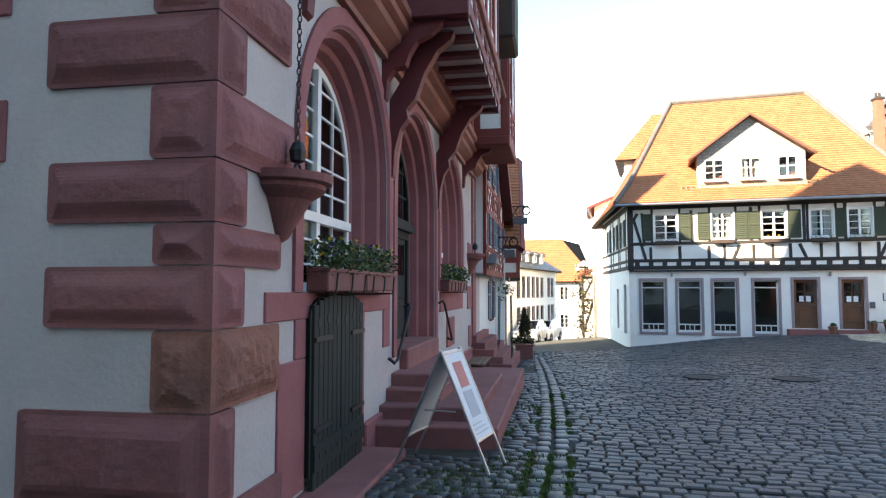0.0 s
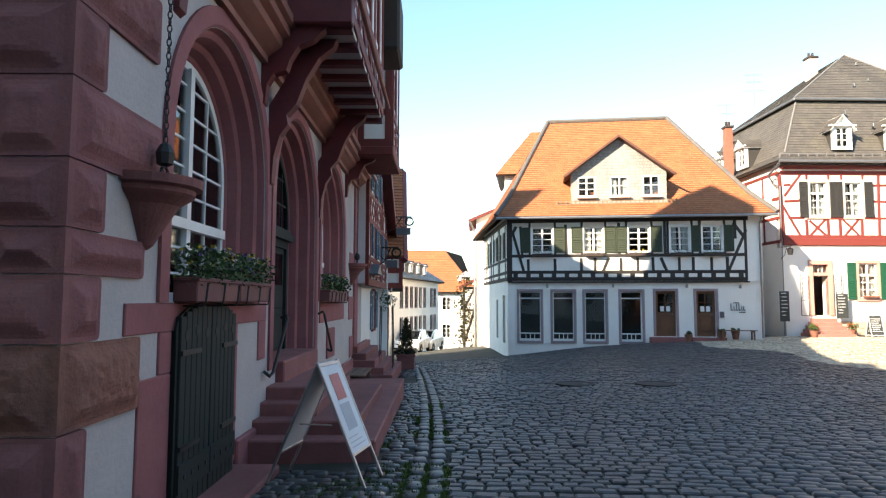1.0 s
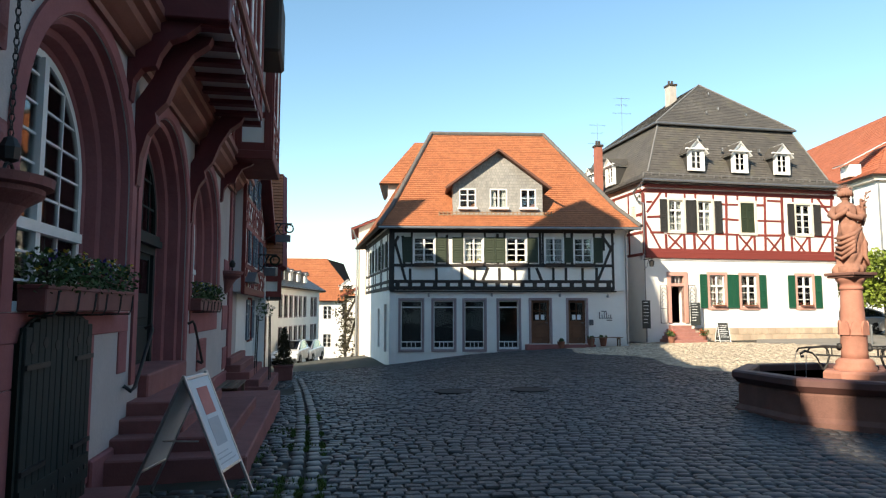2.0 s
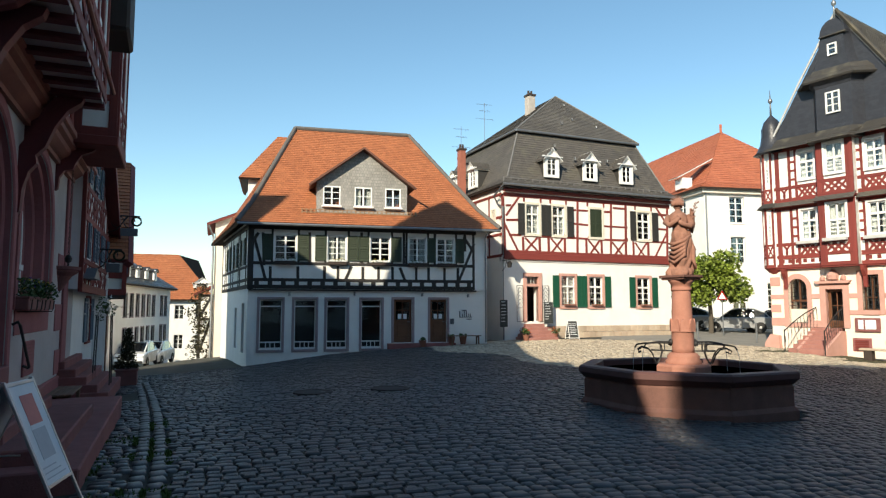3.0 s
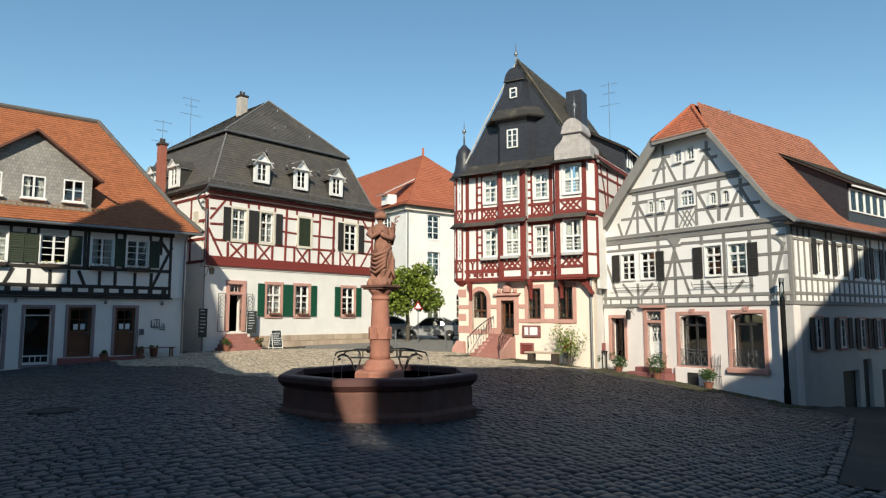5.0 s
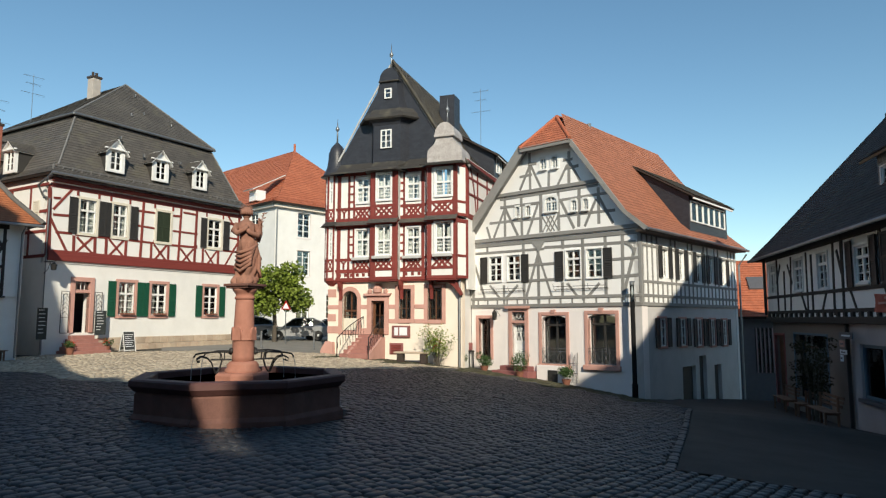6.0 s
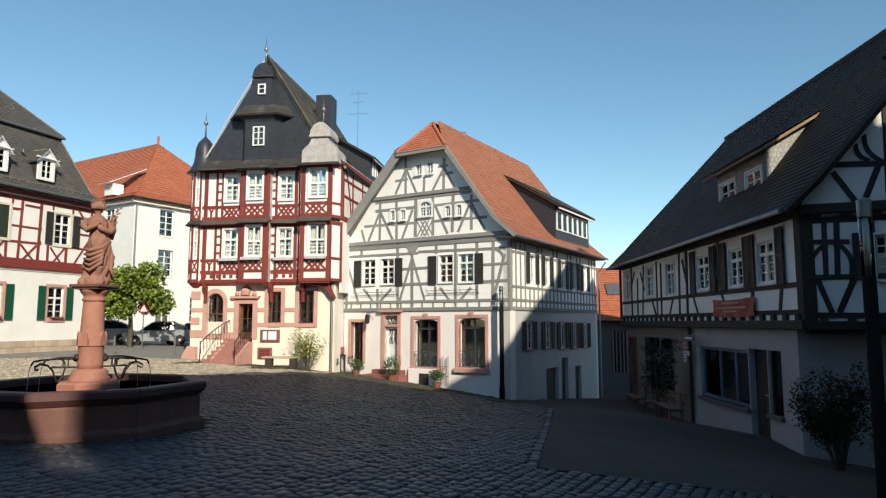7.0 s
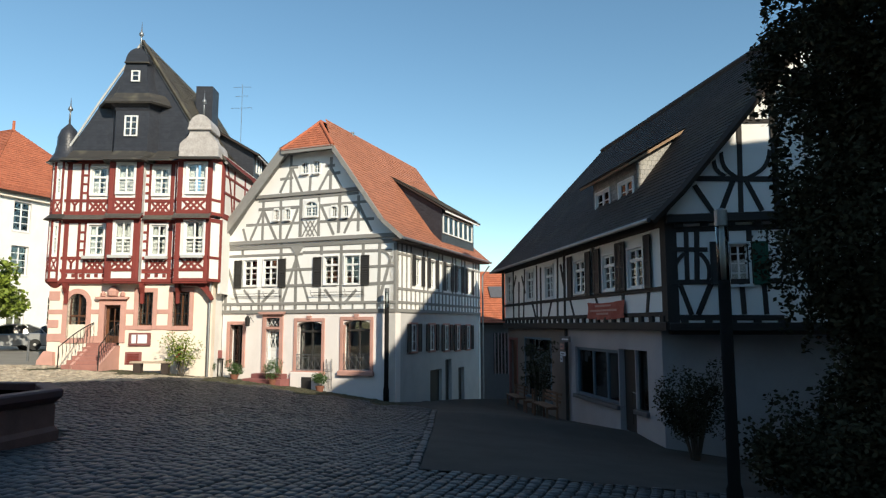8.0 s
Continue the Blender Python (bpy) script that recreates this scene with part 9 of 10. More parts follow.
for u, w, z in ((.75, -1.2, 0), (2.6, -.9, 0), (.95, -.8, .3), (2.9, -.5, 0)):
    p = (CH @ Matrix.Translation((u, w, 0))).translation
    pot_plant(p.x, p.y, "clay pot with red geraniums by the tavern steps", .3, .17, .28, None, LEAF, False, RED_FLOWER, "potted plants of the tavern")
WH = az_pose(5.12, 29.09, 102)
for u in (7.65, 9.0, 9.55):
    p = (WH @ Matrix.Translation((u, -.35, 0))).translation
    pot_plant(p.x, p.y, "brown clay pot with low plants at the house wall", .15, .17, .3, None, LEAF, False, None, "potted plants of the black timber house", None if u < 8 else gz(p.x, p.y) + .08)
for a, b, fl in ((3.4, 4.2, [YELLOW_FLOWER]), (5.3, 6.2, [YELLOW_FLOWER]), (7.05, 7.9, []), (8.4, 9.25, []), (1.1, 2.0, [])):
    planter(WH @ Matrix.Translation((a, -.06, 3.6)), "window box with green plants under a window", b - a, fl, DARK_WOOD, random.Random(int(a * 7)), "flower box", 110, .14, .11, "flower boxes of the black timber house")
px, py = (az_pose(27.17, 20.44, 172) @ Matrix.Translation((6.15, -.75, 0))).translation.xy
shrub(px, py, "rose bush with red blossoms against the oriel house", 1.75, .75, 1500, LEAF_BRIGHT, .085, RED_FLOWER, None, 9, 4, "rose bush")
con = thing("potted_conifer", pose(.42, 20.8, gz(.42, 20.8), 0, 0, -4), "small dense conifer in a square red-brown tub", "potted plant")
bm = box(bmesh.new(), -.27, .27, -.27, .27, -.05, .40, .015)
box(bm, -.30, .30, -.30, .30, .40, .46, .012)
part("tub", bm, BOX_WINE, con)
part("trunk", tube(bmesh.new(), [(0, 0, .3), (0, 0, 1.3)], [.03, .012], 6), BARK, con)
bm = bmesh.new()
rngc = random.Random(8)
for k in range(150):
    f = rngc.random() ** 1.3
    a, q = rngc.uniform(0, math.tau), .27 * (1 - f) * math.sqrt(rngc.uniform(.2, 1)) + .02
    leaf_clump(bm, (q * math.cos(a), q * math.sin(a), .5 + 1.02 * f), .09, 22, .055, rngc)
part("leaves", bm, LEAF_DARK, con)
tx, ty = 43 * math.sin(radians(48.6)), 43 * math.cos(radians(48.6))
tree(tx, ty, "leafy green maple beside the parked cars", 6.0, 2.1, 2.15, 6800, LEAF_BRIGHT, .26)
for az, d, turn, paint, lab in ((50.6, 46, -52, CAR_SILVER, "silver hatchback parked before the white building"), (53.2, 47, -45, CAR_BLACK, "black car parked in the shade of the oriel house"), (46.4, 47, -50, CAR_SILVER, "grey car parked behind the fountain pillar"), (1.7, 44.5, 75, CAR_WHITE, "white car parked in the sloping street"), (2.85, 47.5, 72, CAR_WHITE, "white estate car parked further down the street")):
    x, y = d * math.sin(radians(az)), d * math.cos(radians(az))
    car(pose(x, y, gz(x, y), 0, 0, turn), lab, paint)
for az, d, h in ((49.5, 41, 2.6), (51.9, 36, 1.0), (47.6, 36, .9)):
    x, y = d * math.sin(radians(az)), d * math.cos(radians(az))
    if h > 2:
        s = thing("traffic_sign", pose(x, y, gz(x, y), 0, 0, -50), "triangular warning sign on a grey post", "traffic sign")
        part("post", tube(bmesh.new(), [(0, 0, -.1), (0, 0, h)], .03, 8), ZINC, s)
        pl = part("plate", prism(bmesh.new(), [(-.3, h - .55), (.3, h - .55), (0, h)], -.05, -.035), TAIL, s)
        part("plate_face", prism(bmesh.new(), [(-.19, h - .49), (.19, h - .49), (0, h - .14)], -.056, -.05), PAPER, pl)
    else:
        solid("bollard", lathe(bmesh.new(), [(.05, -.1), (.05, h - .08), (.065, h - .08), (.065, h - .02), (.02, h)], 10), ZINC, pose(x, y, gz(x, y)), "slim grey metal bollard", "bollard", "bollards")


def column_light(x, y, h, z0, label, r=.09):
    z = gz(x, y)
    c = thing("street_lamp", pose(x, y, z), label, "street lamp", "column lamps")
    part("column", lathe(bmesh.new(), [(r * 1.3, -.2), (r * 1.3, .5), (r, .55), (r, z0)], 14), DARK_METAL, c, "", None, True)
    part("glass_cylinder", lathe(bmesh.new(), [(r * .95, z0), (r * .95, h - .15)], 14), GLASS, c, "", None, True)
    part("lamp_tube", lathe(bmesh.new(), [(.025, z0), (.025, h - .15)], 10), FROST, c)
    part("cap", lathe(bmesh.new(), [(r * 1.05, h - .15), (r * 1.05, h), (.02, h + .02)], 14), ZINC, c)
    return c


DARK_METAL = material("black lamp paint", (0.010, 0.010, 0.010), (0.015, 0.015, 0.015), 0.95, 4, 50, 0.05, spec=0.05)
FROST = material("frosted lamp glass", (0.62, 0.62, 0.60), (0.56, 0.56, 0.54), 0.4, 4, 30, 0.0)
column_light(26.93, 5.33, 4.55, 3.75, "slim column lamp with a frosted glass top beside the grey house")
column_light(6.81, -1.88, 3.06, 2.4, "dark column lamp with a glass top in the shade", .055)

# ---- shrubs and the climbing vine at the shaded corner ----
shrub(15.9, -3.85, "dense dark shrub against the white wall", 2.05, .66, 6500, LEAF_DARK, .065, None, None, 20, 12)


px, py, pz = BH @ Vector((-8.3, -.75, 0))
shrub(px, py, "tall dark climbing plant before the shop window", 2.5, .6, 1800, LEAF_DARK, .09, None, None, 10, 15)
sg = thing("direction_sign", BH @ Matrix.Translation((-7.42, -.2, 0)), "dark direction signs fixed to the downpipe of a house", "sign")
for z, w, hh, mt in ((1.0, 1.0, .2, SIGN_GREY), (.74, .34, .2, SANDSTONE_PALE), (.52, .5, .14, PAPER), (.3, .2, .2, PAPER)):
    pl = part("plate", box(bmesh.new(), 0, w, -.03, 0, z, z + hh, .006), mt, sg)
    part("writing", box(bmesh.new(), w * .2, w * .85, -.034, -.03, z + hh * .35, z + hh * .62), PAPER if mt is SIGN_GREY else SIGN_GREY, pl)


def vine():
    rng = random.Random(17)
    x, y = 9.26, -5.47
    v = thing("climbing_vine", pose(x, y, gz(x, y)), "tall dark wisteria vine hanging in thick curtains of leaves", "vine")
    bm = bmesh.new()
    for k in range(6):
        a = k * 1.05
        tube(bm, [(.25 * math.cos(a), .25 * math.sin(a), -.2), (.4 * math.cos(a + .5), .35 * math.sin(a + .4), 2), (.55 * math.cos(a + 1), .6 * math.sin(a + 1.1), 4.2), (1.0 * math.cos(a + 1.3), .9 * math.sin(a + 1.4), 6.4)], [.09, .07, .05, .02], 8)
    for k in range(9):
        a = rng.uniform(0, math.tau)
        tube(bm, [(0, 0, rng.uniform(3, 6)), (.8 * math.cos(a), .8 * math.sin(a), rng.uniform(4.5, 6.5)), (1.5 * math.cos(a), 1.5 * math.sin(a), rng.uniform(3.4, 6.4))], [.03, .02, .006], 6)
    part("stem", bm, BARK, v)
    bm = bmesh.new()
    for k in range(2500):
        z = rng.uniform(-.1, 8.4)
        a = rng.uniform(0, math.tau)
        r = 1.72 * (1 + .22 * math.sin(z * 2.3) + .15 * math.sin(a * 3 + z)) * math.sqrt(rng.uniform(.15, 1))
        if z < 1.2:
            r *= 1.25
        if z > 6.2:
            r *= 1.0 + .14 * min(1, z - 6.2)
        leaf_clump(bm, (r * math.cos(a), r * math.sin(a), z), rng.uniform(.2, .42), 84, .082, rng)
    for k in range(90):
        a = rng.uniform(0, math.tau)
        z0 = rng.uniform(2.5, 7.5)
        for j in range(5):
            leaf_clump(bm, (1.95 * math.cos(a) + .03 * j, 1.95 * math.sin(a), z0 - j * .16), .10, 11, .10, rng)
    twigs = bmesh.new()
    for k in range(34):
        # loose shoots beyond the crown
        a = rng.uniform(0, math.tau)
        z0, L = rng.uniform(2.5, 7.8), rng.uniform(.1, .55)
        c, q = math.cos(a), math.sin(a)
        way = [(c * r, q * r, z0 + w) for r, w in ((1.3, 0), (1.75, .25 * L), (1.95 + .3 * L, .45 * L), (2.1 + .55 * L, .3 * L))]
        tube(twigs, way, [.012, .009, .006, .003], 4)
        for j in range(7):
            f = 1 + 2 * j / 6
            i = min(int(f), 2)
            p = [m + (n - m) * (f - i) for m, n in zip(way[i], way[i + 1])]
            leaf_clump(bm, (p[0], p[1], p[2] - .04), .07, 6, .095, rng)
    part("twig", twigs, BARK, v)
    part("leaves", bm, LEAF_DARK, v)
    return v


vine()
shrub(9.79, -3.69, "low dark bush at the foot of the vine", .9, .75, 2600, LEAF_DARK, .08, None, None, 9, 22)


# ---- the street beyond the town hall ----
def street_house():
    h = thing("house", az_pose(-.95, 16.9, 4), "narrow red timber house with blue-grey shutters and a street gable", "house")
    T, J = TIMBER_RED, -.3
    k = .59
    line = lambda u: 3.7 + (6.5 - u) * k
    g = [(3.9, .75, 4.8, 1.95), (6.3, .75, 7.2, 1.95)]
    part("wall", wall_bm(0, 8.6, -2, 2.1, g + [(.3, .62, 1.2, 2.05)], .35, .0), PLASTER, h)
    mid = [(u, 2.85, u + .75, 3.68) for u in (.95, 2.75, 4.45)]
    up = [(u, 4.6, u + .7, 5.4) for u in (.7, 2.15)]
    part("wall", wall_bm(0, 6.1, 2.1, 7.4, mid + up, .3, J, [((0, line(0)), (k, 1))]), PLASTER, h)
    part("jetty_soffit", box(bmesh.new(), 0, 6.1, J + .3, .0, 2.1, 2.2), DARK_WOOD, h)
    part("wall", wall_bm(-8, -.01, -2, 5.6, (), .3, -.02), PLASTER, (h, Matrix.Rotation(-math.pi / 2, 4, "Z")))
    part("wall", box(bmesh.new(), 5.8, 6.1, .0, 8, 2.2, 3.8), PLASTER, h)
    part("wall", box(bmesh.new(), 8.3, 8.6, .36, 8, -2, 2.1), PLASTER, h)
    for q in g:
        window(h, *q, WHITE_PAINT, 2, 3, .1), shutter(h, q[0] - .5, q[1], q[0] - .05, q[3], SHUTTER_BLUE, -.05), shutter(h, q[2] + .05, q[1], q[2] + .5, q[3], SHUTTER_BLUE, -.05)
        surround(h, *q, .07, T, -.03, .12, "window_trim")
    for q in mid + up:
        window(h, *q, WHITE_PAINT, 2, 3, J + .04), shutter(h, q[0] - .4, q[1], q[0] - .03, q[3], SHUTTER_BLUE, J - .07), shutter(h, q[2] + .03, q[1], q[2] + .4, q[3], SHUTTER_BLUE, J - .07)
    panel_door(h, .3, .62, 1.2, 2.05, WOOD, .2)
    for z, w in ((2.14, .2), (2.76, .12), (3.78, .16), (4.5, .12), (5.5, .14)):
        beam(h, 0, z, min(6.1, 6.5 - (z - 3.6) / k) if z > 3.7 else 6.1, z, w, T, J)
    for x in (.06, .5, 1.78, 2.3, 3.58, 4.02, 5.28, 6.03):
        beam(h, x, 2.1, x, min(line(x), 7.0), .13, T, J)
    lattice(h, .15, 5.95, 2.26, 2.70, 10, T, J, .06)
    lattice(h, .15, 4.6, 3.88, 4.44, 8, T, J, .06)
    for x0, x1 in ((5.35, 5.95), (3.65, 3.95), (1.85, 2.2)):
        beam(h, x0, 2.85, x1, 3.7, .1, T, J, .09, .026, "brace")
    ridge, left = (1.2, line(1.2) + .12), (-.5, 5.1)
    roof("roof", h, [[(left[0], 8, left[1]), (left[0], -.62, left[1]), (ridge[0], -.62, ridge[1]), (ridge[0], 8, ridge[1])], [(6.75, -.62, line(6.75) + .12), (6.75, 8, line(6.75) + .12), (ridge[0], 8, ridge[1]), (ridge[0], -.62, ridge[1])]], [TILE_RED, TIMBER_WINE])
    beam(h, 6.75, line(6.75) - .02, ridge[0], ridge[1] - .12, .26, TIMBER_WINE, -.62, .07, .03, "bargeboard"), beam(h, left[0], left[1] - .1, ridge[0], ridge[1] - .12, .26, TIMBER_WINE, -.62, .07, .03, "bargeboard")
    part("portal_roof", prism(bmesh.new(), [(.1, 2.35), (1.4, 2.35), (.75, 2.62)], -.55, .0), SIGN_GREY, h)
    for n in range(5):
        part("step", box(bmesh.new(), -.85 + .06 * n, 2.75 - .1 * n, -1.02 + .22 * n, .05, -1, -.13 + .165 * n, .015), SANDSTONE, h)
    # scrolled brackets of two hanging signs
    for u, z, out in ((5.4, 4.5, .9), (2.9, 3.25, .6)):
        arm = part("sign_bracket", tube(bmesh.new(), [(u, J, z), (u, J - out, z)], .022, 6), IRON, h)
        for r0, r1 in ((.12, .5), (.5, .85)):
            part("scroll", tube(bmesh.new(), [(u, J - out * (r0 + (r1 - r0) * (.5 + .5 * math.cos(a))), z - .18 + .18 * math.sin(a)) for a in [math.tau * n / 14 for n in range(13)]], .014, 5), IRON, arm)
        part("stay", tube(bmesh.new(), [(u, J, z - .55), (u, J - out * .3, z - .42), (u, J - out * .62, z - .02)], .016, 6), IRON, arm)
        part("sign_plate", box(bmesh.new(), u - .02, u + .02, J - out * .95, J - out * .4, z - .62, z - .38, .01), SIGN_GREY, arm)
        part("wreath", tube(bmesh.new(), [(u, J - out * .9 + .13 * math.cos(a), z - .16 + .13 * math.sin(a)) for a in [math.tau * n / 14 for n in range(15)]], .03, 6), LEAF_DARK, arm)
    return h


def verge_house():
    h = thing("house", pose(-6.4, 22.6, -.8), "house with an orange tiled roof and dark red verge", "house")
    part("wall", box(bmesh.new(), 0, 6.2, 0, 7, -1, 4.3), PLASTER, h)
    part("gable", prism(bmesh.new(), [(0, 4.3), (7, 4.3), (3.5, 7.7)], 0, .3), PLASTER, h, "", Matrix.Translation((6.2, 0, 0)) @ Matrix.Rotation(math.pi / 2, 4, "Z"))
    roof("roof", h, [[(-1, -.5, 3.95), (6.75, -.5, 3.95), (6.75, 3.5, 7.75), (-1, 3.5, 7.75)], [(6.75, 7.5, 3.95), (-1, 7.5, 3.95), (-1, 3.5, 7.75), (6.75, 3.5, 7.75)]], [TILE_ORANGE, TIMBER_WINE], .2, .025)
    for y0 in (-.5, 7.5):
        part("bargeboard", tube(bmesh.new(), [(6.75, y0, 3.8), (6.75, 3.5, 7.6)], .14, 4), TIMBER_WINE, h)
    part("oriel", box(bmesh.new(), 6.2, 6.7, 1.5, 5.5, 2.95, 4.6), PLASTER, h)
    for z in (3.0, 3.55, 4.55):
        part("oriel_beam", box(bmesh.new(), 6.1, 6.74, 1.45, 5.55, z - .1, z + .1), TIMBER_RED, h)
    for y in (1.5, 2.8, 4.1, 5.4):
        part("oriel_post", box(bmesh.new(), 6.6, 6.73, y - .08, y + .08, 2.95, 4.6), TIMBER_RED, h)
    for y in (2.0, 3.3, 4.6):
        part("shutter", box(bmesh.new(), 6.72, 6.76, y - .2, y + .3, 3.65, 4.45), SHUTTER_BLUE, h)
    lattice((h, Matrix.Translation((6.72, 0, 0)) @ Matrix.Rotation(math.pi / 2, 4, "Z")), 1.6, 5.4, 3.08, 3.48, 8, TIMBER_RED, 0, .06)
    part("oriel_soffit", box(bmesh.new(), 6.1, 6.74, 1.45, 5.55, 2.82, 2.9), DARK_WOOD, h)
    part("house_door", box(bmesh.new(), 6.18, 6.24, .6, 1.7, .1, 2.3, .01), WOOD, h)
    for y in (2.4, 4.2):
        part("ground_window", box(bmesh.new(), 6.18, 6.23, y, y + 1.0, .9, 2.2, .01), WOOD, h)
    return h


def long_house():
    h = thing("house", az_pose(.19, 44.0, 17.4), "long white two-storey building with many dark windows down the street", "house")
    holes = []
    for k in range(6):
        for z in (-1.0, 1.15):
            holes.append((.8 + k * 1.25, z, 1.5 + k * 1.25, z + 1.45))
    for u in (9.2, 10.3):
        for z in (-1.0, 1.15):
            holes.append((u, z, u + .7, z + 1.45))
    part("wall", wall_bm(-2, 12, -5, 3.2, holes, .35, 0), PLASTER, h)
    # near-black block behind the windows, standing for unlit rooms
    part("wall", box(bmesh.new(), -2, 12, .35, 8, -5, 3.1), UNLIT_INSIDE, h)
    for q in holes:
        window(h, *q, SHUTTER_DARK, 2, 2, .1), surround(h, *q, .06, FRAME_GREY, -.02, .1, "window_trim")
    part("eaves_board", box(bmesh.new(), -2, 12.2, -.3, 0, 3.05, 3.3), CREAM_FRAME, h)
    roof("roof", h, [[(-2, -.5, 3.2), (12.3, -.5, 3.2), (11.5, 4, 6.0), (-2, 4, 6.0)]], [SLATE, DARK_WOOD])
    for u in (2, 4, 6, 8):
        dormer_window(h, u, 3.7, .62, .62, 4.5, .1, 1.3, WHITE_PAINT, [SLATE, SLATE_HIP], WHITE_PAINT)
    return h


def far_house():
    h = thing("house", az_pose(4.2, 64.8, 97), "white house with an orange roof at the bottom of the street", "house")
    holes = [(u, z, u + .8, z + 1.3) for u in (.6, 2.4) for z in (-2.0, .7)]
    part("wall", wall_bm(-1, 3.6, -6, 2.6, holes, .4, 0), PLASTER, h)
    # rooms' darkness painted on as a near-black block
    part("wall", box(bmesh.new(), -1, 3.6, .4, 9, -6, 2.6), UNLIT_INSIDE, h)
    for q in holes:
        window(h, *q, WHITE_PAINT, 2, 3, .1)
    roof("roof", h, [[(-6, -.5, 2.5), (4.1, -.5, 2.5), (.6, 5, 7.0), (-6, 5, 7.0)]], [TILE_ORANGE, DARK_WOOD], .3, .03)
    roof("roof", h, [[(4.1, -.5, 2.5), (4.1, 9, 2.5), (2.4, 7, 6.6), (.6, 5, 7.0)]], [SLATE, DARK_WOOD], .3, .03)
    dormer_window(h, -2.0, 3.4, 1.6, 1.0, 5.0, .4, 2.0, PLASTER, [TILE_ORANGE, WHITE_PAINT], WHITE_PAINT)
    dormer_window(h, 2.9, 3.2, 1.6, .8, 4.6, .8, 2.0, PLASTER, [TILE_ORANGE, WHITE_PAINT], WHITE_PAINT)
    return h


def side_house():
    h = thing("house", az_pose(5.25, 41.5, 97), "cream plastered house with red verge behind the black timber house", "house")
    part("wall", box(bmesh.new(), 0, 4, 0, 6, -5, 7.0), PLASTER_CREAM, h)
    part("gable", prism(bmesh.new(), [(-.1, 7.0), (4, 7.0), (4, 8.4)], 0, .4), PLASTER_CREAM, h)
    roof("roof", h, [[(-.5, 6, 6.8), (-.5, -.3, 6.8), (4, -.3, 8.7), (4, 6, 8.7)]], [TILE_ORANGE, TIMBER_RED])
    gutter(h, [(-.4, -.3, 6.7), (-.1, -.1, 6.0), (-.1, -.1, -4)], .06, "downpipe")
    bm = box(bmesh.new(), -.9, .0, 3, 6, -5, 2.6)
    part("annexe", bm, PLASTER, h)
    for x0, z0, x1, z1 in ((-.9, 2.5, 0, 2.5), (-.9, 1.0, 0, 1.0), (-.82, -1.5, -.82, 2.5), (-.1, -1.5, -.1, 2.5), (-.8, 1.1, -.15, 2.4), (-.8, -1.2, -.15, .9)):
        beam(h, x0, z0, x1, z1, .16, TIMBER_DARK, 3)
    roof("annexe_roof", h, [[(-1.2, 2.6, 2.6), (.2, 2.6, 3.3), (.2, 6, 3.3), (-1.2, 6, 2.6)]], [TILE_ORANGE, TIMBER_RED])
    return h


street_house(), verge_house(), long_house(), far_house(), side_house()
ivy = thing("ivy", pose(4.7, 43.4, gz(4.7, 43.4)), "dark ivy climbing the corner of a house", "ivy")
bm = bmesh.new()
rng1 = random.Random(9)
for k in range(40):
    leaf_clump(bm, (rng1.gauss(0, .3), rng1.gauss(0, .3), rng1.uniform(0, 4.5)), .4, 22, .18, rng1)
part("leaves", bm, LEAF_DARK, ivy)
fs = thing("flower_stand", TH @ Matrix.Translation((13.7, -.75, .2)), "iron plant stand with white flowers by the steps", "plant stand")
bm = bmesh.new()
for x, y in ((-.2, -.15), (.2, -.15), (.2, .15), (-.2, .15)):
    tube(bm, [(x * 1.2, y * 1.2, -.3), (x, y, 1.3)], .015, 5)
part("frame", bm, IRON, fs)
bm = bmesh.new()
for k in range(8):
    leaf_clump(bm, (rng1.gauss(0, .2), rng1.gauss(0, .15), 1.45 + rng1.gauss(0, .08)), .16, 26, .07, rng1)
part("leaves", bm, LEAF, fs)
bm = bmesh.new()
for k in range(40):
    leaf_clump(bm, (rng1.gauss(0, .22), rng1.gauss(0, .18), 1.5 + rng1.gauss(0, .1)), .025, 5, .05, rng1)
part("blossoms", bm, WHITE_FLOWER, fs)


# ---- unseen houses behind the camera, added to close and shade the square ----
def plain_house(m, label, outline, depth):
    h = thing("house", m, label, "house", "houses behind the square")
    part("wall", prism(bmesh.new(), outline, 0, depth), PLASTER, h)
    x0, x1 = min(x for x, z in outline), max(x for x, z in outline)
    for k in range(max(1, int((x1 - x0) / 2.2))):
        for z in (1.2, 4.3, 7.4):
            u = x0 + 1.0 + k * 2.2
            w = part("window", box(bmesh.new(), u, u + .9, -.03, .0, z, z + 1.4), WHITE_PAINT, h)
            part("pane", box(bmesh.new(), u + .07, u + .83, -.04, -.03, z + .07, z + 1.33), CAR_GLASS, w)
    return h


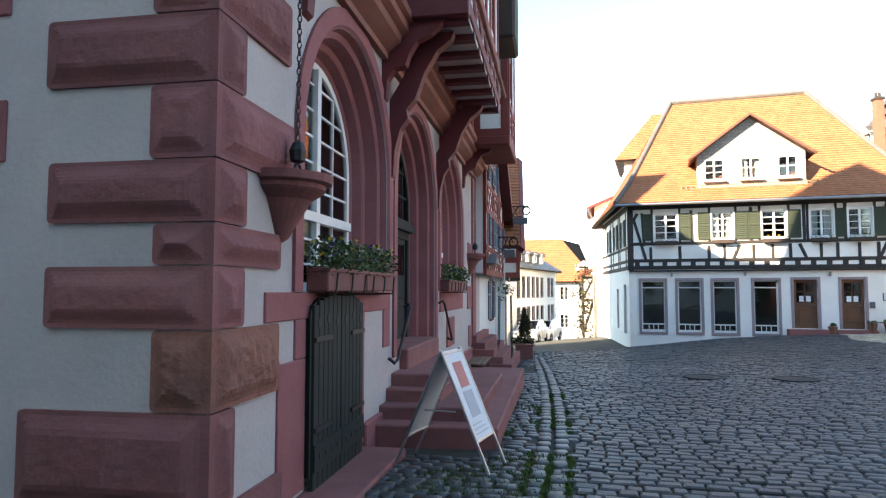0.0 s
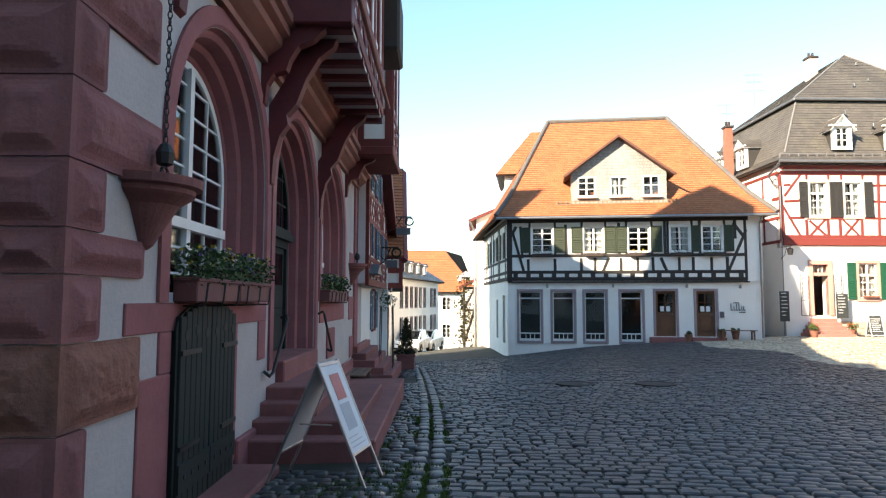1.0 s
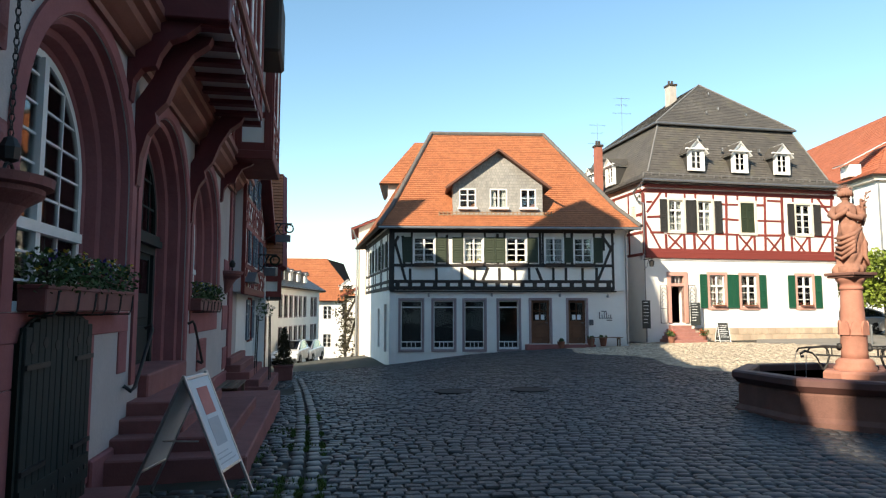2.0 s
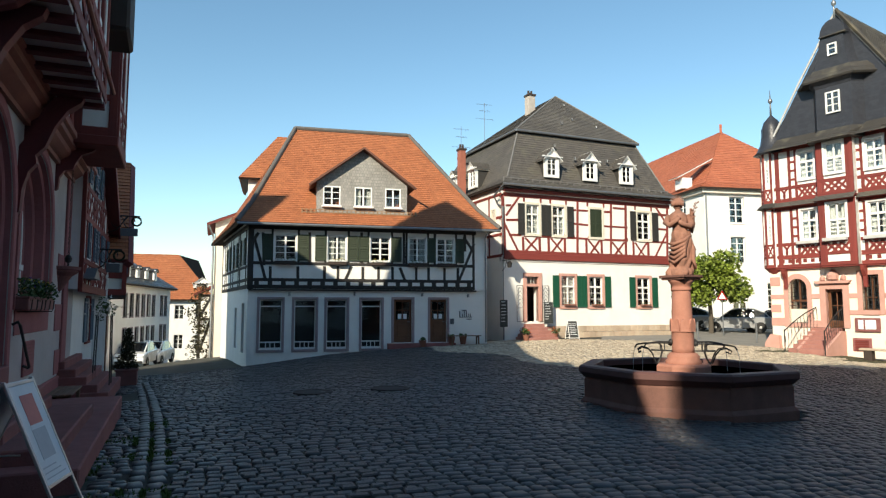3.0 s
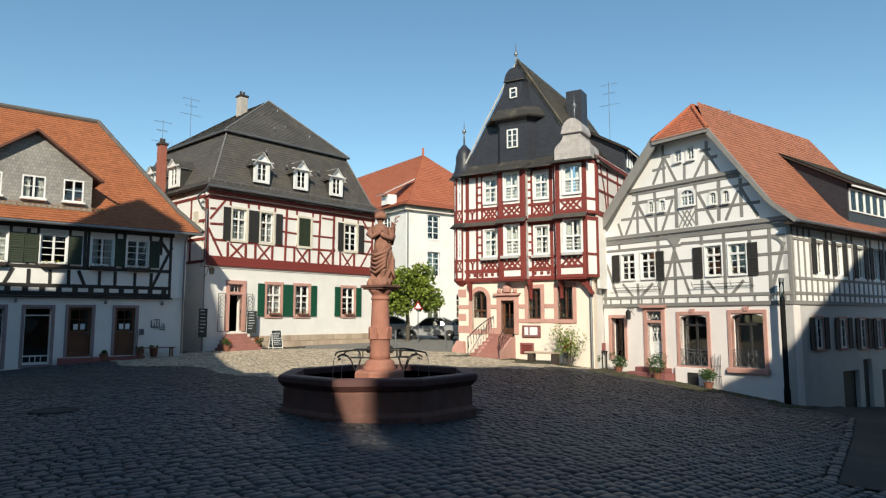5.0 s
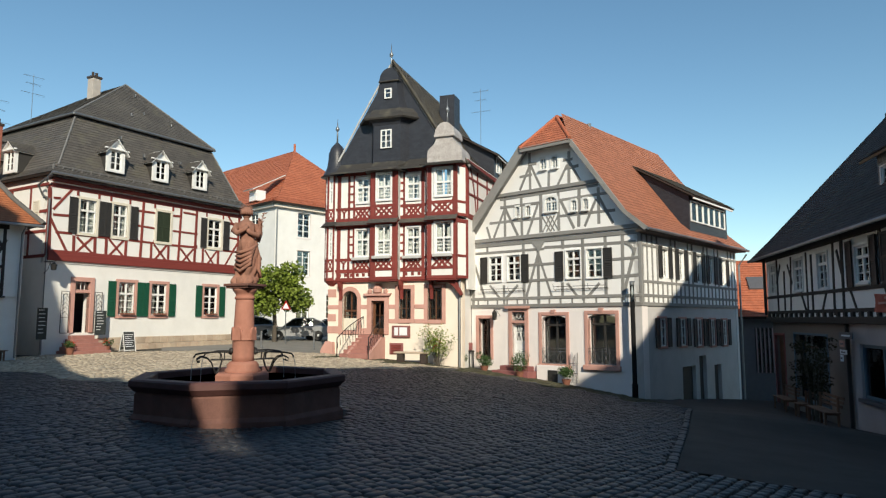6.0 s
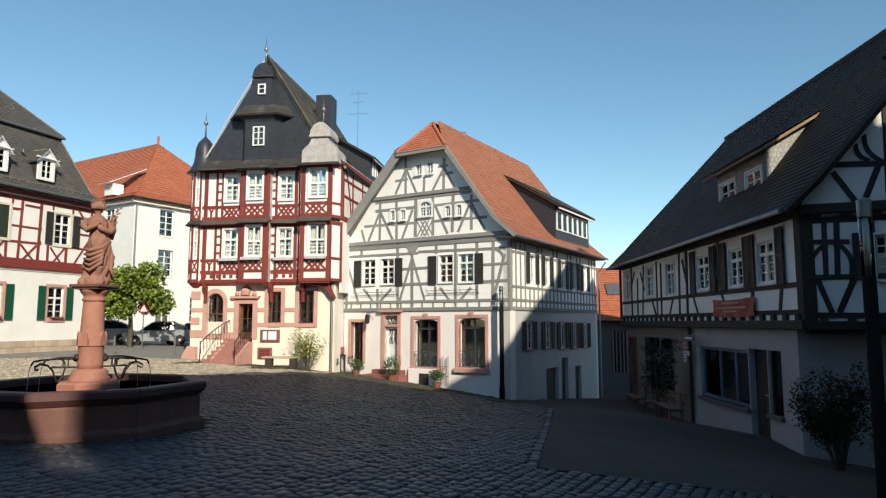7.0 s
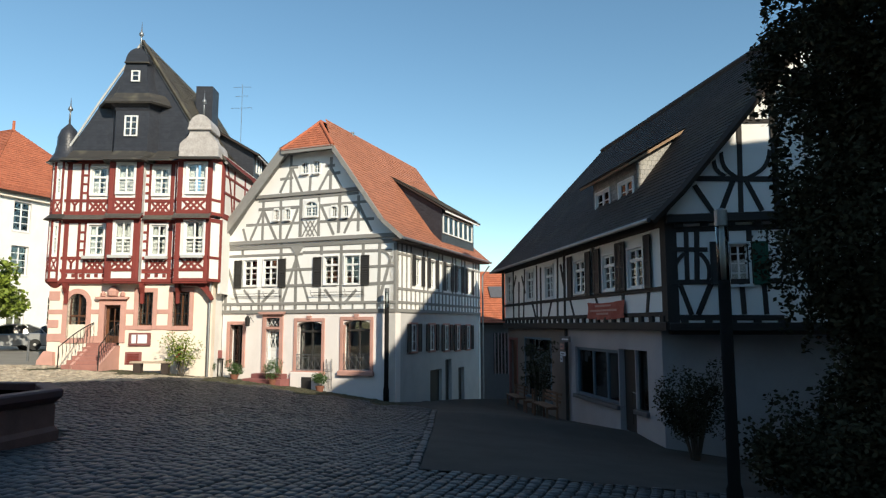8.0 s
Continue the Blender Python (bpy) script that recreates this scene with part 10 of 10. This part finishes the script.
# outline fitted to the shadow edge on the square
plain_house(TH @ Matrix.Translation((-6.9, 4.0, 0)), "unseen alley house beside the town hall, cut to shape sunlight", [(0, -2), (7.1, -2), (7.1, 12.6), (6.0, 12.4), (4.9, 13.0), (3.7, 12.3), (.14, 12.6), (.16, 10.4), (-.14, 9.9), (-.14, -2)], .9)
# unseen wall added to bound the sun patch on the fountain
solid("gap_wall", box(bmesh.new(), -8.7, -7.05, 4.0, 4.5, -1, 8.85), PLASTER, TH, "unseen wall added to trim the sun between two houses", "wall")
# notches and the thin slit are cut to let chosen sun patches through
tall = plain_house(pose(16, -12, 0, 0, 0, 180), "unseen tall house closing the square, cut to shape sunlight", [(0, -4), (33.5, -4), (33.5, 16.7), (33.0, 16.3), (32.6, 15.95), (29.5, 14.48), (26.0, 12.38), (24.0, 11.2), (24.0, 11.3), (26.0, 12.5), (29.5, 14.6), (32.45, 16.0), (33.0, 16.85), (33.3, 17.4), (33.42, 17.8), (33.4, 19.0), (32.75, 19.3), (32.75, 24), (30.2, 23.5), (26.7, 23.2), (21.9, 21.2), (19, 18.5), (16.5, 16.4), (15.5, 16.6), (13.33, 16.49), (11.98, 16.01), (10.85, 15.75), (8.9, 16.4), (8.85, 12.6), (7.8, 12.1), (7.54, 11.48), (7.24, 11.03), (6.95, 10.7), (6.9, 9.3), (6.4, 8.3), (6.35, 12.3), (4.0, 12.3), (4.0, 17.6), (2.3, 17.96), (0, 18.5)], 1.0)
# unseen panel added to keep sun off the grey house's lane wall
part("loft_beam", prism(bmesh.new(), [(3.98, 14.1), (6.9, 14.0), (7.0, 12.95), (8.87, 12.9), (8.87, 16.42), (3.98, 17.58)], .01, .1), DARK_WOOD, tall)
# thin unseen panel added to narrow the sunlight by the basin
part("side_parapet", prism(bmesh.new(), [(33.51, -4), (34.95, -4), (34.95, 19.2), (34.1, 17.85), (33.7, 17.25), (33.51, 17.0)], .01, .06), PLASTER, tall)



# unseen block added to hold sky light off the nearby ground
solid("house_block", box(bmesh.new(), 8.4, 13.0, -9.6, -6.7, -3, 6.8), PLASTER, Matrix.Identity(4), "unseen block behind the climbing vine, added to darken the ground", "house")


# ---- cobbles: courses of small setts, and a double gutter row along the street ----
COBBLE = material("grey granite setts", (0.058, 0.057, 0.059), (0.032, 0.032, 0.034), 0.46, 5, 50, 0.5, stain=(0.085, 0.078, 0.064), stain_amount=0.5, island=0.4, spec=0.5)
COBBLE_ONE = material("grey granite sett", (0.058, 0.057, 0.059), (0.032, 0.032, 0.034), 0.46, 5, 50, 0.5, stain=(0.085, 0.078, 0.064), stain_amount=0.5, rand=0.4, spec=0.5)
ROAD_PALE = material("pale worn road", (0.24, 0.225, 0.20), (0.18, 0.17, 0.15), 0.9, 1.0, 50, 0.3, stain=(0.14, 0.13, 0.12), stain_amount=0.5)
ASPHALT = material("worn asphalt", (0.058, 0.050, 0.044), (0.042, 0.036, 0.032), 0.9, 1.2, 60, 0.4, stain=(0.06, 0.058, 0.054), stain_amount=0.5)
COBBLE_MOSS = material("mossy setts", (0.075, 0.07, 0.04), (0.05, 0.05, 0.026), 0.9, 3, 40, 0.4, stain=(0.13, 0.11, 0.075), stain_amount=0.6, island=0.3)
# sandy setts whose colour is lightened to carry the sunlight on them
COBBLE_SUNLIT = material("sandy setts lightened for sun", (0.47, 0.40, 0.30), (0.36, 0.305, 0.23), 0.8, 3, 40, 0.4, stain=(0.48, 0.41, 0.31), stain_amount=0.6, island=0.3)
LANE_X = lambda y: .10 + .75 * (1 - np.exp(-(y - 4.5) / 5.0))


def lane_edge(x):
    # border between the setts and the smooth lane along the shaded house
    return np.interp(x, [8, 21.6, 27.0, 36], [1.47, 2.77, 4.95, 2.6])


def fronts_ok(x, y):
    # in front of the houses and clear of fountain, stairs and gutter row
    ok = np.ones_like(x, bool)
    for ox, oy, az, u0, u1 in ((5.12, 29.09, 102, -9, 11), (17.53, 28.55, 93, -5, 40), (27.17, 20.44, 172, -40, 7.2), (29.53, 13.57, 195, -1, 8.9), (17.11, -3.68, 254.4, -30, 0.1)):
        a = math.radians(az)
        ux, uy = math.sin(a), math.cos(a)
        u, d = (x - ox) * ux + (y - oy) * uy, -(x - ox) * uy + (y - oy) * ux
        ok &= ~((d > -.05) & (u > u0) & (u < u1))
    a = math.radians(4)
    u, d = (x + 1.86) * math.sin(a) + (y - 3.88) * math.cos(a), (x + 1.86) * math.cos(a) - (y - 3.88) * math.sin(a)
    ok &= ~((u > -.1) & (d < .06)) & ~(d < -3.9) & ~((u > 3.2) & (u < 9.45) & (d < 1.44)) & ~((u > 1.3) & (u < 3.25) & (d < .45)) & ~((u > 12.0) & (d < 1.6) & (u < 14))
    ok &= np.hypot(x - 9.92, y - 9.30) > 1.96
    ok &= ~((x > 10) & (y < lane_edge(x)))
    ok &= ~((np.abs(x - LANE_X(y)) < .20) & (y > 3.5) & (y < 21))
    return ok


def setts():
    rng = np.random.default_rng(5)
    a = math.radians(99)
    U, V = np.array([math.sin(a), math.cos(a)]), np.array([-math.cos(a), math.sin(a)])
    C, W, H = [], [], []
    v = -14.0
    while v < 37:
        hgt = rng.uniform(.135, .175)
        lens = rng.uniform(.13, .25, 330)
        u = np.cumsum(lens) - lens / 2 - 12.0 + rng.uniform(0, .3)
        bend = .10 * np.sin(u * .35 + v * .2) + .05 * np.sin(u * 1.1 + v)
        C.append(np.stack([u, np.full_like(u, v + hgt / 2) + bend], 1)), W.append(lens), H.append(np.full_like(u, hgt))
        v += hgt
    C, W, H = np.concatenate(C), np.concatenate(W), np.concatenate(H)
    P = C @ np.stack([U, V])
    x, y = P.T
    d = np.hypot(x, y)
    keep = fronts_ok(x, y) & (d < 34) & (x > -5.8) & (y > -11.6)
    return P[keep], W[keep], H[keep], U, V


def sett_shell(P, W, H, U, V, rng, fine):
    # corner rings of each stone: crown, shoulder, foot
    n = len(P)
    s = np.array([[-1, -1], [1, -1], [1, 1], [-1, 1]]) * .5
    jit = rng.normal(0, .006, (n, 4, 2))
    gap = .013
    lift = rng.normal(0, .006, n)
    tilt = rng.normal(0, .012, (n, 2))
    rings = []
    for inset, dz in (((.026, 0.0), (.006, -.014), (.0, -.06)) if fine else ((.012, 0.0), (.0, -.05))):
        w, h = (W - 2 * gap * .5 - 2 * inset)[:, None], (H - 2 * gap * .5 - 2 * inset)[:, None]
        lu, lv = s[:, 0] * w + jit[:, :, 0], s[:, 1] * h + jit[:, :, 1]
        xy = P[:, None, :] + lu[..., None] * U + lv[..., None] * V
        z = ground_z(xy[..., 0], xy[..., 1]) + lift[:, None] + dz + lu * tilt[:, :1] + lv * tilt[:, 1:]
        rings.append(np.concatenate([xy, z[..., None]], 2))
    verts = np.stack(rings, 1).reshape(n, -1, 3)
    k = verts.shape[1]
    faces = [[0, 1, 2, 3]]
    for r in range(k // 4 - 1):
        for i in range(4):
            j = (i + 1) % 4
            faces.append([r * 4 + i, (r + 1) * 4 + i, (r + 1) * 4 + j, r * 4 + j])
    faces = np.array(faces)
    F = (faces[None] + (np.arange(n) * k)[:, None, None]).reshape(-1, 4)
    return verts.reshape(-1, 3), F


def lay(name, verts, faces, mat, label, category):
    me = bpy.data.meshes.new(name)
    me.vertices.add(len(verts)), me.loops.add(len(faces) * 4), me.polygons.add(len(faces))
    me.vertices.foreach_set("co", verts.astype(np.float32).ravel())
    me.loops.foreach_set("vertex_index", faces.astype(np.int32).ravel())
    me.polygons.foreach_set("loop_start", np.arange(len(faces), dtype=np.int32) * 4)
    me.update(calc_edges=True)
    me.validate()
    me.materials.append(mat)
    ob = new(name, me)
    return tagged(ob, label, category, "", "stuff")


P, W_, H_, U_, V_ = setts()
rs = np.random.default_rng(8)
near = (P[:, 1] > 4.9) & (P[:, 1] < 7.6) & (P[:, 0] > .25) & (P[:, 0] < 3.0)
pick = np.where(near)[0][:290]
mask = np.ones(len(P), bool)
mask[pick] = False
dist = np.hypot(P[:, 0], P[:, 1])
# mask follows the sunlit ground; its setts get the lightened colour
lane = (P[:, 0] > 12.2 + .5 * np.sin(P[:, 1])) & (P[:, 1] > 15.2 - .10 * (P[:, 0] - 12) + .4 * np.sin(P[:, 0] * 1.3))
edge = np.interp(P[:, 1], [4, 5.2, 13.57, 20.44, 22], [26.9, 27.2, 29.45, 27.1, 26.9])
green = (dist >= 17) & (P[:, 1] < 19.2) & (edge - P[:, 0] < 2.6 + .7 * np.sin(P[:, 1] * 1.7) + .5 * np.sin(P[:, 1] * 4.1)) & (edge - P[:, 0] > -1)
for fine, sel, stone, label in ((True, mask & (dist < 17) & ~lane & (P[:, 1] > -1), COBBLE, "worn grey granite setts laid in courses over the square"), (False, mask & ((dist >= 17) | (P[:, 1] <= -1)) & ~lane & ~green, COBBLE, "worn grey granite setts on the far side of the square"), (False, mask & green, COBBLE_MOSS, "mossy setts along the foot of the houses"), (False, mask & lane & ~green, COBBLE_SUNLIT, "sandy setts of the lane off the square, lightened where sun falls")):
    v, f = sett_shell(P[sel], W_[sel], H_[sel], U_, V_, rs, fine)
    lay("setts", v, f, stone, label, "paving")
# gutter row: two lines of longer stones side by side
ys = np.arange(3.6, 21, .27)
for s in (-1, 1):
    yy = ys + (.13 if s > 0 else 0)
    Pg = np.stack([LANE_X(yy) + s * .10, yy], 1)
    v, f = sett_shell(Pg, np.full(len(yy), .185), np.full(len(yy), .265), np.array([1., 0]), np.array([0, 1.]), rs, True)
    lay("gutter_setts", v, f, COBBLE, "row of longer setts that leads water down the street", "paving")
xs = np.arange(10.0, 21.5, .24)
e = np.array([.9955, .095])
v, f = sett_shell(np.stack([xs, lane_edge(xs) - .1], 1), np.full(len(xs), .235), np.full(len(xs), .17), e, np.array([-e[1], e[0]]), rs, True)
lay("gutter_setts", v, f, COBBLE, "row of setts along the edge of the lane", "paving")
# smooth dark lane along the shaded house
n, k = 60, 16
gx = np.linspace(10.0, 36, n)
lo = np.where(gx < 17.2, -7.0, -3.75 + .279 * (gx - 17.11))
gy = lo[:, None] + (lane_edge(gx) - .2 - lo)[:, None] * np.linspace(0, 1, k)[None, :]
GX = np.repeat(gx[:, None], k, 1)
i = np.arange(n * k).reshape(n, k)
lay("lane", np.stack([GX, gy, ground_z(GX, gy) - .004], -1).reshape(-1, 3), np.stack([i[:-1, :-1], i[1:, :-1], i[1:, 1:], i[:-1, 1:]], -1).reshape(-1, 4), ASPHALT, "smooth dark asphalt lane beside the shaded house", "road")
# pale road that leads off behind the fountain
n, k = 16, 20
th, rr = np.meshgrid(np.radians(np.linspace(40, 57, n)), np.linspace(33.6, 75, k), indexing="ij")
RX, RY = rr * np.sin(th), rr * np.cos(th)
i = np.arange(n * k).reshape(n, k)
lay("road", np.stack([RX, RY, ground_z(RX, RY) + .004], -1).reshape(-1, 3), np.stack([i[:-1, :-1], i[1:, :-1], i[1:, 1:], i[:-1, 1:]], -1).reshape(-1, 4), ROAD_PALE, "pale worn road leading off the square", "road")
# the setts before the camera as single stones
shapes = []
for k in range(10):
    bm = bmesh.new()
    r = random.Random(k)
    rings = []
    for ins, z in ((.17, 0), (.05, -.1), (0, -.45)):
        rings.append([bm.verts.new((sx * (.5 - ins * .55) + r.gauss(0, .025), sy * (.5 - ins) + r.gauss(0, .025), z)) for sx, sy in ((-1, -1), (1, -1), (1, 1), (-1, 1))])
    bm.faces.new(rings[0])
    for a, b in zip(rings, rings[1:]):
        for i in range(4):
            bm.faces.new((a[i], b[i], b[(i + 1) % 4], a[(i + 1) % 4]))
    shapes.append(mesh_of("sett", bm, COBBLE_ONE))
ground = bpy.data.objects["ground"]
for i in pick:
    x, y = P[i]
    m = pose(x, y, gz(x, y) + rs.normal(0, .005), rs.normal(0, 1.2), rs.normal(0, 1.2), 90 - 99 + rs.normal(0, 1.5)) @ Matrix.Diagonal((W_[i] - .012, H_[i] - .012, .13, 1))
    place("sett", shapes[i % 10], ground, m)
# moss and grass in the joints by the stairs
bm = bmesh.new()
rg = random.Random(31)
for k in range(9000):
    y = rg.uniform(3.6, 12)
    x = rg.gauss(-.35, .45) if rg.random() < .6 else float(LANE_X(y)) + rg.choice((-.2, 0, .2)) + rg.gauss(0, .02)
    if not fronts_ok(np.array([x]), np.array([y]))[0] and abs(x - float(LANE_X(y))) > .25:
        continue
    if noise.noise(Vector((x * 1.4, y * 1.1, 2))) < -.02:
        continue
    z = gz(x, y) - .02
    for j in range(2):
        a, s = rg.uniform(0, math.tau), rg.uniform(.02, .045)
        dx, dy = math.cos(a) * .012, math.sin(a) * .012
        bm.faces.new([bm.verts.new(c) for c in ((x - dx, y - dy, z), (x + dx, y + dy, z), (x + rg.gauss(0, .012), y + rg.gauss(0, .012), z + s))])
me = mesh_of("joint_grass", bm, GRASS)
tagged(new("joint_grass", me), "moss and short grass in the joints by the stairs", "grass", "", "stuff")
for x, y in ((3.9, 13.9), (5.5, 13.5)):
    bm = lathe(bmesh.new(), [(.42, -.04), (.42, .012), (.36, .012), (.355, .004), (.02, .006)], 28)
    solid("manhole_cover", bm, ASPHALT, pose(x, y, gz(x, y) + .01), "round dark iron manhole cover set in the cobbles", "manhole cover", "manhole covers")
